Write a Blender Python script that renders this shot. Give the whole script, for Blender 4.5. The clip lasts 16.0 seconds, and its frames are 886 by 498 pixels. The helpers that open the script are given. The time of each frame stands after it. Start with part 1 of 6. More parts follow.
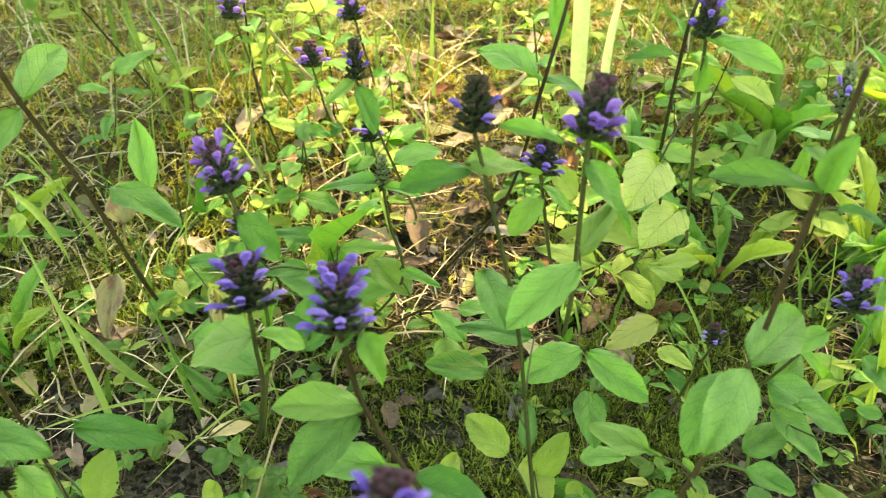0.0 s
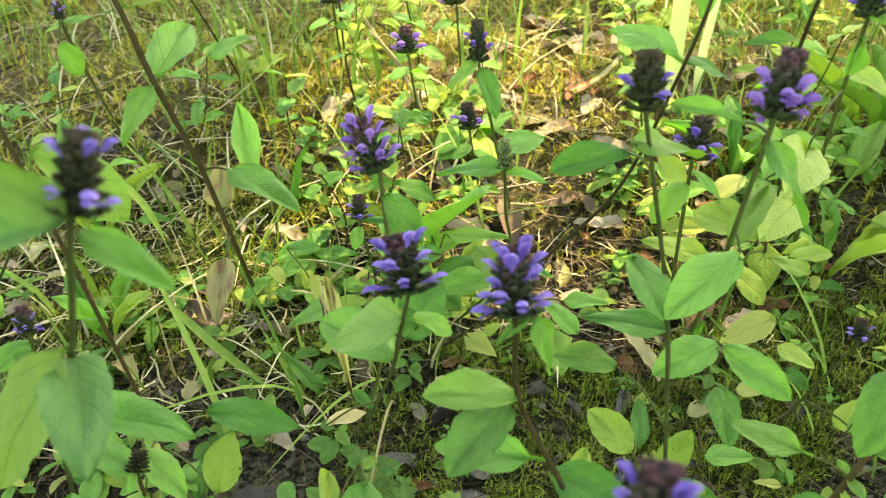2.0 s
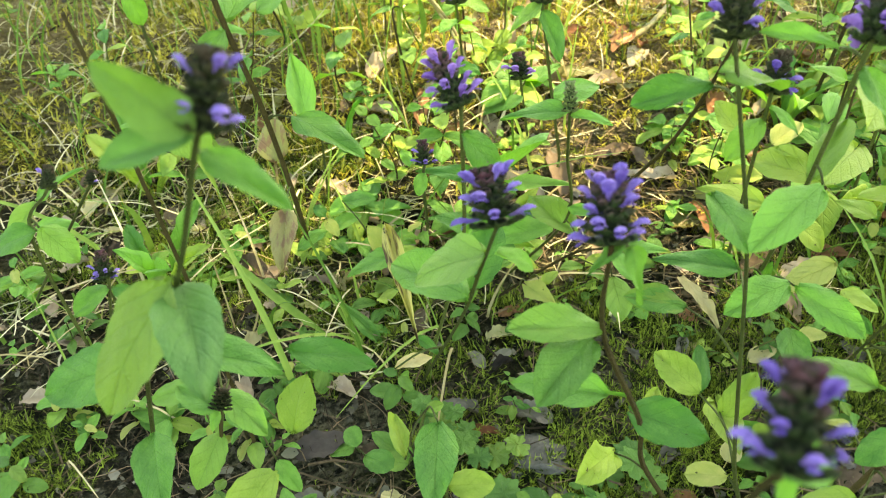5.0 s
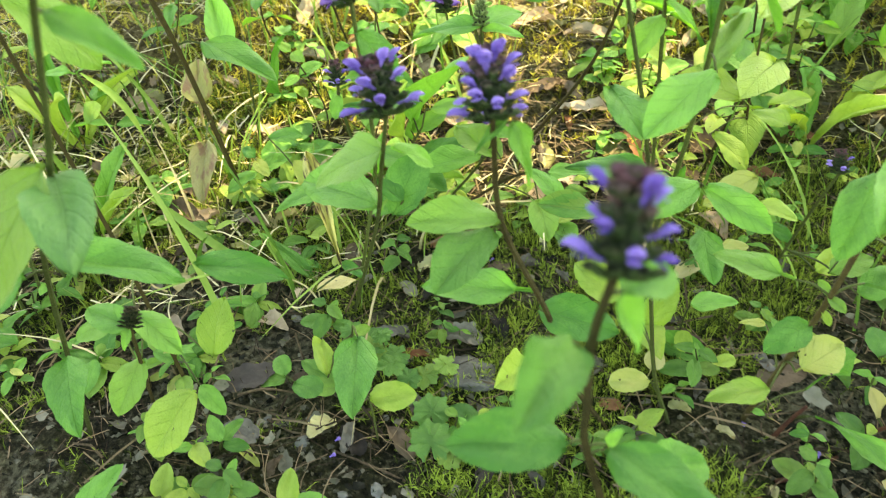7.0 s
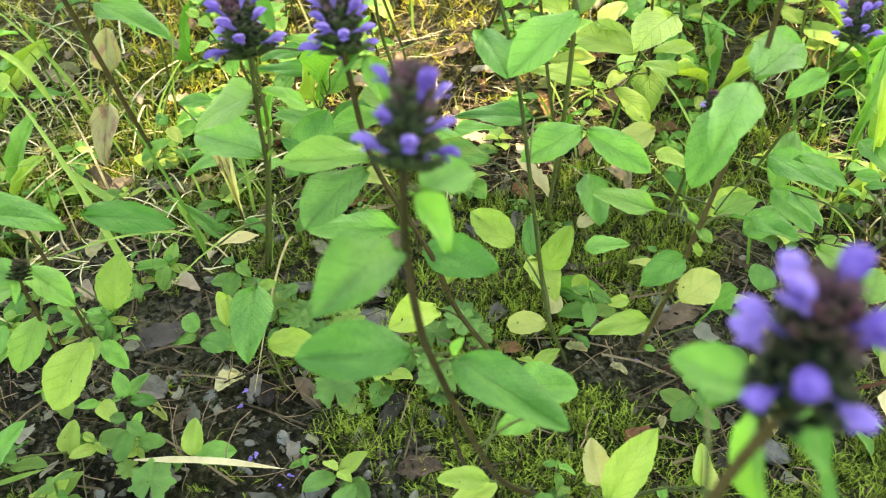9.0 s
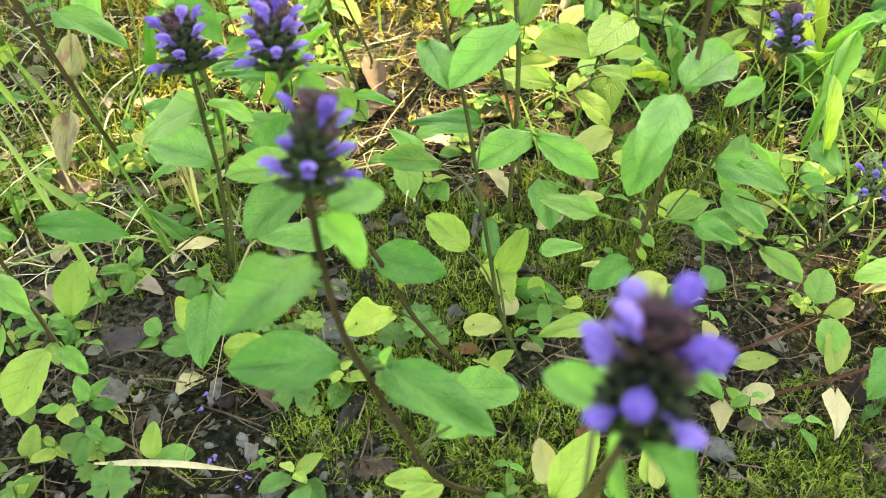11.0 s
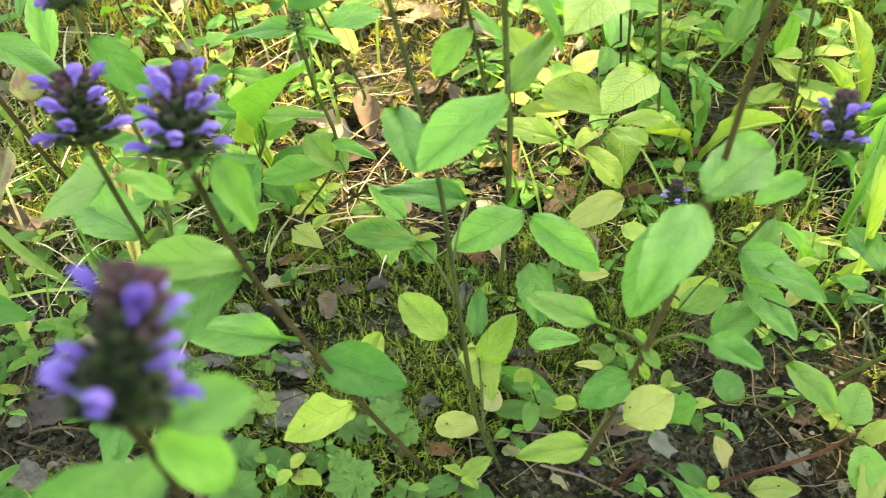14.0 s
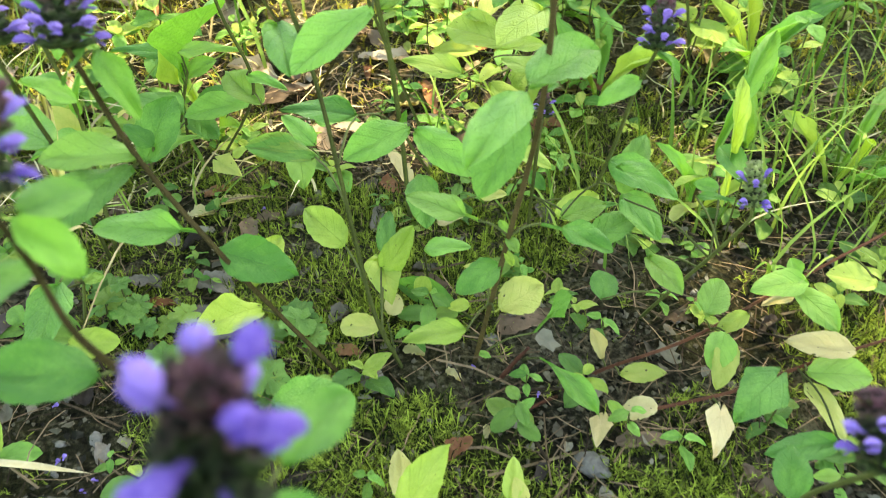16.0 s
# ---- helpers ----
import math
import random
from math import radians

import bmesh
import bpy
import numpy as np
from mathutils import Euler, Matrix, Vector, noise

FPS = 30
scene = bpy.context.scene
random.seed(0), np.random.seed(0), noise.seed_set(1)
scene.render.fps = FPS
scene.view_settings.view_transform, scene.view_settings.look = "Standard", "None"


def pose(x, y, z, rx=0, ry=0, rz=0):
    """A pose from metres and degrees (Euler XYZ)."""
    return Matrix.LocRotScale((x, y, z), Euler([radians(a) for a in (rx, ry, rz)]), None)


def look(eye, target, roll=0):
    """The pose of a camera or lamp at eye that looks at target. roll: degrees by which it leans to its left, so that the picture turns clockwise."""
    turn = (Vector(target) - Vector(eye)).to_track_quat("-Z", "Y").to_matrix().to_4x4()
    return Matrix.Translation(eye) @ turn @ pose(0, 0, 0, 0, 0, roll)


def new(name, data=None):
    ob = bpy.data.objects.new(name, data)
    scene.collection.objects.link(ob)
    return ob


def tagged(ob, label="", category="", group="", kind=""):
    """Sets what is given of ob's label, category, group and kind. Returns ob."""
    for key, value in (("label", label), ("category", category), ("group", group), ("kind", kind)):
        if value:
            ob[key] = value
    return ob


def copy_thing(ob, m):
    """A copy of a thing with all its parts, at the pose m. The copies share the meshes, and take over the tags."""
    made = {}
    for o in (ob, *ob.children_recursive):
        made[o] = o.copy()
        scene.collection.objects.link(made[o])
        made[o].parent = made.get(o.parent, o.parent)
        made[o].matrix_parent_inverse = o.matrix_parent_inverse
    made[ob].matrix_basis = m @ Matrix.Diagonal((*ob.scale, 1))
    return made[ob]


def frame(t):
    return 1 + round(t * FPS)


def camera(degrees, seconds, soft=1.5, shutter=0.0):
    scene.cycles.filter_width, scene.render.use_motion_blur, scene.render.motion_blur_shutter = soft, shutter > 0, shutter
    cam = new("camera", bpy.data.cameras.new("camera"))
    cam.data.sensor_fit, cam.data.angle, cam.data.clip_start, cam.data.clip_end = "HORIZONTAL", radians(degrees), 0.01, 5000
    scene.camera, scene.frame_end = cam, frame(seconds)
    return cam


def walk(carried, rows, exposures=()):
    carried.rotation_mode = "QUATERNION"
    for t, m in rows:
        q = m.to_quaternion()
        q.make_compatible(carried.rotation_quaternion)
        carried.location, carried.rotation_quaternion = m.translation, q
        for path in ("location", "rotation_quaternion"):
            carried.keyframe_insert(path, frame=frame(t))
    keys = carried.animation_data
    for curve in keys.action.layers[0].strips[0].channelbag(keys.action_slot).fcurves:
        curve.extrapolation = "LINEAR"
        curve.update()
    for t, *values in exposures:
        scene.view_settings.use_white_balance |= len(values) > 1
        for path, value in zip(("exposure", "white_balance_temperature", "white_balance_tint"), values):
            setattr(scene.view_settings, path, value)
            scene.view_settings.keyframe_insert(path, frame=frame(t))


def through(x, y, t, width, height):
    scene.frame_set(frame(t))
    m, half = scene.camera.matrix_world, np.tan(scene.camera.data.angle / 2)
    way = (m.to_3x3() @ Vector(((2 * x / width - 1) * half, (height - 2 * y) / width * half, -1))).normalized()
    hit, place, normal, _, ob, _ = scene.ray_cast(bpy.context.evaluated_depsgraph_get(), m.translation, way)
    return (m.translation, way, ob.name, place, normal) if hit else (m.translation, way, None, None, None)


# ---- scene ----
cam = camera(57.28, 16.0, soft=1.0, shutter=0.5)
# seconds, eye x, y, z (metres above the ground), yaw, pitch, roll in degrees
PATH = [
    (0, 0.03516, 0.02209, 0.35642, 2.681, -36.162, -0.033),
    (0.5, 0.02617, 0.02194, 0.35428, 3.484, -36.115, -0.136),
    (1, 0.01536, 0.02218, 0.35368, 4.257, -36.223, -0.214),
    (1.5, 0.00265, 0.02542, 0.34978, 5.101, -36.365, -0.576),
    (2, -0.00474, 0.02577, 0.34658, 5.911, -36.363, -0.996),
    (2.5, -0.01132, 0.02449, 0.34505, 6.792, -36.343, -1.402),
    (3, -0.01897, 0.02145, 0.34397, 7.503, -36.388, -1.560),
    (3.2, -0.02271, 0.02079, 0.34363, 7.730, -36.450, -1.584),
    (5.3, -0.02446, 0.01399, 0.33629, 7.730, -38.751, -2.978),
    (5.5, -0.02061, 0.01240, 0.33374, 7.510, -38.847, -3.042),
    (6, -0.01310, 0.01288, 0.32879, 6.840, -39.338, -3.251),
    (6.5, -0.00554, 0.00970, 0.32164, 6.147, -39.797, -3.468),
    (7, -0.00042, 0.00150, 0.31714, 5.311, -40.277, -3.565),
    (7.5, 0.00716, -0.00790, 0.31513, 4.350, -40.600, -3.347),
    (8, 0.01691, -0.01336, 0.31200, 3.428, -40.940, -3.182),
    (8.5, 0.02370, -0.01720, 0.31183, 2.306, -41.231, -2.907),
    (9, 0.02965, -0.01602, 0.30990, 1.899, -41.470, -3.162),
    (9.2, 0.03292, -0.01792, 0.30870, 1.702, -41.514, -3.203),
    (11.3, 0.04671, -0.01818, 0.32237, 0.825, -41.944, -2.781),
    (11.5, 0.04410, -0.00796, 0.32713, 0.973, -41.937, -2.394),
    (12, 0.03997, 0.00391, 0.32452, 1.642, -41.900, -1.977),
    (12.5, 0.04265, 0.02020, 0.31925, 1.736, -41.725, -1.277),
    (13, 0.05098, 0.03005, 0.31010, 2.172, -41.494, -1.099),
    (13.5, 0.05490, 0.04141, 0.30147, 2.511, -41.259, -0.940),
    (14, 0.06287, 0.04378, 0.30489, 2.463, -41.239, -0.712),
    (14.5, 0.07619, 0.03888, 0.30640, 2.111, -41.513, -0.438),
    (15, 0.08513, 0.03213, 0.30669, 1.402, -41.845, -0.167),
    (15.5, 0.09329, 0.01624, 0.30461, 0.422, -42.389, -0.025),
    (16, 0.09596, 0.00023, 0.30705, -0.346, -43.020, -0.057),
]
walk(cam, [(t, pose(x, y, z, 90 + pitch, 0, yaw) @ pose(0, 0, 0, 0, 0, roll)) for t, x, y, z, yaw, pitch, roll in PATH],
     exposures=[(0, 2.58, 11900, 1), (3, 2.60, 11900, -1), (6, 2.77, 11900, -4), (8.5, 2.98, 10900, 0), (11.5, 3.0, 10800, 5), (14, 2.96, 11000, 3), (15.5, 2.93, 10500, -2), (16, 2.94, 10300, 1)])
cam.data.dof.use_dof = True
cam.data.dof.focus_distance = 0.41
cam.data.dof.aperture_fstop = 18.0

# ---- light: sky, one sun ----
SUN_TURN, SUN_HIGH = 35.0, 52.0
SUN_WAY = Vector((math.sin(radians(SUN_TURN)) * math.cos(radians(SUN_HIGH)), math.cos(radians(SUN_TURN)) * math.cos(radians(SUN_HIGH)), math.sin(radians(SUN_HIGH))))
world = bpy.data.worlds.new("sky")
scene.world = world
world.use_nodes = True
wn = world.node_tree.nodes
sky = wn.new("ShaderNodeTexSky")
sky.sky_type = "NISHITA"
sky.sun_disc = False
sky.sun_elevation, sky.sun_rotation = radians(SUN_HIGH), radians(SUN_TURN)
wn["Background"].inputs["Strength"].default_value = 0.15
world.node_tree.links.new(sky.outputs[0], wn["Background"].inputs["Color"])
sun = new("sun", bpy.data.lights.new("sun", "SUN"))
sun.data.energy, sun.data.angle, sun.data.color = 2.25, radians(0.55), (1.0, 0.93, 0.78)
sun.matrix_world = look(SUN_WAY * 20, (0, 0, 0))


# ---- materials ----
def material(name):
    m = bpy.data.materials.new(name)
    m.use_nodes = True
    nt = m.node_tree
    for n in list(nt.nodes):
        if n.type != "OUTPUT_MATERIAL":
            nt.nodes.remove(n)

    def add(kind, **sockets):
        n = nt.nodes.new("ShaderNode" + kind)
        for key, value in sockets.items():
            s = n.inputs[int(key[1:])] if key[0] == "i" and key[1:].isdigit() else n.inputs[key.replace("_", " ")]
            if isinstance(value, bpy.types.NodeSocket):
                nt.links.new(value, s)
            else:
                s.default_value = value
        return n

    def done(shader):
        nt.links.new(shader, nt.nodes["Material Output"].inputs["Surface"])
        return m

    return m, add, done, nt


def math_node(add, op, a, b=0.0, clamp=False):
    n = add("Math", i0=a, i1=b)
    n.operation, n.use_clamp = op, clamp
    return n.outputs[0]


def mix_colour(add, fac, a, b, blend="MIX"):
    n = add("MixRGB", Fac=fac, Color1=a, Color2=b)
    n.blend_type = blend
    return n.outputs[0]


def ramp(add, value, stops):
    n = add("ValToRGB", Fac=value)
    while len(n.color_ramp.elements) < len(stops):
        n.color_ramp.elements.new(0.5)
    for e, (at, col) in zip(n.color_ramp.elements, stops):
        e.position, e.color = at, (*col, 1)
    return n.outputs[0]


def leaf_material(name, dark, light, through, blotch=None, spots=0.0, clear=0.38, rough=0.5):
    """A thin leaf: mottled colour, crease shade painted darker along its veins, light that passes through it."""
    m, add, done, nt = material(name)
    uv = add("UVMap").outputs[0]
    sep = add("SeparateXYZ", Vector=uv)
    across = math_node(add, "ABSOLUTE", math_node(add, "SUBTRACT", sep.outputs[0], 0.5))
    slant = math_node(add, "SUBTRACT", math_node(add, "MULTIPLY", sep.outputs[1], 5.0), math_node(add, "MULTIPLY", across, 3.6))
    tooth = math_node(add, "PINGPONG", slant, 0.5)
    side = math_node(add, "SUBTRACT", 1.0, math_node(add, "MULTIPLY", tooth, 9.0), True)
    mid = math_node(add, "SUBTRACT", 1.0, math_node(add, "MULTIPLY", across, 55.0), True)
    vein = math_node(add, "MAXIMUM", math_node(add, "MULTIPLY", side, 0.45), mid)
    info = add("ObjectInfo")
    place = add("TexCoord").outputs["Object"]
    shifted = add("VectorMath", i0=place, i1=info.outputs["Random"])
    shifted.operation = "ADD"
    broad = add("TexNoise", Vector=shifted.outputs[0], Scale=2.6, Detail=3.0).outputs[0]
    fine = add("TexNoise", Vector=shifted.outputs[0], Scale=34.0, Detail=4.0).outputs[0]
    tone = math_node(add, "ADD", math_node(add, "MULTIPLY", broad, 0.75), math_node(add, "MULTIPLY", fine, 0.35))
    tone = math_node(add, "ADD", tone, math_node(add, "MULTIPLY", math_node(add, "SUBTRACT", info.outputs["Random"], 0.5), 0.6))
    col = ramp(add, tone, ((0.25, dark), (0.85, light)))
    turn = math_node(add, "MULTIPLY", math_node(add, "POWER", math_node(add, "FRACT", math_node(add, "MULTIPLY", info.outputs["Random"], 7.31)), 3.5), 0.40)
    col = mix_colour(add, turn, col, (0.36, 0.44, 0.09, 1))
    if blotch:
        patch = ramp(add, add("TexNoise", Vector=shifted.outputs[0], Scale=4.5, Detail=5.0).outputs[0], ((0.5, (0, 0, 0)), (0.62, (1, 1, 1))))
        col = mix_colour(add, patch, col, (*blotch, 1))
    col = mix_colour(add, math_node(add, "MULTIPLY", vein, 0.26), col, (*[0.70 * c for c in dark], 1))
    if spots:
        warp = add("TexNoise", Vector=shifted.outputs[0], Scale=14.0, Detail=3.0).outputs[1]
        bent = add("VectorMath", i0=shifted.outputs[0], i1=add("VectorMath", i0=warp, i1=(0.10, 0.10, 0.10)).outputs[0])
        bent.inputs[1].links[0].from_node.operation = "MULTIPLY"
        cells = add("TexVoronoi", Vector=bent.outputs[0], Scale=6.0)
        pick = math_node(add, "POWER", add("SeparateXYZ", Vector=cells.outputs["Color"]).outputs[0], 3.0)
        dots = math_node(add, "DIVIDE", cells.outputs["Distance"], math_node(add, "ADD", math_node(add, "MULTIPLY", pick, 1.7), 0.05))
        dot = math_node(add, "LESS_THAN", dots, spots)
        col = mix_colour(add, dot, col, (0.05, 0.032, 0.018, 1))
    height = math_node(add, "ADD", math_node(add, "MULTIPLY", vein, -0.45), math_node(add, "MULTIPLY", fine, 0.5))
    bump = add("Bump", Strength=0.5, Distance=0.004, Height=height).outputs[0]
    face = add("BsdfPrincipled", Base_Color=col, Roughness=rough, Normal=bump)
    face.inputs["Specular IOR Level"].default_value = 0.42
    glow = mix_colour(add, 1.0, col, (*through, 1), "MULTIPLY")
    back = add("BsdfTranslucent", Color=glow, Normal=bump)
    sheet = add("MixShader", i0=clear, i1=face.outputs[0], i2=back.outputs[0]).outputs[0]
    if spots:
        sheet = add("MixShader", i0=math_node(add, "LESS_THAN", dots, spots * 0.55), i1=sheet, i2=add("BsdfTransparent").outputs[0]).outputs[0]
    return done(sheet)


def plain_material(name, dark, light, scale=60.0, rough=0.7, bump=0.3, clear=0.0, island=False, metal=0.0, gloss=0.12):
    """Two tones of one substance, mottled at two scales."""
    m, add, done, nt = material(name)
    place = add("TexCoord").outputs["Object"]
    a = add("TexNoise", Vector=place, Scale=scale, Detail=5.0).outputs[0]
    b = add("TexNoise", Vector=place, Scale=scale * 7, Detail=3.0).outputs[0]
    tone = math_node(add, "ADD", math_node(add, "MULTIPLY", a, 0.6), math_node(add, "MULTIPLY", b, 0.4))
    rnd = add("NewGeometry").outputs["Random Per Island"] if island else add("ObjectInfo").outputs["Random"]
    tone = math_node(add, "ADD", tone, math_node(add, "MULTIPLY", math_node(add, "SUBTRACT", rnd, 0.5), 0.9 * island if island else 0.4))
    col = ramp(add, tone, ((0.2, dark), (0.8, light)))
    nrm = add("Bump", Strength=bump, Distance=0.003, Height=tone).outputs[0]
    face = add("BsdfPrincipled", Base_Color=col, Roughness=rough, Normal=nrm, Metallic=metal)
    face.inputs["Specular IOR Level"].default_value = gloss
    if not clear:
        return done(face.outputs[0])
    back = add("BsdfTranslucent", Color=col)
    return done(add("MixShader", i0=clear, i1=face.outputs[0], i2=back.outputs[0]).outputs[0])


GREEN = leaf_material("green_leaf", (0.074, 0.238, 0.046), (0.250, 0.525, 0.118), (1.0, 1.2, 0.45), spots=0.045)
# deeper green: the shade on these leaves is put into the colour
SHADED_GREEN = leaf_material("shaded_green_leaf", (0.060, 0.190, 0.045), (0.175, 0.385, 0.098), (1.0, 1.2, 0.45), spots=0.03, clear=0.3)
LIME = leaf_material("lime_leaf", (0.25, 0.40, 0.065), (0.50, 0.64, 0.15), (1.0, 1.1, 0.5), spots=0.1)
YELLOW = leaf_material("yellowing_leaf", (0.35, 0.45, 0.10), (0.60, 0.60, 0.20), (1.0, 1.0, 0.6), spots=0.13)
CREAM = leaf_material("cream_leaf", (0.60, 0.50, 0.25), (0.80, 0.70, 0.42), (1.0, 0.9, 0.6), spots=0.12)
BROWN = leaf_material("withered_leaf", (0.20, 0.19, 0.07), (0.34, 0.30, 0.12), (1.0, 0.8, 0.5), blotch=(0.24, 0.14, 0.08), spots=0.06, clear=0.25)
SPOTTED = leaf_material("half_dead_leaf", (0.50, 0.46, 0.12), (0.66, 0.58, 0.22), (1.0, 0.9, 0.5), blotch=(0.10, 0.055, 0.025), spots=0.2, clear=0.25)
DEAD = plain_material("dead_leaf", (0.06, 0.04, 0.028), (0.24, 0.17, 0.12), 40, 0.8, 0.5, 0.1)
SODDEN = plain_material("sodden_leaf", (0.02, 0.016, 0.015), (0.075, 0.062, 0.057), 40, 0.6, 0.5, 0.05)
BEIGE = plain_material("beige_leaf", (0.28, 0.20, 0.14), (0.62, 0.49, 0.37), 45, 0.75, 0.6, 0.2)
GREY_LEAF = plain_material("grey_leaf", (0.07, 0.060, 0.054), (0.27, 0.24, 0.21), 55, 0.8, 0.8, 0.05)
RUSSET = plain_material("russet_leaf", (0.16, 0.06, 0.03), (0.36, 0.18, 0.10), 40, 0.75, 0.5, 0.1)
STEM = plain_material("green_stem", (0.04, 0.05, 0.016), (0.10, 0.125, 0.038), 90, 0.5, 0.4)
RED_STEM = plain_material("brown_stem", (0.028, 0.024, 0.010), (0.095, 0.072, 0.028), 260, 0.7, 0.6)
RUNNER = plain_material("red_runner", (0.045, 0.016, 0.012), (0.15, 0.062, 0.036), 160, 0.7, 0.5)


def calyx_material(name, foot, top, rim):
    """Calyxes and bracts: their colour changes up the head, towards a tinted rim; shade in the mouths is painted dark.
    """
    m, add, done, nt = material(name)
    place = add("TexCoord").outputs["Object"]
    up = add("SeparateXYZ", Vector=place).outputs[2]
    uv = add("SeparateXYZ", Vector=add("UVMap").outputs[0])
    grain = add("TexNoise", Vector=place, Scale=18.0, Detail=5.0).outputs[0]
    rnd = add("NewGeometry").outputs["Random Per Island"]
    at = math_node(add, "ADD", up, math_node(add, "MULTIPLY", math_node(add, "SUBTRACT", rnd, 0.5), 0.5))
    col = ramp(add, at, ((0.55, foot), (1.0, top)))
    dim = math_node(add, "ADD", 0.35, math_node(add, "ADD", math_node(add, "MULTIPLY", grain, 0.9), math_node(add, "MULTIPLY", rnd, 0.5)))
    col = mix_colour(add, 1.0, col, add("CombineXYZ", i0=dim, i1=dim, i2=dim).outputs[0], "MULTIPLY")
    edge = math_node(add, "MULTIPLY", math_node(add, "SUBTRACT", uv.outputs[1], 0.74), 3.6, True)
    high = math_node(add, "MULTIPLY", math_node(add, "SUBTRACT", at, 0.3), 1.5, True)
    edge = math_node(add, "MULTIPLY", edge, math_node(add, "ADD", math_node(add, "MULTIPLY", high, 0.75), 0.2))
    col = mix_colour(add, math_node(add, "MULTIPLY", edge, math_node(add, "ADD", 0.35, grain)), col, (*rim, 1))
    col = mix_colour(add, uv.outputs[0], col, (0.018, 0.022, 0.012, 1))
    nrm = add("Bump", Strength=0.5, Distance=0.05, Height=grain).outputs[0]
    face = add("BsdfPrincipled", Base_Color=col, Roughness=0.55, Normal=nrm)
    face.inputs["Specular IOR Level"].default_value = 0.25
    back = add("BsdfTranslucent", Color=col)
    return done(add("MixShader", i0=0.15, i1=face.outputs[0], i2=back.outputs[0]).outputs[0])


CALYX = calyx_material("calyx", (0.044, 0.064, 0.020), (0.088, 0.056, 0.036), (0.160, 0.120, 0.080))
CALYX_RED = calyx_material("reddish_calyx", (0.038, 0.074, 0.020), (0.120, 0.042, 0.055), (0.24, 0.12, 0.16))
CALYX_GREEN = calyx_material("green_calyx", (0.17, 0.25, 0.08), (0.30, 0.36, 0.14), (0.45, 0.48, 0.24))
PETAL = plain_material("violet_petal", (0.10, 0.05, 0.38), (0.42, 0.30, 0.82), 4, 0.55, 0.25, 0.35)
LILAC = plain_material("lilac_petal", (0.18, 0.075, 0.42), (0.46, 0.28, 0.74), 4, 0.55, 0.25, 0.35)
GRASS = plain_material("grass", (0.09, 0.20, 0.03), (0.27, 0.40, 0.09), 30, 0.5, 0.2, 0.3, True)
PALE_BLADE = plain_material("pale_blade", (0.26, 0.36, 0.14), (0.50, 0.58, 0.30), 40, 0.5, 0.3, 0.35)
STRAW = plain_material("straw", (0.38, 0.30, 0.15), (0.74, 0.65, 0.42), 50, 0.7, 0.3, 0.15, True)
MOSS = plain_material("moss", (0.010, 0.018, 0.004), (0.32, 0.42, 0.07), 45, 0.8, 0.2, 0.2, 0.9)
# golden moss of the back, brightened so that its colour carries the sunlight
SUNLIT_GOLD_MOSS = plain_material("golden_moss", (0.15, 0.14, 0.018), (0.68, 0.60, 0.13), 40, 0.8, 0.2, 0.3, True)
LITTER = plain_material("litter", (0.015, 0.014, 0.010), (0.23, 0.21, 0.165), 30, 0.85, 0.6, 0.05, True)
CRUMB = plain_material("soil_crumb", (0.010, 0.009, 0.006), (0.15, 0.135, 0.10), 60, 0.95, 0.6, 0, True)
TWIG = plain_material("twig", (0.036, 0.025, 0.017), (0.24, 0.17, 0.108), 80, 0.85, 0.6, 0, True)
STONE = plain_material("stone", (0.07, 0.066, 0.062), (0.26, 0.245, 0.225), 60, 0.9, 0.8)
BARK = plain_material("bark", (0.05, 0.04, 0.03), (0.16, 0.13, 0.1), 6, 0.9, 1.0)
CANOPY = plain_material("tree_leaf", (0.04, 0.09, 0.02), (0.08, 0.16, 0.04), 5, 0.5, 0.2, 0.3, True)


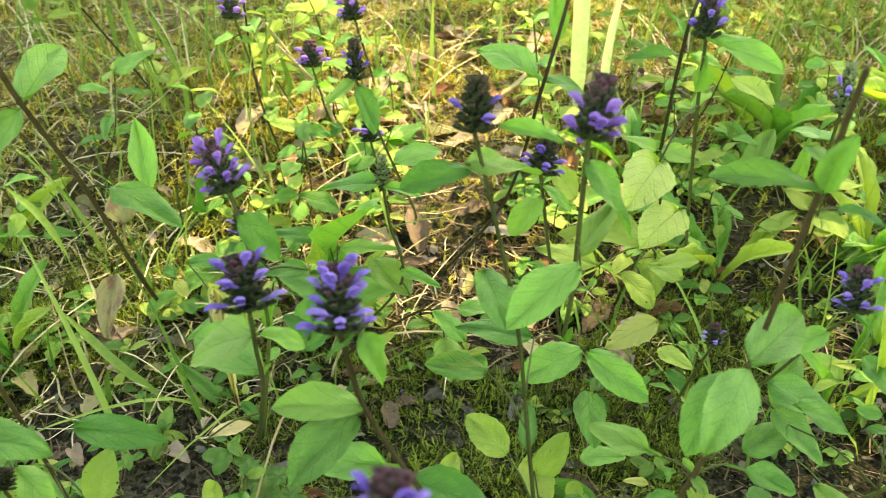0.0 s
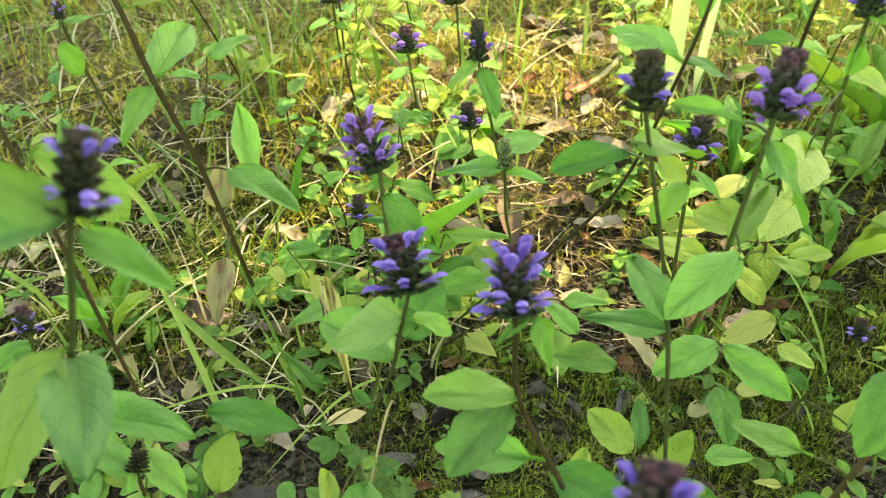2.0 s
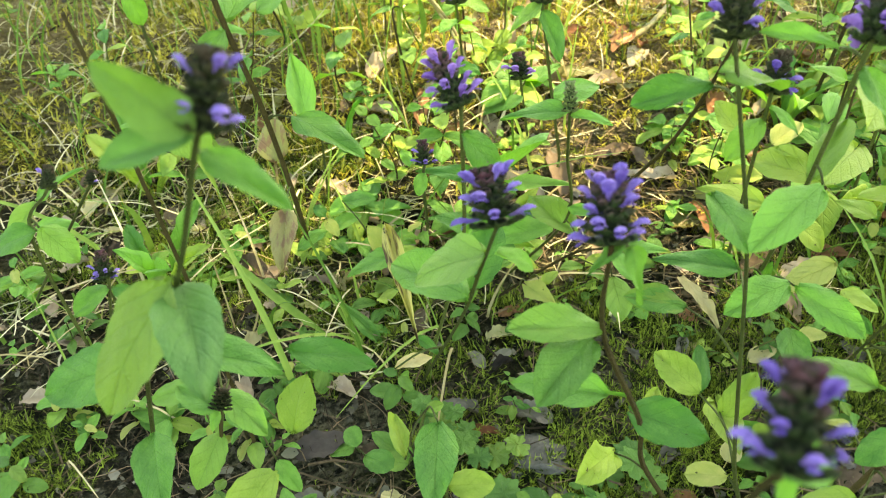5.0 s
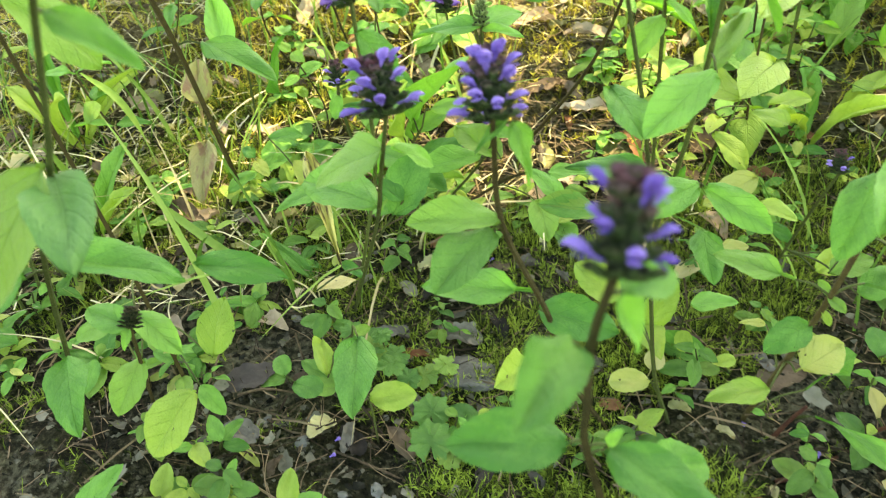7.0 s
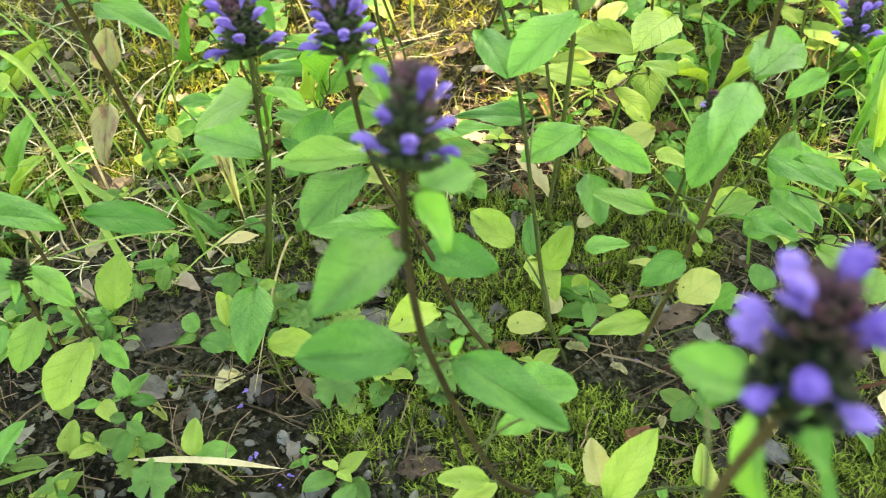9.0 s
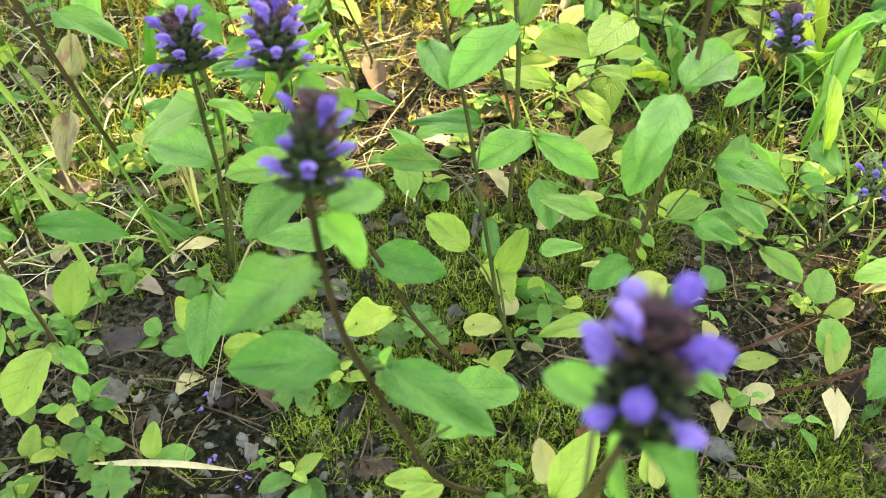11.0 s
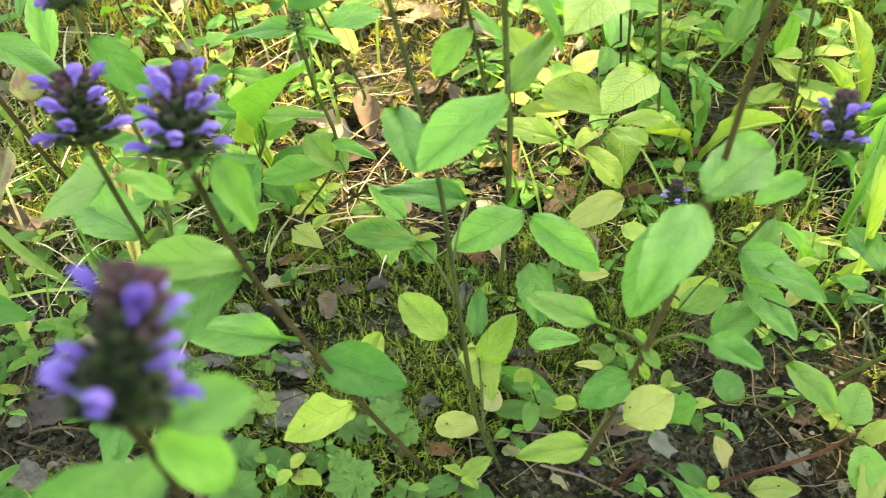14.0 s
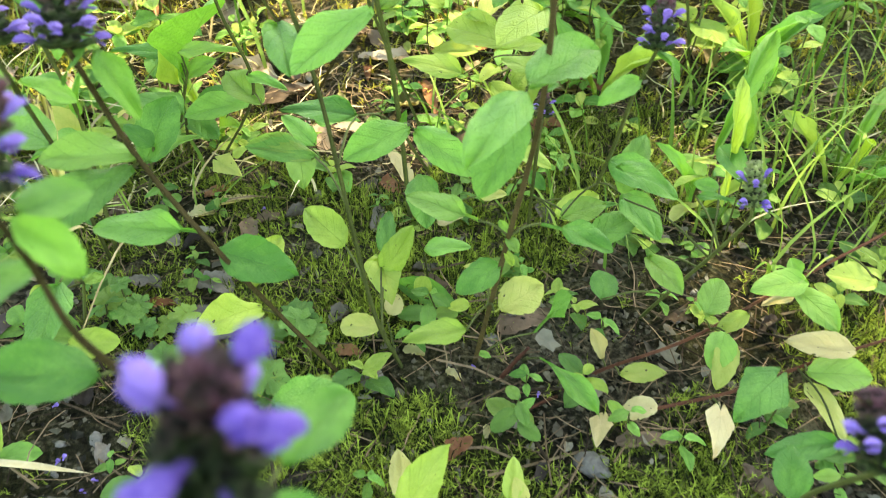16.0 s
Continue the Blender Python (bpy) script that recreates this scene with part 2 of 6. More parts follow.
def soil_material():
    m, add, done, nt = material("soil")
    place = add("TexCoord").outputs["Object"]
    broad = add("TexNoise", Vector=place, Scale=9.0, Detail=6.0).outputs[0]
    grain = add("TexNoise", Vector=place, Scale=240.0, Detail=8.0, Roughness=0.7).outputs[0]
    bits = add("TexVoronoi", Vector=place, Scale=210.0)
    tone = math_node(add, "ADD", math_node(add, "MULTIPLY", broad, 0.45), math_node(add, "MULTIPLY", grain, 0.6))
    col = ramp(add, tone, ((0.40, (0.004, 0.0032, 0.0025)), (0.52, (0.033, 0.029, 0.019)), (0.66, (0.20, 0.18, 0.13))))
    green = ramp(add, add("TexNoise", Vector=place, Scale=15.0, Detail=6.0).outputs[0], ((0.42, (0, 0, 0)), (0.60, (1, 1, 1))))
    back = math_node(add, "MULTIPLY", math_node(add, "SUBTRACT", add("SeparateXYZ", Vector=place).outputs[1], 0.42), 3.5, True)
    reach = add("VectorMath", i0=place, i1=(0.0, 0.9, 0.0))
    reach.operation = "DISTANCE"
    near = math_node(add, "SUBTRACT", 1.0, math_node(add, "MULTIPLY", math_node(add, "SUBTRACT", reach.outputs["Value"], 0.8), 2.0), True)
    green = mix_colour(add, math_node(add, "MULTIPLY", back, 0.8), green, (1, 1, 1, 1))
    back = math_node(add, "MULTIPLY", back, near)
    # towards the back: gold ground tone with the sunlight put into the colour
    moss_and_sun = mix_colour(add, back, ramp(add, grain, ((0.35, (0.012, 0.014, 0.004)), (0.65, (0.085, 0.090, 0.02)))), ramp(add, grain, ((0.3, (0.09, 0.065, 0.025)), (0.7, (0.46, 0.34, 0.16)))))
    col = mix_colour(add, math_node(add, "MULTIPLY", green, math_node(add, "ADD", 0.35, math_node(add, "MULTIPLY", back, 0.45))), col, moss_and_sun)
    height = math_node(add, "ADD", math_node(add, "MULTIPLY", grain, 1.0), math_node(add, "MULTIPLY", bits.outputs["Distance"], 0.6))
    nrm = add("Bump", Strength=1.0, Distance=0.006, Height=height).outputs[0]
    face = add("BsdfPrincipled", Base_Color=col, Roughness=0.95, Normal=nrm)
    face.inputs["Specular IOR Level"].default_value = 0.08
    return done(face.outputs[0])


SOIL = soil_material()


# ---- helpers for meshes ----
def part(name, data, mat, parent=None, label=""):
    """Links a bmesh, or a mesh that is shared, as one object under a thing or a part."""
    if isinstance(data, bmesh.types.BMesh):
        me = bpy.data.meshes.new(name)
        data.to_mesh(me)
        data.free()
        data = me
    if mat and not data.materials:
        data.materials.append(mat)
    ob = new(name, data)
    ob.parent = parent
    if label:
        ob["label"] = label
    return ob


def mesh_from(name, verts, faces, mat, smooth=True):
    me = bpy.data.meshes.new(name)
    me.from_pydata(verts, [], faces)
    if mat:
        me.materials.append(mat)
    if smooth:
        me.polygons.foreach_set("use_smooth", [True] * len(me.polygons))
    me.update()
    return me


def spline(points, steps):
    """A smooth line through a few points."""
    p = [Vector(q) for q in points]
    p = [2 * p[0] - p[1]] + p + [2 * p[-1] - p[-2]]
    out = []
    for i in range(1, len(p) - 2):
        for k in range(steps):
            t = k / steps
            a, b, c, d = p[i - 1:i + 3]
            out.append(0.5 * (2 * b + (c - a) * t + (2 * a - 5 * b + 4 * c - d) * t * t + (3 * b - a - 3 * c + d) * t ** 3))
    out.append(p[-2])
    return out


def tube(bm, points, r0, r1, sides=6, steps=6, bumps=()):
    """A tapered round stem through points, closed at both ends."""
    line = spline(points, steps)
    n = len(line) - 1
    rings = []
    side = Vector((1, 0.2, 0.1))
    for i, q in enumerate(line):
        way = (line[min(i + 1, n)] - line[max(i - 1, 0)]).normalized()
        side = (side - way * side.dot(way)).normalized()
        other = way.cross(side)
        r = r0 + (r1 - r0) * i / n
        rings.append([bm.verts.new(q + (side * math.cos(2 * math.pi * k / sides) + other * math.sin(2 * math.pi * k / sides)) * r) for k in range(sides)])
    for a, b in zip(rings, rings[1:]):
        for k in range(sides):
            bm.faces.new((a[k], a[(k + 1) % sides], b[(k + 1) % sides], b[k])).smooth = sides != 4
    bm.faces.new(rings[0][::-1])
    bm.faces.new(rings[-1])


def outline(kind, s, blunt=0.0):
    """Half the width of a leaf, 0 to 0.5, at s along its blade."""
    if kind == "ovate":
        s = max(0, min(1, s))
        a, b = 0.47 - 0.10 * blunt, 0.78 - 0.22 * blunt
        return 0.5 * s ** a * (1 - s) ** b * (a + b) ** (a + b) / (a ** a * b ** b)
    if kind == "toothed":
        s = max(0, min(1, s))
        return 0.5 * (0.22 + 0.78 * s ** 0.9) * min(1, (1 - s) / 0.22) ** 0.6 * (0.72 + 0.28 * (1 - (s * 4.5) % 1.0))
    if kind == "heart":
        return 0.5 * 1.13 * min(1.0, max(0.0, s) / 0.22) ** 0.42 * max(0, 1 - max(0, s - 0.12) / 0.88) ** 0.72
    if kind == "round":
        return 0.5 * math.sqrt(max(0, 1 - (2 * s - 1) ** 2)) ** 0.8
    if kind == "spoon":
        return 0.5 * (0.16 + 0.84 * max(0, min(1, (s - 0.05) / 0.55)) ** 1.3) * min(1, max(0, (1 - s) / 0.22)) ** 0.5
    return 0.5 * (math.sin(math.pi * min(1, s) ** 0.85)) ** 1.1


LEAVES = {}


def leaf_mesh(kind, mat, arch, fold, petiole, seed):
    """A leaf 1 long along +y and 1 wide, its face to +z, from the foot of its stalk to its tip."""
    key = (kind, mat.name, arch, fold, petiole, seed)
    if key in LEAVES:
        return LEAVES[key]
    rnd = random.Random(seed * 7919 + int(arch * 1000) * 31 + int(fold * 1000) * 17 + int(petiole * 100))
    rows, cols = 18, 4
    verts, uvs, faces = [], [], []
    twist, ph, bend, blunt = rnd.uniform(-0.25, 0.25), rnd.uniform(0, 6.28), rnd.uniform(-0.05, 0.05), rnd.random()
    for i in range(rows + 1):
        s = (i / rows) ** 1.2
        b = max(0.0, (s - petiole) / (1 - petiole))
        half = max(outline(kind, b, blunt) if s > petiole else 0, 0.03 * (1 if b < 0.5 else 0.05))
        for k in range(-cols, cols + 1):
            u = k / cols
            x = u * half
            edge = 1 + 0.035 * math.sin(b * 31 + ph + u) * (abs(u) > 0.9)
            z = 4 * arch * s * (1 - s) + fold * abs(x) - 0.013 * math.exp(-(x / 0.05) ** 2) * min(1, 4 * b) + 0.035 * math.sin(5 * b + 2 * ph) * math.cos(4 * u + ph) + 0.03 * math.sin(7 * b + ph + 2.2 * u) * abs(u) * half * 2 + twist * x * b
            back = {"heart": 0.20, "ovate": 0.06}.get(kind, 0) * math.sin(math.pi * abs(u) ** 0.8) * max(0, 1 - b / 0.45) ** 1.5 if s > petiole else 0
            verts.append((x * edge + bend * math.sin(math.pi * s), s - back, z))
            uvs.append((0.5 + 0.5 * u * min(1, half / 0.5 + 0.15), b))
    w = 2 * cols + 1
    for i in range(rows):
        for k in range(w - 1):
            a = i * w + k
            faces.append((a, a + 1, a + 1 + w, a + w))
    me = mesh_from("leaf", verts, faces, mat)
    layer = me.uv_layers.new(name="UVMap")
    for loop in me.loops:
        layer.data[loop.index].uv = uvs[loop.vertex_index]
    LEAVES[key] = me
    return me


def lie(base, tip, wide, roll=0.0, up=(0, 0, 1)):
    """The pose that lays a leaf from base to tip, wide metres across, its face turned up but for roll degrees."""
    base, tip = Vector(base), Vector(tip)
    y = tip - base
    size = y.length
    y.normalize()
    x = y.cross(Vector(up))
    if x.length < 0.05:
        x = y.cross(Vector((0, -1, 0.2)))
    x.normalize()
    z = x.cross(y)
    m = Matrix((x, y, z)).transposed().to_4x4() @ Matrix.Rotation(radians(roll), 4, "Y") @ Matrix.Diagonal((wide, size, size, 1))
    return Matrix.Translation(base) @ m


STEMS = {}


def leaf_stalk(thing, base):
    """A thin stalk that joins a leaf to the nearest place on its stem, or to the ground under a low leaf."""
    base = Vector(base)
    line = STEMS.get(thing.name, [])
    near = min(line, key=lambda q: (q - base).length + (0.4 * (q.z - base.z) if q.z > base.z else 0.0), default=None)
    if near is None or (near - base).length < 0.0025:
        return
    if (near - base).length > 0.05:
        if base.z > 0.06:
            return
        near = Vector((base.x + 0.2 * (near.x - base.x), base.y + 0.25 * abs(base.z) + 0.004, rise(base.x, base.y) - 0.002))
    bow = (base + near) * 0.5 + Vector((0, 0, 0.12 * (base - near).length))
    bm = bmesh.new()
    tube(bm, [near - thing.location, bow - thing.location, base - thing.location], 0.00055, 0.00045, 5, 4)
    part("leaf_stalk", bm, STEM, thing)


def add_leaf(thing, base, tip, wide, mat=None, kind="ovate", roll=0.0, arch=0.06, fold=0.09, petiole=0.05, label="", up=(0, -0.35, 1)):
    wide = min(wide, 0.045)
    leaf_stalk(thing, base)
    me = leaf_mesh(kind, mat or GREEN, arch, fold, petiole, random.randrange(6))
    ob = part("leaf", me, None, thing, label)
    ob.matrix_basis = Matrix.Translation(-thing.location) @ lie(base, tip, wide, roll + random.uniform(-10, 10), up)
    return ob


# ---- the flower head of selfheal ----
def floret_mesh(mat):
    """A two-lipped violet flower 1 long that looks along +y: tube, hood and a three-lobed lip."""
    verts, faces = [], []

    def sheet(rows):
        first, w = len(verts), len(rows[0])
        for r in rows:
            verts.extend(r)
        for i in range(len(rows) - 1):
            for k in range(w - 1):
                a = first + i * w + k
                faces.append((a, a + 1, a + 1 + w, a + w))

    ring = lambda y, z, rx, rz, a0, a1, n: [(rx * math.cos(a0 + (a1 - a0) * k / n), y, z + rz * math.sin(a0 + (a1 - a0) * k / n)) for k in range(n + 1)]
    full = 2 * math.pi
    sheet([ring(-0.25, 0, 0.13, 0.13, 0, full, 8), ring(0.15, 0.0, 0.17, 0.16, 0, full, 8), ring(0.4, 0.03, 0.24, 0.2, 0, full, 8)])
    sheet([ring(0.30, 0.03, 0.26, 0.24, -0.4, math.pi + 0.4, 10), ring(0.52, 0.10, 0.38, 0.36, -0.35, math.pi + 0.35, 10), ring(0.76, 0.11, 0.40, 0.36, -0.3, math.pi + 0.3, 10),
           ring(0.94, 0.03, 0.33, 0.27, -0.2, math.pi + 0.2, 10), ring(1.03, -0.06, 0.16, 0.12, 0, math.pi, 10)])
    sheet([[(x * 0.45, 0.38, -0.12 - 0.05 * abs(x)) for x in (-0.5, -0.25, 0, 0.25, 0.5)], [(x * 0.62, 0.54, -0.24 - 0.1 * abs(x)) for x in (-0.5, -0.25, 0, 0.25, 0.5)],
           [(x * 0.62, 0.66 - 0.1 * abs(x), -0.40 - 0.05 * abs(x)) for x in (-0.5, -0.25, 0, 0.25, 0.5)], [(x * 0.3, 0.68, -0.5) for x in (-0.5, -0.25, 0, 0.25, 0.5)]])
    return mesh_from("floret", verts, faces, mat)


FLORET, FLORET_LILAC = floret_mesh(PETAL), floret_mesh(LILAC)
SPIKES = {}


def spike_mesh(kind, seed):
    """The body of a flower head 1 high on +z: whorls of open two-lipped calyxes, each whorl over broad pointed bracts."""
    if (kind, seed) in SPIKES:
        return SPIKES[kind, seed]
    rnd = random.Random(seed)
    mat = {"dark": CALYX, "red": CALYX_RED, "green": CALYX_GREEN}[kind]
    verts, faces, uvs = [], [], []
    z = Vector((0, 0, 1))

    def cup(c, way, up, size, wide):
        side = way.cross(up).normalized()
        up = side.cross(way)
        first, n = len(verts), 8
        # third value: shade inside the mouth, which the material paints dark
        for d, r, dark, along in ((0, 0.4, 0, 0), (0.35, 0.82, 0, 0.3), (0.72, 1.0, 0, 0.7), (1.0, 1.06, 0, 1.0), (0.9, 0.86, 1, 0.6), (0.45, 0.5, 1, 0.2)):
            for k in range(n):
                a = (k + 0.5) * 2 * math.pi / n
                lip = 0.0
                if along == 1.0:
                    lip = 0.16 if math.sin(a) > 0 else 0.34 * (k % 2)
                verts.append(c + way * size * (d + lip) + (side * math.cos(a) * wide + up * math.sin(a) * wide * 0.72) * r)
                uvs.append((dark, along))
        for j in range(5):
            for k in range(n):
                a, b = first + j * n + k, first + j * n + (k + 1) % n
                faces.append((a, b, b + n, a + n))
        faces.append(tuple(first + 5 * n + k for k in range(n)))

    def bract(c, way, up, size, wide):
        side = way.cross(up).normalized()
        first = len(verts)
        for j, (d, w, lift) in enumerate(((0, 0.55, 0), (0.3, 1.0, -0.06), (0.6, 0.92, -0.03), (0.82, 0.5, 0.05), (1.05, 0.06, 0.2))):
            for u in (-1, -0.5, 0, 0.5, 1):
                verts.append(c + way * size * d + side * u * w * wide + up * size * (lift + 0.22 * u * u))
                uvs.append((0, max(0.25 * j, 0.9 * abs(u))))
        for j in range(4):
            for k in range(4):
                a = first + j * 5 + k
                faces.append((a, a + 1, a + 6, a + 5))

    tiers = 6
    for i in range(tiers):
        h = 0.02 + 0.76 * i / (tiers - 1)
        foot = 0.125 - 0.011 * i
        for k in range(7):
            a = (k + 0.5 * (i % 2) + rnd.uniform(-0.14, 0.14)) * 2 * math.pi / 7
            out = Vector((math.cos(a), math.sin(a), 0))
            way = (out * (0.95 - 0.09 * i) + z * (0.35 + 0.12 * i)).normalized()
            cup(out * foot + z * h, way, z, rnd.uniform(0.15, 0.19), rnd.uniform(0.058, 0.07))
        for k in range(4):
            a = (2 * k + (i % 2) + rnd.uniform(-0.2, 0.2)) * math.pi / 4
            out = Vector((math.cos(a), math.sin(a), 0))
            bract(out * foot * 0.8 + z * (h - 0.035), (out + z * (0.12 + 0.07 * i)).normalized(), z, rnd.uniform(0.13, 0.17), 0.10)
    for k in range(6):
        a = k * 1.047
        out = Vector((math.cos(a), math.sin(a), 0))
        cup(out * 0.045 + z * 0.82, (out * 0.42 + z).normalized(), Vector((-math.sin(a), math.cos(a), 0)), 0.12, 0.05)
    for k in range(220):
        h, a = rnd.uniform(0.0, 0.9), rnd.uniform(0, 6.283)
        out = Vector((math.cos(a), math.sin(a), rnd.uniform(-0.1, 0.6))).normalized()
        at = out * (0.26 - 0.09 * h) + z * (h + 0.03)
        side = out.cross(z).normalized() * 0.005
        i = len(verts)
        verts.extend((at - side, at + side, at + out * rnd.uniform(0.03, 0.07) + z * 0.02))
        uvs.extend(((0, 0.95),) * 3)
        faces.append((i, i + 1, i + 2))
    # core between the cups, partly darkened as shade
    core = len(verts)
    for j in range(5):
        r = (0.09, 0.13, 0.13, 0.10, 0.03)[j]
        for k in range(8):
            verts.append(Vector((r * math.cos(k * math.pi / 4), r * math.sin(k * math.pi / 4), 0.88 * j / 4)))
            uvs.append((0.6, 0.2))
    for j in range(4):
        for k in range(8):
            a, b = core + j * 8 + k, core + j * 8 + (k + 1) % 8
            faces.append((a, b, b + 8, a + 8))
    me = mesh_from("flower_head", verts, faces, mat)
    layer = me.uv_layers.new(name="UVMap")
    for loop in me.loops:
        layer.data[loop.index].uv = uvs[loop.vertex_index]
    SPIKES[kind, seed] = me
    return me


def flower_head(thing, foot, top, girth=1.0, kind="dark", bloom=10, low=0.1, high=0.8, petal=None, spread=1.0, seed=0, size=0.34):
    """A flower head from foot to top with its open florets."""
    foot, top = Vector(foot), Vector(top)
    tall = (top - foot).length
    ob = part("flower_head", spike_mesh(kind, seed % 4), None, thing)
    turn = (top - foot).to_track_quat("Z", "X").to_matrix().to_4x4()
    ob.matrix_basis = Matrix.Translation(foot - thing.location) @ turn @ Matrix.Rotation(seed * 1.7, 4, "Z") @ Matrix.Diagonal((tall * girth * 1.04, tall * girth * 1.04, tall * 0.98, 1))
    rnd = random.Random(seed * 13 + 5)
    rings = max(1, round(bloom / 4))
    for k in range(bloom):
        ring = k % rings
        h = low + (high - low) * (ring + 0.5 + rnd.uniform(-0.3, 0.3)) / rings
        a = (k // rings) * 2 * math.pi * rings / bloom + ring * 0.9 + rnd.uniform(-0.3, 0.3)
        out = Vector((math.cos(a), math.sin(a), 0))
        at = out * (0.24 - 0.085 * max(0.0, h)) + Vector((0, 0, 0.86 * h + 0.08))
        lift = rnd.uniform(-0.1, 0.35) + 1.5 * max(0.0, h) ** 2
        y = (out + Vector((0, 0, lift))).normalized()
        x = y.cross(Vector((0, 0, 1))).normalized()
        m = Matrix((x, y, x.cross(y))).transposed().to_4x4()
        f = part("floret", petal or FLORET, None, ob)
        g = size * rnd.uniform(0.72, 1.0) * spread
        f.matrix_basis = Matrix.Translation(at) @ m @ Matrix.Diagonal((g * 0.68, g * 0.90, g * 0.60, 1))
    return ob


# ---- the ground ----
def rise(x, y):
    """Height of the ground."""
    v = Vector((x, y, 0))
    s = min(1.0, max(0.0, (y - 0.43) / 0.27))
    if abs(x) > 2 or abs(y) > 3:
        return 0.045 * s * s * (3 - 2 * s)
    return 0.045 * s * s * (3 - 2 * s) + 0.005 * noise.fractal(v * 5.0, 1.0, 2.0, 3) + 0.0038 * noise.fractal(v * 30.0, 0.7, 2.0, 4) + 0.0016 * noise.noise(v * 95.0)


def build_ground():
    xs = [-40, -15, -6, -3, -2, -1.5] + list(np.arange(-1.2, -0.4, 0.012)) + list(np.arange(-0.4, 0.45, 0.0027)) + list(np.arange(0.452, 1.2, 0.012)) + [1.5, 2, 3, 6, 15, 40]
    ys = [-40, -15, -6, -3, -1.5, -0.8, -0.4] + list(np.arange(-0.2, 0.05, 0.02)) + list(np.arange(0.05, 0.55, 0.0027)) + list(np.arange(0.555, 1.75, 0.012)) + [2, 2.5, 4, 8, 18, 40]
    verts = [(float(x), float(y), rise(x, y)) for y in ys for x in xs]
    w = len(xs)
    faces = [(j * w + i, j * w + i + 1, (j + 1) * w + i + 1, (j + 1) * w + i) for j in range(len(ys) - 1) for i in range(w - 1)]
    return tagged(new("ground", mesh_from("ground", verts, faces, SOIL)), "dark damp woodland soil with crumbs and moss", "ground", kind="structure")


ground = build_ground()


def on_ground(x, y, lift=0.0):
    return Vector((x, y, rise(x, y) + lift))


def stuff(name, verts, faces, mat, label, category, smooth=False):
    return tagged(new(name, mesh_from(name, verts, faces, mat, smooth)), label, category, kind="stuff")


def scatter(n, seed, box, keep):
    """Random places in a box (x0, x1, y0, y1) that pass keep(x, y, chance)."""
    rnd = random.Random(seed)
    out = []
    while len(out) < n:
        x, y = rnd.uniform(*box[:2]), rnd.uniform(*box[2:])
        if keep(x, y, rnd.random()):
            out.append((x, y, rnd))
    return out


CUSHIONS = [(-0.027, 0.201), (-0.104, 0.186), (0.006, 0.219), (-0.038, 0.441), (0.032, 0.360), (0.051, 0.280), (0.096, 0.324), (0.046, 0.218), (0.086, 0.204), (0.197, 0.284), (0.211, 0.237), (0.250, 0.437)]
BARE = [(-0.057, 0.208), (-0.131, 0.271), (0.065, 0.236), (-0.016, 0.283), (0.170, 0.292)]


def moss_mask(x, y):
    """Where moss grows thick: patches, most of them on the right of the bare soil."""
    heap = sum(0.30 * math.exp(-((x - u) ** 2 + (y - v) ** 2) / 0.00035) for u, v in CUSHIONS) - sum(0.35 * math.exp(-((x - u) ** 2 + (y - v) ** 2) / 0.0002) for u, v in BARE)
    return heap + (0.12 + 0.07 * max(0.0, min(1.0, (x - 0.06) / 0.05))) * max(0.0, min(1.0, (x + 0.08) / 0.06)) * (y < 0.3) + noise.fractal(Vector((x * 7.0, y * 7.0, 3.3)), 0.9, 2.0, 4)


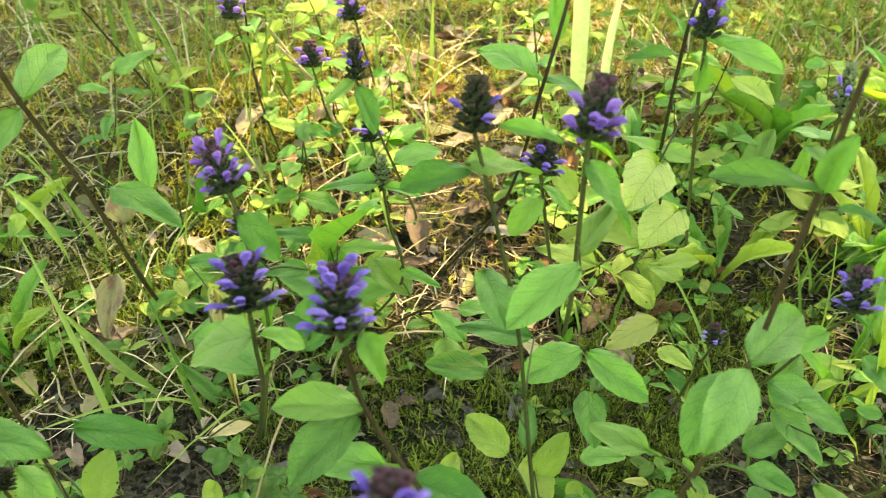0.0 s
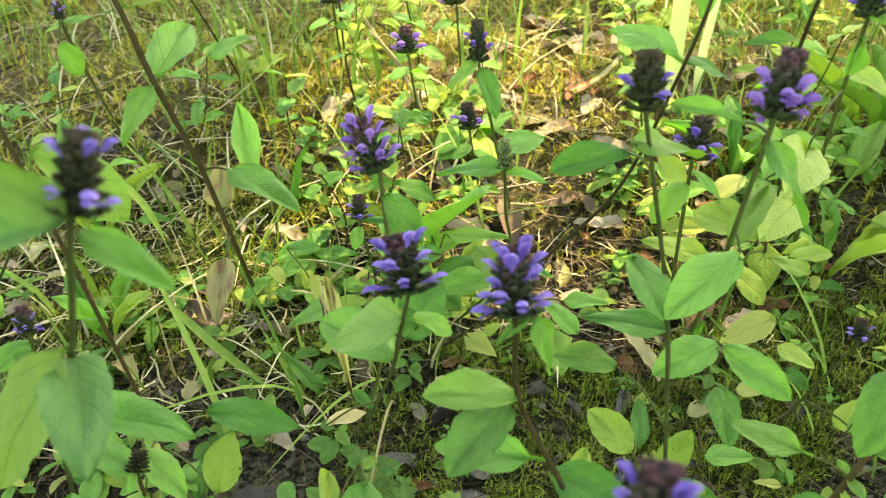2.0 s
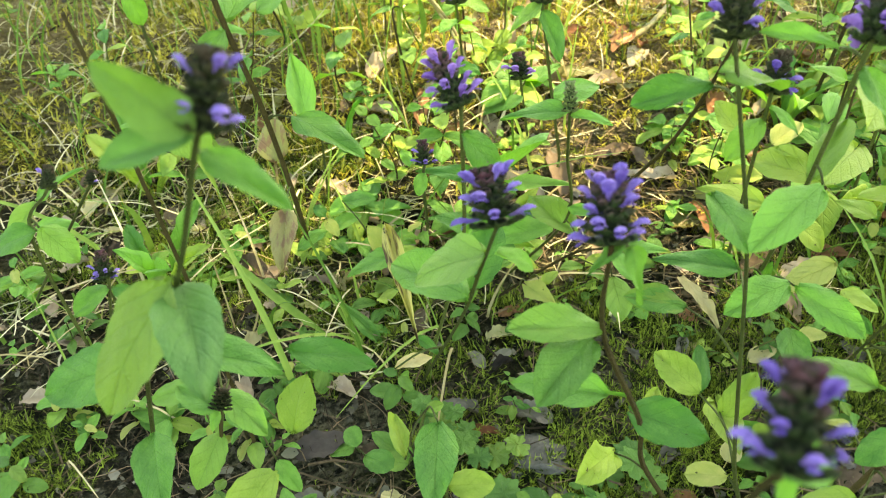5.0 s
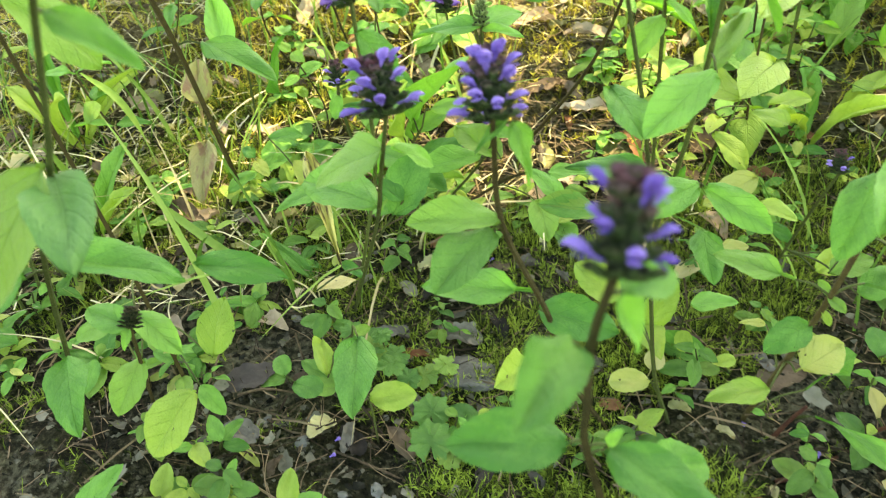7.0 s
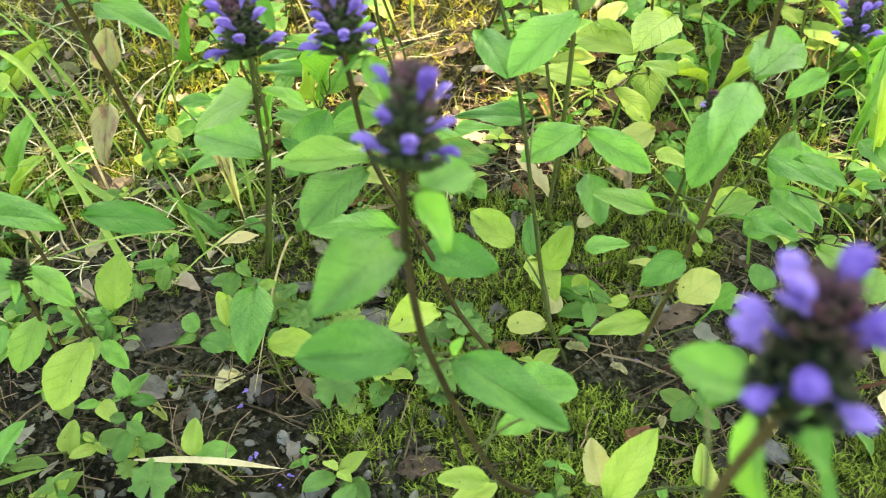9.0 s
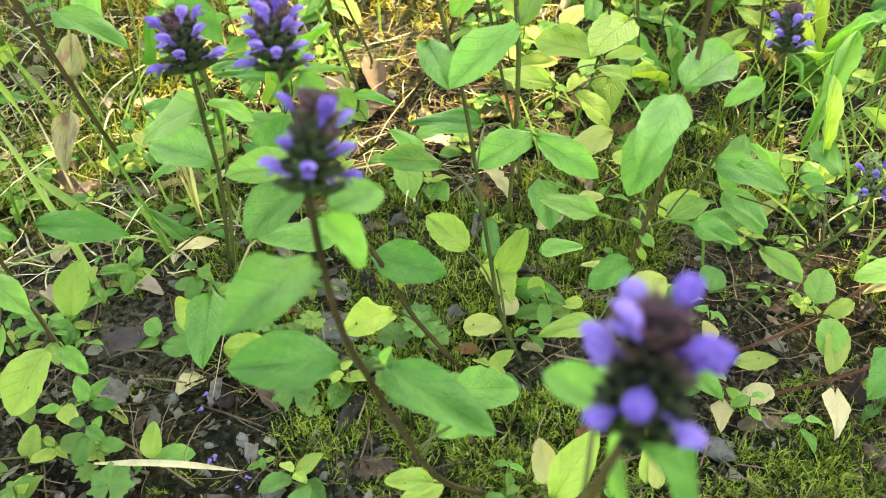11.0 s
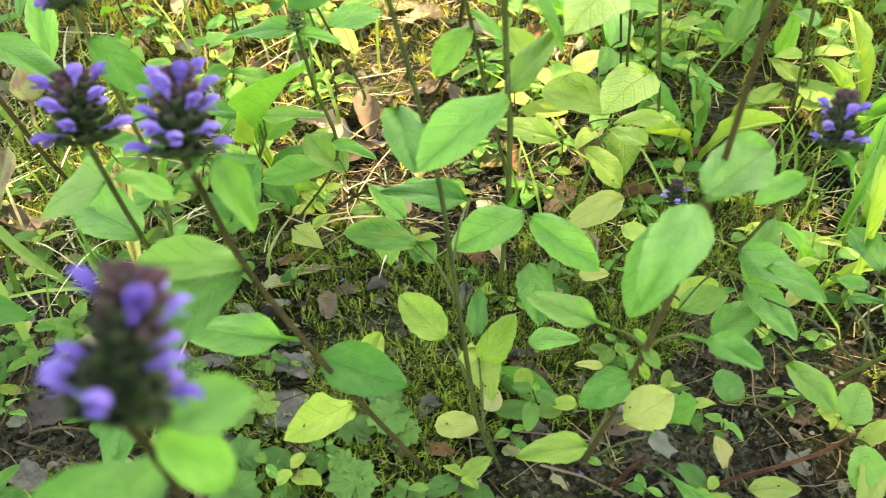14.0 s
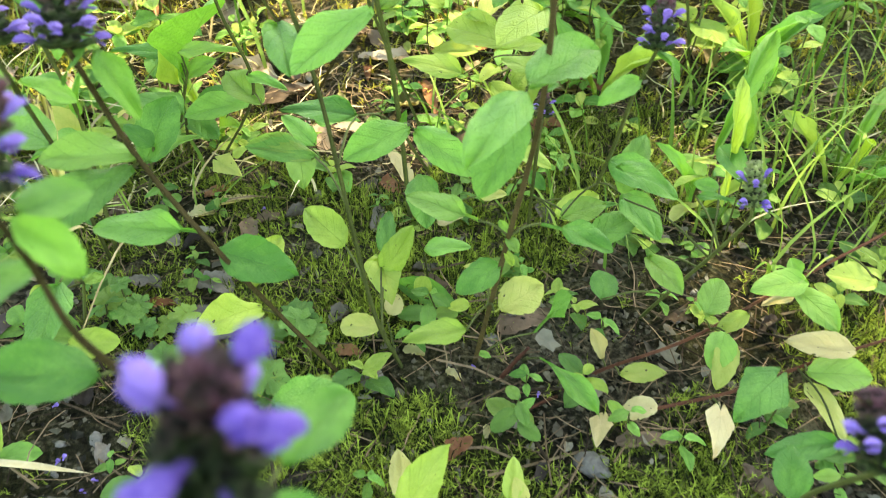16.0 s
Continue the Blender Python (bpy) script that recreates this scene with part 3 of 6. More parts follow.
def build_moss():
    """Arching shoots set all round with narrow leaflets, thickest in cushions."""

    def shoot(verts, faces, x, y, rnd, size, leaflets, fine, heading=None):
        foot = on_ground(x, y, -0.001)
        a, lean = heading or (rnd.uniform(0, 6.283), rnd.uniform(0.1, 1.3))
        way = Vector((math.cos(a) * lean, math.sin(a) * lean, 1.0)).normalized() * size
        side = Vector((-math.sin(a), math.cos(a), 0)) * fine
        for k in range(leaflets):
            s = (k + rnd.random()) / leaflets
            p = foot + way * s + Vector((0, 0, -0.3 * size * lean * s * s))
            b = rnd.uniform(0, 6.283)
            i = len(verts)
            verts.extend((p - side, p + side, p + Vector((math.cos(b), math.sin(b), rnd.uniform(0.1, 0.9))) * fine * rnd.uniform(6, 12)))
            faces.append((i, i + 1, i + 2))
            if k:
                faces.append((i - 3, i - 2, i + 1, i))

    verts, faces = [], []
    for x, y, rnd in scatter(3900, 13, (-0.36, 0.42, 0.06, 0.55), lambda x, y, c: c < 0.02 + 3.2 * max(0, moss_mask(x, y) - 0.03)):
        tall = rnd.uniform(0.006, 0.012) + 0.006 * max(0, min(0.6, moss_mask(x, y)))
        for k in range(10):
            a, far = rnd.uniform(0, 6.283), rnd.uniform(0.0, 0.0028)
            shoot(verts, faces, x + far * math.cos(a), y + far * math.sin(a), rnd, tall * rnd.uniform(0.6, 1.1), 8, 0.00025, (a, 0.15 + 330 * far * rnd.uniform(0.6, 1.2)))
    for x, y, rnd in scatter(14000, 11, (-0.36, 0.42, 0.06, 0.55), lambda x, y, c: c < 0.05 + 2.6 * max(0, moss_mask(x, y))):
        shoot(verts, faces, x, y, rnd, rnd.uniform(0.005, 0.011) + 0.010 * max(0, min(0.6, moss_mask(x, y))), 8, 0.00019)
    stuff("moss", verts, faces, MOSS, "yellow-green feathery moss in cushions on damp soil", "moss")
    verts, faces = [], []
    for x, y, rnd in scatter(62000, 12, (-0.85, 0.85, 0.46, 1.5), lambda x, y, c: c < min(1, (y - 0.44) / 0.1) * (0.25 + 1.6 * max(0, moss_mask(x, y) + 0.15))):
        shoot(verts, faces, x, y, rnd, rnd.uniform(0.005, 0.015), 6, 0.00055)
    stuff("golden_moss", verts, faces, SUNLIT_GOLD_MOSS, "golden-yellow moss with sunlight put into its colour", "moss")


build_moss()


def fibre(verts, faces, n, seed, box, thin, thick):
    """Limp threads of dry stalk and root lying about."""
    for x, y, rnd in scatter(n, seed, box, lambda x, y, c: True):
        a, size, r = rnd.uniform(0, 6.28), rnd.uniform(0.008, 0.036), rnd.uniform(thin, thick)
        p = on_ground(x, y, rnd.uniform(0.001, 0.006))
        i = len(verts)
        for k in range(5):
            a += rnd.uniform(-0.28, 0.28)
            side = Vector((-math.sin(a), math.cos(a), 0)) * r
            verts.extend((p - side, p + side))
            p = p + Vector((math.cos(a), math.sin(a), rnd.uniform(-0.25, 0.25))) * size / 4
            if k:
                j = i + 2 * k
                faces.append((j - 2, j - 1, j + 1, j))


def build_litter():
    verts, faces = [], []
    for x, y, rnd in scatter(3000, 21, (-0.6, 0.6, 0.06, 1.1), lambda x, y, c: True):
        size = rnd.uniform(0.0015, 0.005)
        turn, tip, tilt = rnd.uniform(0, 6.28), rnd.uniform(-0.5, 0.5), rnd.uniform(-0.5, 0.5)
        m = Matrix.Translation(on_ground(x, y, 0.002)) @ Euler((tip, tilt, turn)).to_matrix().to_4x4()
        i = len(verts)
        n = 7
        verts.append(m @ Vector((0, 0, 0.15 * size)))
        for k in range(n):
            r = size * rnd.uniform(0.5, 1.1)
            verts.append(m @ Vector((r * math.cos(6.283 * k / n), 0.7 * r * math.sin(6.283 * k / n), rnd.uniform(-0.1, 0.35) * size)))
        faces.extend((i, i + 1 + k, i + 1 + (k + 1) % n) for k in range(n))
    for x, y, rnd in scatter(300, 24, (-0.4, 0.45, 0.06, 0.75), lambda x, y, c: c < 0.35 + 1.2 * max(0, 0.12 - moss_mask(x, y))):
        size = rnd.uniform(0.003, 0.009)
        m = Matrix.Translation(on_ground(x, y, 0.0025)) @ Euler((rnd.uniform(-0.45, 0.45), rnd.uniform(-0.45, 0.45), rnd.uniform(0, 6.28))).to_matrix().to_4x4()
        bow, n, i = rnd.uniform(-0.9, 1.3), 11, len(verts)
        verts.append(m @ Vector((0, 0, 0)))
        for k in range(n):
            r = size * rnd.uniform(0.5, 1.0)
            px, py = r * math.cos(6.283 * k / n), 0.6 * r * math.sin(6.283 * k / n)
            verts.append(m @ Vector((px, py, bow * py * py / size + 0.08 * size * rnd.uniform(-1, 1))))
        faces.extend((i, i + 1 + k, i + 1 + (k + 1) % n) for k in range(n))
    stuff("leaf_litter", verts, faces, LITTER, "crumbled grey-brown leaf litter on the soil", "litter")
    verts, faces = [], []
    for x, y, rnd in scatter(2000, 22, (-0.6, 0.6, 0.06, 1.1), lambda x, y, c: True):
        a, size, r = rnd.uniform(0, 6.28), rnd.uniform(0.01, 0.05), rnd.uniform(0.0002, 0.0007)
        way = Vector((math.cos(a), math.sin(a), rnd.uniform(-0.05, 0.2)))
        side = Vector((-math.sin(a), math.cos(a), 0)) * r
        foot = on_ground(x, y, 0.003)
        i = len(verts)
        for s in (0, 0.5, 1):
            q = foot + way * size * s + Vector((0, 0, rnd.uniform(-0.002, 0.002))) + side * rnd.uniform(-3, 3)
            verts.extend((q - side, q + side, q + Vector((0, 0, 1.6 * r))))
        for j in (0, 3):
            for k in range(3):
                a0, b0 = i + j + k, i + j + (k + 1) % 3
                faces.append((a0, b0, b0 + 3, a0 + 3))
    fibre(verts, faces, 3600, 25, (-0.4, 0.45, 0.06, 0.5), 0.00016, 0.00034)
    fibre(verts, faces, 1800, 26, (-0.10, 0.22, 0.42, 0.75), 0.00018, 0.00045)
    stuff("twigs", verts, faces, TWIG, "thin broken twigs and needles scattered on the soil", "twig")


build_litter()


def build_crumbs():
    verts, faces = [], []
    for x, y, rnd in scatter(12000, 23, (-0.36, 0.42, 0.06, 0.5), lambda x, y, c: c < 0.3 + 1.2 * max(0, 0.1 - moss_mask(x, y))):
        s = rnd.uniform(0.0005, 0.0019) * (1.6 if rnd.random() < 0.05 else 1)
        c = on_ground(x, y, s * 0.3)
        i = len(verts)
        for d in ((1, 0, 0), (0, 1, 0), (-1, 0, 0), (0, -1, 0), (0, 0, 0.8), (0, 0, -0.8)):
            verts.append(c + Vector(d) * s * rnd.uniform(0.4, 1.3) + Vector((rnd.uniform(-0.5, 0.5), rnd.uniform(-0.5, 0.5), rnd.uniform(-0.3, 0.3))) * s)
        for k in range(4):
            faces.extend(((i + k, i + (k + 1) % 4, i + 4), (i + (k + 1) % 4, i + k, i + 5)))
    stuff("soil_crumbs", verts, faces, CRUMB, "grey-brown crumbs of soil and grit", "soil")


build_crumbs()


def blade(verts, faces, foot, a, size, wide, bend, rnd):
    """One grass blade: a tapered strip that bends over."""
    way = Vector((math.cos(a), math.sin(a), 0))
    side = Vector((-math.sin(a), math.cos(a), 0))
    i = len(verts)
    n = 6
    for k in range(n + 1):
        s = k / n
        q = foot + way * size * bend * s ** 1.6 + Vector((0, 0, size * (s - 0.45 * bend * s * s)))
        w = wide * (1 - s ** 2.2) * 0.5 + 0.0001
        verts.extend((q - side * w, q + Vector((0, 0, -0.2 * w)), q + side * w))
    for k in range(n):
        a0 = i + 3 * k
        faces.extend(((a0, a0 + 1, a0 + 4, a0 + 3), (a0 + 1, a0 + 2, a0 + 5, a0 + 4)))


def build_grass():
    verts, faces = [], []

    def thick(x, y, c):
        left = max(0, min(1, (0.05 - x) / 0.15)) * max(0, min(1, (y - 0.26) / 0.1))
        back = max(0, min(1, (y - 0.5) / 0.2))
        return c < max(0.003, left * 0.9, back * 0.8)

    for x, y, rnd in scatter(2300, 31, (-0.75, 0.75, 0.1, 1.4), thick):
        blade(verts, faces, on_ground(x, y, -0.002), rnd.uniform(0, 6.28), rnd.uniform(0.02, 0.085) * (1 + 0.6 * (y > 0.5)), rnd.uniform(0.0006, 0.0021), rnd.uniform(0.1, 1.0), rnd)
    for x, y, rnd in scatter(42, 34, (-0.46, 0.0, 0.28, 0.8), lambda x, y, c: c < 0.35 + 1.4 * max(0, noise.noise(Vector((x * 9, y * 9, 2.2)))) and x < 0.02 - 0.35 * max(0, 0.4 - y)):
        blade(verts, faces, on_ground(x, y, -0.002), rnd.uniform(0, 6.28), rnd.uniform(0.05, 0.15), rnd.uniform(0.0018, 0.0044), rnd.uniform(0.2, 1.2), rnd)
    for x, y, rnd in scatter(620, 37, (0.09, 0.60, 0.30, 0.85), lambda x, y, c: c < 0.3 + 1.2 * max(0, noise.noise(Vector((x * 8, y * 8, 5.1)))) and x > 0.09 + 0.6 * max(0, 0.42 - y)):
        blade(verts, faces, on_ground(x, y, -0.002), rnd.uniform(0, 6.28), rnd.uniform(0.03, 0.115), rnd.uniform(0.0008, 0.0026), rnd.uniform(0.1, 1.1), rnd)
    stuff("grass", verts, faces, GRASS, "thin green grass blades between the plants", "grass")
    verts, faces = [], []
    for x, y, rnd in scatter(1500, 32, (-0.75, 0.75, 0.1, 1.4), lambda x, y, c: thick(x, y, c * (1.2 if y > 0.5 else 2.2)) or c < 0.01):
        blade(verts, faces, on_ground(x, y, 0.001), rnd.uniform(0, 6.28), rnd.uniform(0.02, 0.09), rnd.uniform(0.0005, 0.0018), rnd.uniform(0.6, 1.9), rnd)
    for x, y, rnd in scatter(18, 36, (-0.42, -0.02, 0.28, 0.62), lambda x, y, c: x < 0.0 - 0.3 * max(0, 0.4 - y)):
        blade(verts, faces, on_ground(x, y, 0.004), rnd.uniform(0, 6.28), rnd.uniform(0.03, 0.08), rnd.uniform(0.0012, 0.0028), rnd.uniform(0.9, 2.0), rnd)
    fibre(verts, faces, 650, 38, (-0.40, -0.07, 0.32, 0.52), 0.00025, 0.0007)
    fibre(verts, faces, 5200, 33, (-0.6, 0.7, 0.40, 1.2), 0.0002, 0.0006)
    stuff("straw", verts, faces, STRAW, "dry pale straw and withered grass blades", "straw")


build_grass()


# ---- an unseen tree, added so that its crown shades the near ground ----
def build_shade_tree():
    tree = tagged(new("tree"), "unseen broad-leaved tree added to shade the near ground", "tree")
    tree.location = (1.8, -2.2, 0)
    foot = Vector(tree.location)
    crown = SUN_WAY * 5.2 + Vector((0.0, 0.0, 0))
    bm = bmesh.new()
    tube(bm, [Vector((0, 0, -0.1)), Vector((0.05, 0.1, 1.5)), Vector((0.1, 0.4, 3.2)), crown - foot + Vector((0, -1.4, 0.2))], 0.16, 0.07, 10)
    trunk = part("trunk", bm, BARK, tree)
    rnd = random.Random(5)
    bm = bmesh.new()
    top = crown - foot
    for k in range(12):
        tip = top + Vector((rnd.uniform(-1.5, 1.5), rnd.uniform(-1.6, 0.3), rnd.uniform(-0.3, 0.4)))
        tube(bm, [top + Vector((0, -1.4, 0.2)), top.lerp(tip, 0.5) + Vector((0, -0.6, 0.1)), tip], 0.03, 0.006, 5, 4)
    part("limbs", bm, BARK, tree)
    verts, faces = [], []
    right = SUN_WAY.cross(Vector((0, 0, 1))).normalized()
    for k in range(13200):
        gx, gy = rnd.uniform(-2.2, 2.2), rnd.uniform(-2.4, 1.3)
        if k > 9000:
            gx, gy = rnd.uniform(-0.7, 0.5), rnd.uniform(-0.6, 0.38)
        if k > 11500:
            gx, gy = rnd.uniform(-0.9, -0.2), rnd.uniform(0.42, 1.25)
        if (gx / 2.2) ** 2 + ((gy + 0.55) / 1.85) ** 2 > 1 + 0.35 * noise.noise(Vector((gx * 1.5, gy * 1.5, 4.0))):
            continue
        # leaf cover is set area by area to shape the sun patches
        edge = 0.37 + 0.10 * noise.noise(Vector((gx * 3, 1.7, 0.3))) + 0.02 * max(0, min(1, (-gx - 0.08) / 0.2))
        cover = 1.0 if gy < edge else 0.16
        if gy > edge and -0.18 < gx < 0.17:
            cover = 0.07
        if gy > 0.42 and gx > 0.17:
            cover = 0.72 if gx < 0.3 else 0.95
        if gy > 0.45 and gx < -0.18:
            cover = 0.4
        if noise.noise(Vector((gx * 2.6, gy * 2.6, 9.1))) > 0.36 and gy > (0.1 if gx > 0.0 else 0.27):
            cover *= 0.25
        if gx < -0.07 and 0.27 < gy < 0.45:
            cover *= 0.5
        if -0.26 < gx < -0.04 and 0.38 < gy < 0.75:
            cover *= 0.45
        if gx > 0.17 and 0.19 < gy < 0.36:
            cover *= 0.1
        if rnd.random() > cover:
            continue
        q = Vector((gx, gy, 0)) + SUN_WAY * (5.2 + rnd.uniform(-0.5, 0.5)) - foot
        u = Vector((rnd.gauss(0, 1), rnd.gauss(0, 1), rnd.gauss(0, 0.4))).normalized()
        v = u.cross(Vector((rnd.gauss(0, 1), rnd.gauss(0, 1), rnd.gauss(0, 1)))).normalized()
        s = rnd.uniform(0.05, 0.10)
        i = len(verts)
        verts.extend((q - u * s, q + v * s * 0.5, q + u * s, q - v * s * 0.5))
        faces.append((i, i + 1, i + 2, i + 3))
    ob = new("crown", mesh_from("crown", verts, faces, CANOPY, False))
    ob.parent = tree


build_shade_tree()


# ---- selfheal and other plants, each built from its root up ----
def selfheal(label, stem, brown=False, thick=0.0011, category="wild flower"):
    """A plant's square stem through a few places, from the root up."""
    thing = tagged(new("selfheal"), label, category, "selfheal plants")
    thing.location = stem[0]
    foot = Vector(stem[0])
    bm = bmesh.new()
    tube(bm, [Vector((0, 0, -0.012))] + [Vector(q) - foot for q in stem], thick * 1.0, thick * 0.68, 4, 7)
    STEMS[thing.name] = spline(stem, 10)
    part("stem", bm, RUNNER if brown == 2 else RED_STEM if brown else STEM, thing, "red-brown trailing stem" if brown == 2 else "brown square stem" if brown else "")
    return thing


def wild_plant(label, stem, brown=False, thick=0.0011, category="plant", name="wild_plant"):
    """Another herb of the ground layer, with its stem from the root up."""
    thing = selfheal(label, stem, brown, thick, category)
    line = STEMS.pop(thing.name)
    thing.name = name
    STEMS[thing.name] = line
    thing["group"] = "low wild plants" if name == "wild_plant" else "seedlings"
    return thing


def lobed_leaf_mesh(seed):
    """A round crinkled leaf 1 across with scalloped lobes."""
    rnd = random.Random(seed)
    n = 56
    verts, faces, uvs = [(0, 0, 0.06)], [], [(0.8, 0.1)]
    for ring in (0.4, 0.75, 1.0):
        for k in range(n):
            a = 2 * math.pi * k / n
            notch = 1 - 0.85 * math.exp(-((a - 1.5 * math.pi) / 0.16) ** 2) * ring
            lobe = 1 + ring ** 3 * (0.11 * math.cos(7 * a + seed) + 0.07 * math.cos(14 * a))
            r = 0.5 * ring * notch * lobe
            z = 0.07 * (1 - ring) + 0.03 * math.sin(7 * a + seed) * ring + rnd.uniform(-0.025, 0.025)
            verts.append((r * math.cos(a), r * math.sin(a), z))
            uvs.append((0.8, 0.1))
    faces.extend((0, 1 + k, 1 + (k + 1) % n) for k in range(n))
    for j in range(2):
        for k in range(n):
            a, b = 1 + j * n + k, 1 + j * n + (k + 1) % n
            faces.append((a, a + n, b + n, b))
    me = mesh_from("lobed_leaf", verts, faces, HERB)
    layer = me.uv_layers.new(name="UVMap")
    for loop in me.loops:
        layer.data[loop.index].uv = uvs[loop.vertex_index]
    return me


HERB = leaf_material("herb_leaf", (0.065, 0.185, 0.040), (0.165, 0.35, 0.080), (1.0, 1.15, 0.5), spots=0.09)
LOBED = [lobed_leaf_mesh(k) for k in range(3)]


def lobed_herb(label, spots):
    """A seedling whose scalloped leaves stand on thin stalks; spots: x, y, height, width of each leaf."""
    thing = tagged(new("lobed_herb"), label, "plant", "lobed herbs")
    cx = sum(q[0] for q in spots) / len(spots)
    cy = sum(q[1] for q in spots) / len(spots)
    thing.location = on_ground(cx, cy)
    for k, (x, y, h, wide) in enumerate(spots):
        at = on_ground(x, y, h) - thing.location
        ob = part("leaf", LOBED[k % 3], None, thing)
        ob.matrix_basis = Matrix.Translation(at) @ Euler((0.25, 0.1 * (-1) ** k, k * 2.1)).to_matrix().to_4x4() @ Matrix.Scale(wide * 0.82, 4)
        bm = bmesh.new()
        tube(bm, [Vector((0, 0, -0.004)), Vector((at.x * 0.5, at.y * 0.5, at.z * 0.3)), at], 0.0006, 0.0004, 4, 4)
        part("stalk", bm, STEM, thing)
    return thing


def curled_leaf(name, label, a, b, wide, mat, curl=0.5, seed=0, lift=0.003, category="dead leaf"):
    """A fallen leaf from a to b on the ground, its sides curled up and its edge ragged."""
    rnd = random.Random(seed)
    a, b = on_ground(*a, lift), on_ground(*b, lift + rnd.uniform(0, 0.003))
    size = (b - a).length
    verts, faces = [], []
    rows, cols = 12, 6
    for i in range(rows + 1):
        s = i / rows
        half = wide * outline("ovate", 0.02 + 0.96 * s) * (1 + rnd.uniform(-0.16, 0.16)) + 0.0004
        for k in range(cols + 1):
            u = 2 * k / cols - 1
            verts.append((u * half * (1 - 0.3 * curl * u * u), s * size, half * curl * u * u * (0.7 + 0.5 * math.sin(5 * s + seed)) + 0.0012 * rnd.uniform(-1, 1) + 0.06 * size * math.sin(3.1 * s)))
    w = cols + 1
    for i in range(rows):
        for k in range(cols):
            q = i * w + k
            faces.append((q, q + 1, q + 1 + w, q + w))
    me = mesh_from(name, verts, faces, mat)
    layer = me.uv_layers.new(name="UVMap")
    for loop in me.loops:
        v = me.vertices[loop.vertex_index].co
        layer.data[loop.index].uv = (0.5 + v.x / wide, v.y / size)
    ob = tagged(new(name, me), label, category)
    way = (b - a).normalized()
    x = way.cross(Vector((0, 0, 1))).normalized()
    ob.matrix_basis = Matrix.Translation(a) @ Matrix((x, way, x.cross(way))).transposed().to_4x4()
    return ob


def pebble(label, at, size, flat=0.5, seed=0, mat=None):
    bm = bmesh.new()
    bmesh.ops.create_icosphere(bm, subdivisions=3, radius=1.0)
    for v in bm.verts:
        n = noise.fractal(v.co * 1.6 + Vector((seed * 3.7, 0, 0)), 0.8, 2.0, 4)
        c = v.co.normalized() * (1 + 0.28 * n)
        v.co = (c.x * size, c.y * size * 0.8, c.z * size * flat)
    for f in bm.faces:
        f.smooth = True
    ob = part("pebble", bm, mat or STONE)
    ob.location = on_ground(*at, size * flat * 0.35)
    ob.rotation_euler = (0.1 * seed, 0.15, seed * 1.3)
    return tagged(ob, label, "stone")


def long_blade(name, label, points, wide, mat, category="grass"):
    """One long lying blade with a keel, tapered at both ends."""
    line = spline(points, 8)
    n = len(line) - 1
    bm = bmesh.new()
    rows = []
    for i, q in enumerate(line):
        way = (line[min(i + 1, n)] - line[max(i - 1, 0)]).normalized()
        side = way.cross(Vector((0, 0, 1))).normalized()
        up = side.cross(way)
        w = 0.5 * wide * min(1, 0.25 + 3 * i / n) * min(1, 3.0 * (1 - i / n) + 0.04)
        rows.append([bm.verts.new(q + side * u * w + up * w * 0.35 * abs(u)) for u in (-1, -0.5, 0, 0.5, 1)])
    for a, b in zip(rows, rows[1:]):
        for k in range(4):
            bm.faces.new((a[k], a[k + 1], b[k + 1], b[k])).smooth = True
    return tagged(part(name, bm, mat), label, category)


def stick(label, points, r0, r1, mat=None):
    bm = bmesh.new()
    tube(bm, points, r0, r1, 7, 6)
    for v in bm.verts:
        v.co += 0.25 * r0 * Vector((noise.noise(v.co * 300), noise.noise(v.co * 300 + Vector((7, 0, 0))), noise.noise(v.co * 300 + Vector((0, 9, 0)))))
    return tagged(part("stick", bm, mat or TWIG), label, "twig")


def fallen_petal(at):
    ob = tagged(new("fallen_petal", FLORET), "fallen violet flower lying on the soil", "petal", "fallen petals")
    ob.matrix_basis = Matrix.Translation(on_ground(*at, 0.003)) @ Euler((0.4, 0.9, at[0] * 90)).to_matrix().to_4x4() @ Matrix.Scale(0.0024, 4)
    return ob



p = selfheal('flowering selfheal with a short violet-flowered head', [(-0.0816, 0.3185, 0.0000), (-0.0516, 0.2586, 0.1086), (-0.0422, 0.2335, 0.1540), (-0.0349, 0.2137, 0.1898)])
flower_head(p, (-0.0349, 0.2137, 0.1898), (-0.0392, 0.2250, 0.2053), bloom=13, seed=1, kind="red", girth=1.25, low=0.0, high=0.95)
add_leaf(p, (-0.0385, 0.2255, 0.1700), (-0.0645, 0.2270, 0.1540), 0.0200, SHADED_GREEN)
add_leaf(p, (-0.0360, 0.2230, 0.1720), (-0.0230, 0.2300, 0.1600), 0.0085)
add_leaf(p, (-0.0474, 0.2474, 0.1290), (-0.0826, 0.2748, 0.1228), 0.0189)
add_leaf(p, (-0.0666, 0.2886, 0.0543), (-0.0795, 0.2999, 0.0543), 0.0051)
add_leaf(p, (-0.0483, 0.2498, 0.1245), (-0.0442, 0.2533, 0.1286), 0.0027)
add_leaf(p, (-0.0839, 0.2660, 0.0671), (-0.0692, 0.2841, 0.0575), 0.0078, CREAM, label='dry cream hanging leaf')

p = selfheal('flowering selfheal with a tall violet-flowered head on a bowed stem', [(0.0512, 0.2381, 0.0000), (0.0273, 0.2379, 0.0455), (0.0175, 0.2153, 0.1020), (0.0003, 0.2104, 0.1498), (-0.0025, 0.1942, 0.1996)], brown=True, thick=0.0013)
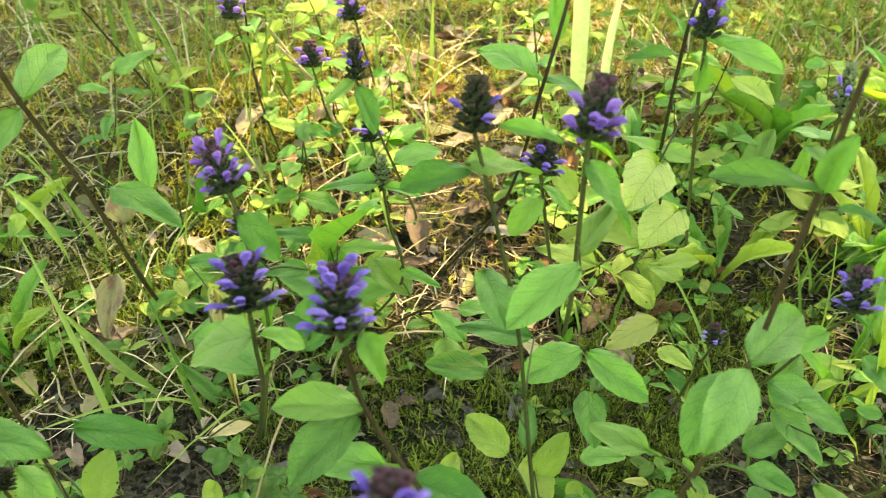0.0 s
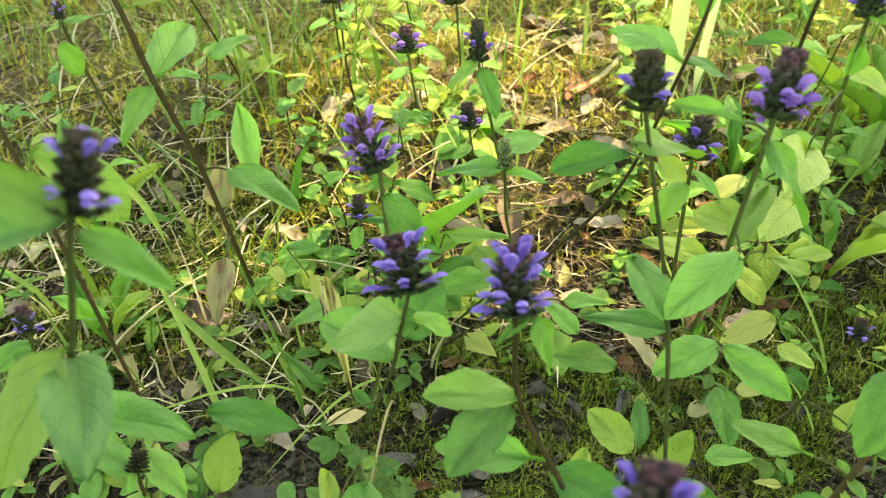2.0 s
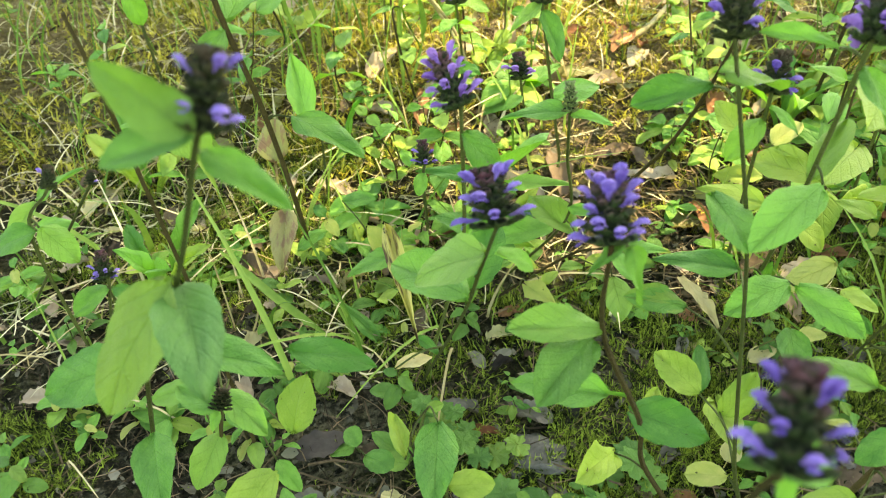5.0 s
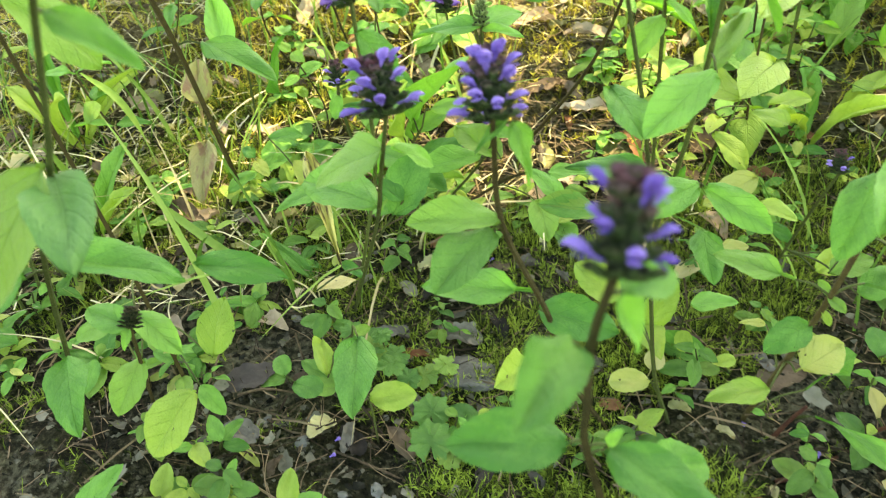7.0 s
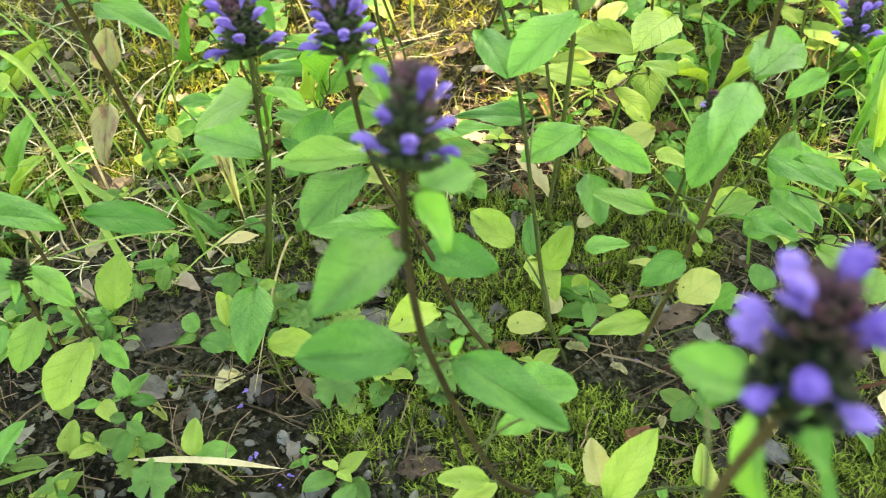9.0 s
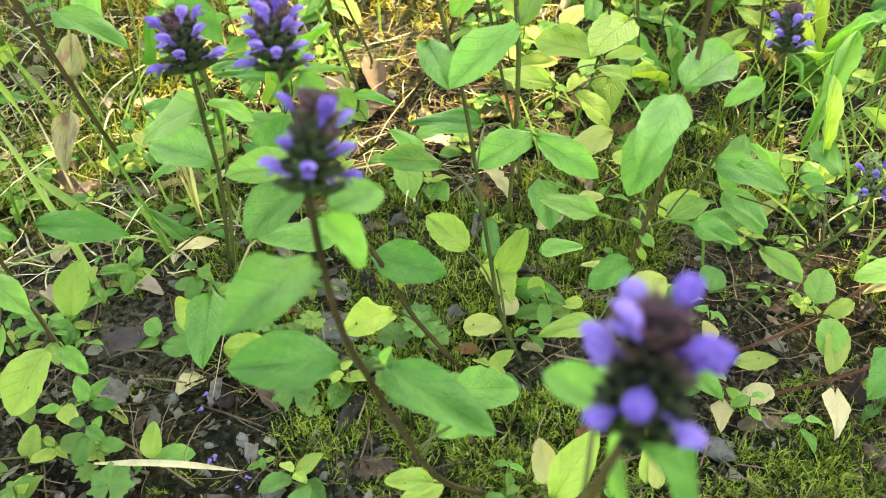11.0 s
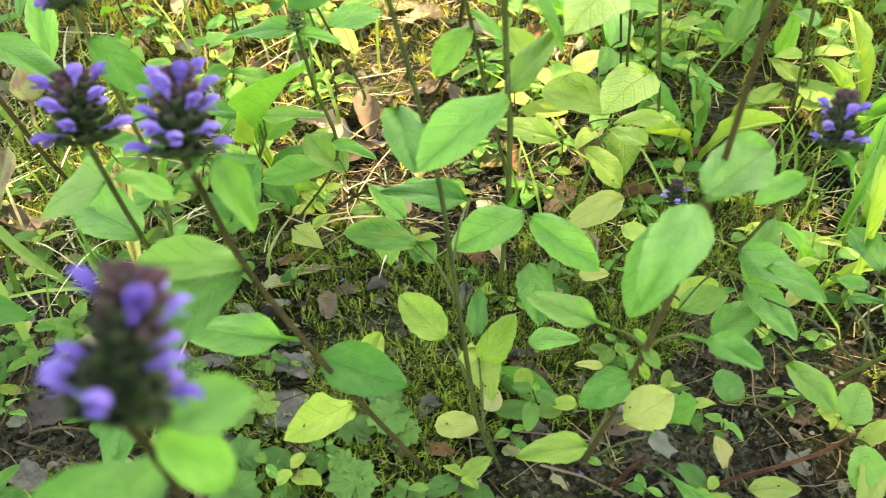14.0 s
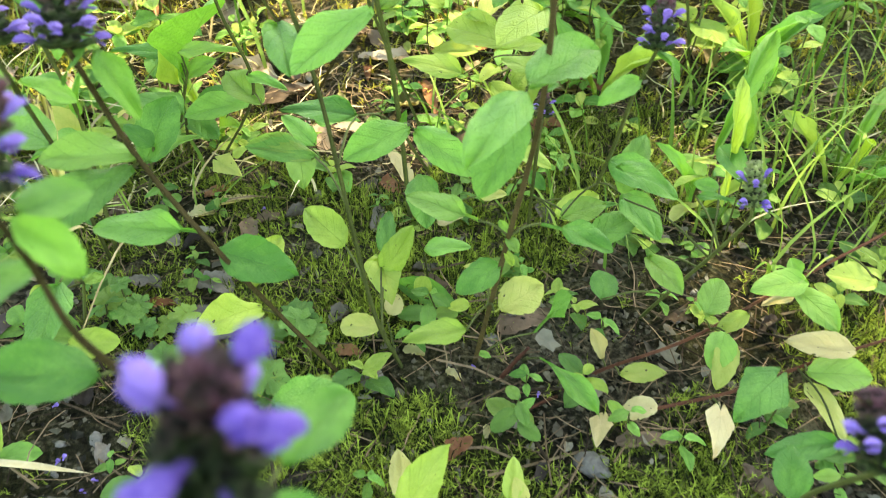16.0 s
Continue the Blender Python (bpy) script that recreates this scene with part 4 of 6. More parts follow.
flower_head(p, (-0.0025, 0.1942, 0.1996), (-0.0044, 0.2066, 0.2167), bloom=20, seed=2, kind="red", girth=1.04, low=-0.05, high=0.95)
add_leaf(p, (0.0027, 0.1979, 0.1968), (0.0081, 0.2024, 0.1715), 0.0104)
add_leaf(p, (0.0021, 0.1968, 0.1991), (-0.0080, 0.1958, 0.1870), 0.0047)
add_leaf(p, (-0.0028, 0.2104, 0.1476), (-0.0208, 0.1817, 0.1457), 0.0157)
add_leaf(p, (0.0002, 0.2096, 0.1524), (-0.0316, 0.2080, 0.1524), 0.0133)
add_leaf(p, (0.0145, 0.2212, 0.1002), (0.0437, 0.2143, 0.0948), 0.0170, kind="ovate", petiole=0.02)
add_leaf(p, (0.0159, 0.2495, 0.0381), (-0.0029, 0.2166, 0.0606), 0.0147, LIME)
add_leaf(p, (0.0219, 0.2255, 0.0766), (0.0304, 0.2517, 0.0806), 0.0111, LIME)
add_leaf(p, (0.0123, 0.2139, 0.1163), (-0.0298, 0.2211, 0.1123), 0.0154, petiole=0.2)

p = selfheal('flowering selfheal with a violet head on a bowed brown stem', [(0.0560, 0.1735, 0.0000), (0.0374, 0.1330, 0.0800), (0.0212, 0.1241, 0.1450), (0.0183, 0.1148, 0.1764), (0.0176, 0.1125, 0.1990), (0.0190, 0.1055, 0.2225)], brown=True, thick=0.0013)
flower_head(p, (0.0199, 0.1035, 0.2237), (0.0220, 0.1168, 0.2388), bloom=13, seed=3, kind="red", girth=0.98, low=-0.05, high=0.9, size=0.33)
add_leaf(p, (0.0140, 0.1181, 0.1929), (0.0020, 0.0859, 0.2045), 0.0132)
add_leaf(p, (0.0215, 0.1095, 0.2150), (0.0325, 0.1165, 0.2135), 0.0090)
add_leaf(p, (0.0205, 0.1090, 0.2140), (0.0270, 0.1130, 0.1950), 0.0085)
add_leaf(p, (0.0158, 0.1206, 0.1546), (-0.0138, 0.1187, 0.1559), 0.0150)
add_leaf(p, (0.0256, 0.1251, 0.1460), (0.0560, 0.1104, 0.1339), 0.0152)
add_leaf(p, (0.0434, 0.1518, 0.1001), (0.0679, 0.1651, 0.0850), 0.0159)
add_leaf(p, (0.0525, 0.1372, 0.1066), (0.0381, 0.1383, 0.0965), 0.0105)
add_leaf(p, (0.0361, 0.1425, 0.0608), (0.0174, 0.1474, 0.0557), 0.0090, LIME)
add_leaf(p, (0.0393, 0.1483, 0.0494), (0.0222, 0.1414, 0.0494), 0.0083, LIME)
add_leaf(p, (0.0257, 0.1242, 0.1492), (0.0292, 0.1243, 0.1553), 0.0035)

p = selfheal('selfheal going to seed, dark head with a few last violet flowers', [(0.0789, 0.2431, 0.0000), (0.0679, 0.2438, 0.0363), (0.0616, 0.2467, 0.0803), (0.0571, 0.2495, 0.1178), (0.0507, 0.2525, 0.1624), (0.0344, 0.2553, 0.2329)])
flower_head(p, (0.0344, 0.2553, 0.2329), (0.0347, 0.2665, 0.2483), bloom=4, seed=4, kind="dark", girth=1.05, low=0.0, high=0.6)
add_leaf(p, (0.0339, 0.2683, 0.2102), (0.0075, 0.2708, 0.2010), 0.0103)
add_leaf(p, (0.0317, 0.2540, 0.2217), (0.0580, 0.2755, 0.2054), 0.0128)
add_leaf(p, (0.0392, 0.2651, 0.1696), (0.0470, 0.2347, 0.1669), 0.0132)
add_leaf(p, (0.0533, 0.2705, 0.0566), (0.0338, 0.2865, 0.0661), 0.0158, LIME)
add_leaf(p, (0.0664, 0.3124, 0.0106), (0.0683, 0.3411, 0.0180), 0.0104)
add_leaf(p, (0.0673, 0.2899, 0.0307), (0.0738, 0.2588, 0.0307), 0.0190, LIME, kind="heart")
add_leaf(p, (0.0689, 0.2792, 0.0298), (0.0835, 0.2908, 0.0513), 0.0143, LIME)
add_leaf(p, (0.0705, 0.2648, 0.0116), (0.0758, 0.2739, 0.0217), 0.0102, CREAM, petiole=0.3)
add_leaf(p, (0.0691, 0.2524, 0.0228), (0.0494, 0.2520, 0.0228), 0.0109, YELLOW, kind="round")
add_leaf(p, (0.0622, 0.2840, 0.1182), (0.0277, 0.2955, 0.1134), 0.0140)
add_leaf(p, (0.0429, 0.2822, 0.0983), (0.0151, 0.2769, 0.1079), 0.0118)

p = selfheal('tall flowering selfheal with violet flowers low on its head', [(0.0791, 0.3539, 0.0000), (0.0785, 0.3105, 0.0922), (0.0763, 0.2826, 0.1522), (0.0745, 0.2734, 0.1702), (0.0693, 0.2439, 0.2373)], thick=0.0013)
flower_head(p, (0.0693, 0.2439, 0.2373), (0.0745, 0.2561, 0.2541), bloom=12, seed=5, kind="red", girth=0.9, low=-0.05, high=0.45, petal=FLORET_LILAC, size=0.36)
add_leaf(p, (0.0625, 0.2483, 0.2333), (0.0419, 0.2592, 0.2333), 0.0051)
add_leaf(p, (0.0701, 0.2483, 0.2273), (0.0882, 0.2482, 0.1974), 0.0127)
add_leaf(p, (0.0737, 0.2574, 0.1787), (0.0473, 0.2346, 0.1669), 0.0158)
add_leaf(p, (0.0745, 0.2734, 0.1702), (0.0935, 0.3022, 0.1802), 0.0107)

p = selfheal('flowering selfheal with a small dense violet head', [(0.0928, 0.4085, 0.0000), (0.0736, 0.3416, 0.1119), (0.0599, 0.2912, 0.1963)])
flower_head(p, (0.0599, 0.2912, 0.1963), (0.0635, 0.3008, 0.2091), bloom=9, seed=6, kind="dark", girth=1.1, low=0.0, high=0.5)
add_leaf(p, (0.0627, 0.3013, 0.1795), (0.0497, 0.2948, 0.1645), 0.0104)
add_leaf(p, (0.0613, 0.2963, 0.1879), (0.0736, 0.2928, 0.1780), 0.0065)

p = selfheal('selfheal with a narrow dark head and few violet flowers', [(-0.0076, 0.5024, 0.0380), (-0.0154, 0.4448, 0.1113), (-0.0235, 0.3809, 0.1930)])
flower_head(p, (-0.0235, 0.3809, 0.1930), (-0.0249, 0.3928, 0.2093), bloom=5, seed=7, kind="dark", girth=0.75, low=0.0, high=0.7)
add_leaf(p, (-0.0230, 0.3840, 0.1889), (-0.0140, 0.3709, 0.1688), 0.0106)
add_leaf(p, (-0.0235, 0.3809, 0.1930), (-0.0377, 0.3714, 0.1829), 0.0070)
add_leaf(p, (-0.0150, 0.4477, 0.1076), (0.0130, 0.4676, 0.1076), 0.0172)

p = selfheal('selfheal with a green unopened flower head', [(-0.0405, 0.4109, 0.0000), (-0.0055, 0.3850, 0.0667), (-0.0080, 0.3628, 0.1217), (-0.0088, 0.3489, 0.1546)])
flower_head(p, (-0.0088, 0.3489, 0.1546), (-0.0095, 0.3577, 0.1666), bloom=0, seed=8, kind="green", girth=0.8)
add_leaf(p, (-0.0088, 0.3489, 0.1546), (-0.0411, 0.3517, 0.1485), 0.0133)
add_leaf(p, (-0.0088, 0.3496, 0.1529), (0.0102, 0.3413, 0.1529), 0.0062)
add_leaf(p, (-0.0112, 0.3996, 0.0502), (-0.0474, 0.3856, 0.0502), 0.0163)
add_leaf(p, (0.0002, 0.3761, 0.0633), (-0.0269, 0.4122, 0.0630), 0.0181)
add_leaf(p, (-0.0055, 0.3762, 0.0817), (0.0181, 0.3623, 0.0817), 0.0082)

p = selfheal('flowering selfheal with a loose lilac head', [(-0.0806, 0.3242, 0.0000), (-0.0633, 0.3000, 0.0758), (-0.0526, 0.2827, 0.1289), (-0.0492, 0.2553, 0.2079)])
flower_head(p, (-0.0492, 0.2553, 0.2079), (-0.0581, 0.2655, 0.2226), bloom=16, seed=9, kind="red", girth=0.9, low=0.0, high=0.9, petal=FLORET_LILAC, size=0.36)
add_leaf(p, (-0.0497, 0.2594, 0.1961), (-0.0362, 0.2589, 0.1758), 0.0119)
add_leaf(p, (-0.0553, 0.2871, 0.1156), (-0.0490, 0.2907, 0.1359), 0.0064)
add_leaf(p, (-0.0304, 0.2757, 0.1587), (-0.0494, 0.2770, 0.1546), 0.0088)
add_leaf(p, (-0.0612, 0.2965, 0.0864), (-0.0573, 0.3068, 0.0864), 0.0055)

p = selfheal('low selfheal with a small violet head', [(-0.0911, 0.4297, 0.0299), (-0.0796, 0.3532, 0.1115), (-0.0745, 0.3296, 0.1364)])
flower_head(p, (-0.0745, 0.3296, 0.1364), (-0.0763, 0.3368, 0.1463), bloom=7, seed=10, kind="red", girth=1.0, low=-0.1, high=0.6)
add_leaf(p, (-0.0765, 0.3390, 0.1264), (-0.0791, 0.3328, 0.1164), 0.0072)

p = selfheal('tall flowering selfheal with a brown head and large leaves', [(-0.2000, 0.2350, 0.0000), (-0.1560, 0.2010, 0.1380), (-0.1172, 0.1698, 0.2010), (-0.0930, 0.1515, 0.2540), (-0.0896, 0.1500, 0.2590)], thick=0.0012)
flower_head(p, (-0.0896, 0.1500, 0.2590), (-0.0876, 0.1580, 0.2745), bloom=9, seed=11, kind="dark", girth=1.0, low=-0.05, high=0.95)
add_leaf(p, (-0.0905, 0.1480, 0.2600), (-0.1058, 0.1450, 0.2762), 0.0125, SHADED_GREEN, up=(0, -1, 0.6))
add_leaf(p, (-0.0914, 0.1490, 0.2585), (-0.1104, 0.1437, 0.2541), 0.0075, SHADED_GREEN)
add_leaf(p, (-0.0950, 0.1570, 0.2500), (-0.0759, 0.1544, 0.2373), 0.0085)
add_leaf(p, (-0.1168, 0.1680, 0.2045), (-0.1373, 0.1497, 0.1690), 0.0200, SHADED_GREEN)
add_leaf(p, (-0.1177, 0.1716, 0.1982), (-0.0985, 0.1352, 0.1965), 0.0165, SHADED_GREEN)
add_leaf(p, (-0.1480, 0.1960, 0.1480), (-0.1068, 0.1987, 0.1360), 0.0165)
add_leaf(p, (-0.1596, 0.1950, 0.1400), (-0.1900, 0.1880, 0.1290), 0.0220)

p = selfheal('selfheal with a long leaning brown stem and large drooping leaf', [(-0.1579, 0.2616, 0.0000), (-0.1593, 0.2528, 0.0971), (-0.1625, 0.2368, 0.2194), (-0.1639, 0.2326, 0.2488)], brown=True, thick=0.0014)
add_leaf(p, (-0.1581, 0.2387, 0.2215), (-0.1351, 0.2444, 0.1913), 0.0192)
add_leaf(p, (-0.1136, 0.2211, 0.1238), (-0.0808, 0.2255, 0.1122), 0.0132)
add_leaf(p, (-0.1225, 0.2287, 0.0637), (-0.1179, 0.2470, 0.0819), 0.0189, LIME)
add_leaf(p, (-0.1227, 0.2067, 0.0684), (-0.1404, 0.1891, 0.0478), 0.0195, LIME)
add_leaf(p, (-0.1312, 0.2262, 0.0482), (-0.1192, 0.2170, 0.0396), 0.0087)
add_leaf(p, (-0.1460, 0.2249, 0.0933), (-0.1232, 0.2081, 0.0886), 0.0121)
add_leaf(p, (-0.1582, 0.2599, 0.0145), (-0.1511, 0.2449, 0.0146), 0.0084)
add_leaf(p, (-0.1538, 0.2282, 0.0629), (-0.1601, 0.2064, 0.0512), 0.0141)

p = selfheal('short selfheal with a round dark budding head', [(-0.2680, 0.3150, 0.0000), (-0.2456, 0.2800, 0.1225), (-0.2048, 0.2500, 0.1732)], brown=False)
flower_head(p, (-0.2048, 0.2500, 0.1732), (-0.2068, 0.2580, 0.1785), bloom=1, seed=40, kind="dark", girth=1.0)
add_leaf(p, (-0.2300, 0.2680, 0.1400), (-0.2150, 0.2640, 0.1250), 0.0130)
add_leaf(p, (-0.2350, 0.2720, 0.1350), (-0.2600, 0.2650, 0.1250), 0.0140)

p = selfheal('selfheal with a dark dried flower bud', [(-0.1757, 0.2554, 0.0000), (-0.1381, 0.2060, 0.1049)], brown=True)
flower_head(p, (-0.1381, 0.2060, 0.1049), (-0.1378, 0.2120, 0.1110), bloom=0, seed=12, kind="dark", girth=1.6)
add_leaf(p, (-0.1381, 0.2060, 0.1049), (-0.1588, 0.2166, 0.1049), 0.0116)
add_leaf(p, (-0.1810, 0.2622, 0.0497), (-0.2067, 0.2640, 0.0374), 0.0144)
add_leaf(p, (-0.1381, 0.2060, 0.1049), (-0.1431, 0.2039, 0.0945), 0.0056)

p = selfheal('tall brown-stemmed selfheal with few leaves', [(-0.1720, 0.4300, 0.0000), (-0.1580, 0.3830, 0.0700), (-0.1520, 0.3456, 0.1498), (-0.1490, 0.3125, 0.2117), (-0.1490, 0.3000, 0.2455), (-0.1560, 0.2950, 0.2700)], brown=True, thick=0.0016)
add_leaf(p, (-0.1480, 0.3130, 0.2117), (-0.1450, 0.3501, 0.2199), 0.0165)
add_leaf(p, (-0.1490, 0.3120, 0.2090), (-0.1600, 0.2960, 0.1900), 0.0140)
add_leaf(p, (-0.1394, 0.3457, 0.1508), (-0.1030, 0.3327, 0.1375), 0.0180)
add_leaf(p, (-0.1847, 0.4273, 0.0559), (-0.1912, 0.4585, 0.0856), 0.0219, BROWN, petiole=0.35)
add_leaf(p, (-0.1518, 0.3499, 0.0949), (-0.1488, 0.3177, 0.0776), 0.0150, BROWN, label='withered brown-spotted hanging leaf')

p = wild_plant('dark brown stem with a few leaves', [(-0.2240, 0.6020, 0.0826), (-0.2077, 0.4978, 0.1830)], brown=True, category='plant')
add_leaf(p, (-0.2202, 0.5433, 0.1202), (-0.1949, 0.5643, 0.1287), 0.0204)

p = selfheal('tall selfheal with a thick brown stem and broad leaves', [(0.1121, 0.2465, 0.0000), (0.1212, 0.2280, 0.0937), (0.1300, 0.2256, 0.1657), (0.1255, 0.2037, 0.2791)], brown=True, thick=0.0016)
add_leaf(p, (0.1216, 0.2087, 0.1757), (0.1029, 0.1786, 0.1705), 0.0148, kind="ovate", petiole=0.03)
add_leaf(p, (0.1223, 0.2097, 0.1771), (0.1494, 0.2406, 0.1726), 0.0162, kind="ovate")
add_leaf(p, (0.1300, 0.2256, 0.1657), (0.1354, 0.2310, 0.1656), 0.0031)
add_leaf(p, (0.1345, 0.2305, 0.1050), (0.1626, 0.2258, 0.0948), 0.0115, petiole=0.3)
add_leaf(p, (0.1109, 0.2345, 0.1033), (0.0828, 0.2478, 0.1048), 0.0132, petiole=0.2)
add_leaf(p, (0.1181, 0.2253, 0.0613), (0.1391, 0.2360, 0.0668), 0.0170, YELLOW, kind="ovate", petiole=0.15, label='pale yellow leaf with small brown holes')
add_leaf(p, (0.1412, 0.2546, 0.0152), (0.1554, 0.2516, 0.0430), 0.0133, kind="spoon", petiole=0.45)
add_leaf(p, (0.1068, 0.2185, 0.0586), (0.0807, 0.2139, 0.0568), 0.0120, LIME, label='lime leaf with eaten holes')
add_leaf(p, (0.1202, 0.2299, 0.0842), (0.1024, 0.2240, 0.0743), 0.0139)
add_leaf(p, (0.1221, 0.2277, 0.1008), (0.1187, 0.2330, 0.1048), 0.0037)
add_leaf(p, (0.1212, 0.2280, 0.0937), (0.1244, 0.2242, 0.0887), 0.0035, LIME)
add_leaf(p, (0.1221, 0.2277, 0.1008), (0.1252, 0.2188, 0.1009), 0.0048)
add_leaf(p, (0.1135, 0.2439, 0.0137), (0.1196, 0.2409, 0.0137), 0.0034)
add_leaf(p, (0.1183, 0.2634, 0.0493), (0.1066, 0.2646, 0.0493), 0.0047, YELLOW, label='cream leaf with a dark bitten corner')
add_leaf(p, (0.1278, 0.2098, 0.2414), (0.1002, 0.2227, 0.2380), 0.0077)
add_leaf(p, (0.1278, 0.2098, 0.2414), (0.1289, 0.2039, 0.2613), 0.0083)
add_leaf(p, (0.1329, 0.2106, 0.2356), (0.1434, 0.2032, 0.2353), 0.0051)
add_leaf(p, (0.1238, 0.2273, 0.1568), (0.1088, 0.2065, 0.1370), 0.0162)

p = selfheal('small selfheal with a short violet head', [(0.1462, 0.3440, 0.0000), (0.1408, 0.3025, 0.0821), (0.1393, 0.2848, 0.1165)])
flower_head(p, (0.1393, 0.2848, 0.1165), (0.1400, 0.2918, 0.1245), bloom=5, seed=14, kind="red", girth=1.1, low=-0.1, high=0.7)
add_leaf(p, (0.1540, 0.3071, 0.0423), (0.1755, 0.3130, 0.0515), 0.0145, LIME)
add_leaf(p, (0.1692, 0.2904, 0.0419), (0.1937, 0.3034, 0.0481), 0.0158)
add_leaf(p, (0.1780, 0.3207, 0.0373), (0.1891, 0.3228, 0.0373), 0.0045)

p = selfheal('flowering selfheal with a reddish violet-flowered head', [(0.1755, 0.3486, 0.0000), (0.1725, 0.2917, 0.0938), (0.1698, 0.2635, 0.1412), (0.1699, 0.2458, 0.1696)])
flower_head(p, (0.1699, 0.2458, 0.1696), (0.1730, 0.2577, 0.1825), bloom=10, seed=15, kind="red", girth=0.95, low=-0.05, high=0.75)
add_leaf(p, (0.1699, 0.2573, 0.1511), (0.1540, 0.2524, 0.1430), 0.0093)
add_leaf(p, (0.1699, 0.2467, 0.1681), (0.1826, 0.2534, 0.1518), 0.0074)
add_leaf(p, (0.1728, 0.2974, 0.0844), (0.2049, 0.2843, 0.0722), 0.0183)
add_leaf(p, (0.1854, 0.3084, 0.0574), (0.2031, 0.2895, 0.0422), 0.0164)
add_leaf(p, (0.1829, 0.3016, 0.0611), (0.1957, 0.3223, 0.0815), 0.0143)
add_leaf(p, (0.1536, 0.2939, 0.0527), (0.1779, 0.3052, 0.0525), 0.0135)

p = selfheal('selfheal with a loose pale head and drooping violet flowers', [(0.1983, 0.2777, 0.0000), (0.2133, 0.2380, 0.0926), (0.2139, 0.2330, 0.1106)])
flower_head(p, (0.2139, 0.2330, 0.1106), (0.2145, 0.2455, 0.1241), bloom=8, seed=16, kind="green", girth=0.8, low=-0.2, high=0.7, size=0.36)
add_leaf(p, (0.1866, 0.2536, 0.0655), (0.1939, 0.2264, 0.0702), 0.0113)
add_leaf(p, (0.2197, 0.2794, 0.0822), (0.2093, 0.2837, 0.0822), 0.0067)
add_leaf(p, (0.2044, 0.2648, 0.0897), (0.2200, 0.2609, 0.0897), 0.0049)
add_leaf(p, (0.1752, 0.2713, 0.0835), (0.1875, 0.2562, 0.0751), 0.0129)
add_leaf(p, (0.1658, 0.2553, 0.1130), (0.1917, 0.2548, 0.0975), 0.0116)
add_leaf(p, (0.1713, 0.2606, 0.0313), (0.1757, 0.2750, 0.0350), 0.0139, kind="round", petiole=0.02)

p = selfheal('trailing selfheal shoot with a red-brown stem', [(0.1699, 0.2402, 0.0030), (0.2122, 0.2468, 0.0193), (0.2652, 0.2739, 0.0279), (0.3199, 0.2932, 0.0487)], brown=2)
add_leaf(p, (0.2181, 0.2508, 0.0280), (0.2295, 0.2683, 0.0360), 0.0153, petiole=0.15)
add_leaf(p, (0.2406, 0.2559, 0.0260), (0.2243, 0.2497, 0.0200), 0.0086, LIME)
add_leaf(p, (0.2245, 0.2415, 0.0300), (0.2171, 0.2280, 0.0200), 0.0143)
add_leaf(p, (0.2271, 0.2407, 0.0260), (0.2184, 0.2198, 0.0160), 0.0116, YELLOW)
add_leaf(p, (0.1785, 0.2330, 0.0100), (0.1999, 0.2326, 0.0120), 0.0099, YELLOW)
add_leaf(p, (0.1731, 0.2459, 0.0060), (0.1660, 0.2492, 0.0240), 0.0068, CREAM)
add_leaf(p, (0.2690, 0.2668, 0.0360), (0.2421, 0.2648, 0.0320), 0.0149)
add_leaf(p, (0.2668, 0.2687, 0.0240), (0.2509, 0.2666, 0.0200), 0.0059, CREAM)
add_leaf(p, (0.3055, 0.2709, 0.0300), (0.2818, 0.2759, 0.0320), 0.0147, LIME)
add_leaf(p, (0.2649, 0.2695, 0.0300), (0.2760, 0.2409, 0.0300), 0.0142)
add_leaf(p, (0.2680, 0.2748, 0.0289), (0.2641, 0.2801, 0.0388), 0.0096)

p = selfheal('trailing selfheal shoot with pale yellowed leaves', [(0.1717, 0.2126, 0.0040), (0.2272, 0.2209, 0.0134), (0.2594, 0.2251, 0.0282), (0.2907, 0.2236, 0.0480)], brown=2)
add_leaf(p, (0.2193, 0.1847, 0.0700), (0.2013, 0.1704, 0.0620), 0.0185, kind="heart", petiole=0.02)
add_leaf(p, (0.2549, 0.1827, 0.0300), (0.2234, 0.1777, 0.0300), 0.0111)
add_leaf(p, (0.1679, 0.2114, 0.0080), (0.1622, 0.1943, 0.0100), 0.0104, CREAM, kind="heart", petiole=0.02)
add_leaf(p, (0.1764, 0.2131, 0.0080), (0.1921, 0.2150, 0.0120), 0.0104, CREAM, kind="round", petiole=0.02)
add_leaf(p, (0.2200, 0.2132, 0.0100), (0.2098, 0.1871, 0.0120), 0.0135, CREAM, kind="heart", petiole=0.02, label='torn cream leaf')
add_leaf(p, (0.2743, 0.2229, 0.0380), (0.2437, 0.2259, 0.0420), 0.0113, CREAM)
add_leaf(p, (0.2533, 0.2180, 0.0300), (0.2811, 0.2145, 0.0300), 0.0162)
add_leaf(p, (0.2546, 0.2172, 0.0240), (0.2638, 0.1902, 0.0200), 0.0106, YELLOW)

p = selfheal('flowering selfheal with bright violet flowers on a leaning stem', [(0.2324, 0.1613, 0.0000), (0.2182, 0.1422, 0.0589), (0.1889, 0.0917, 0.1585)])
flower_head(p, (0.1890, 0.0917, 0.1584), (0.1856, 0.1036, 0.1713), bloom=9, seed=17, kind="red", girth=1.0, low=0, high=0.8)
add_leaf(p, (0.2189, 0.1472, 0.0488), (0.2213, 0.1636, 0.0587), 0.0136)
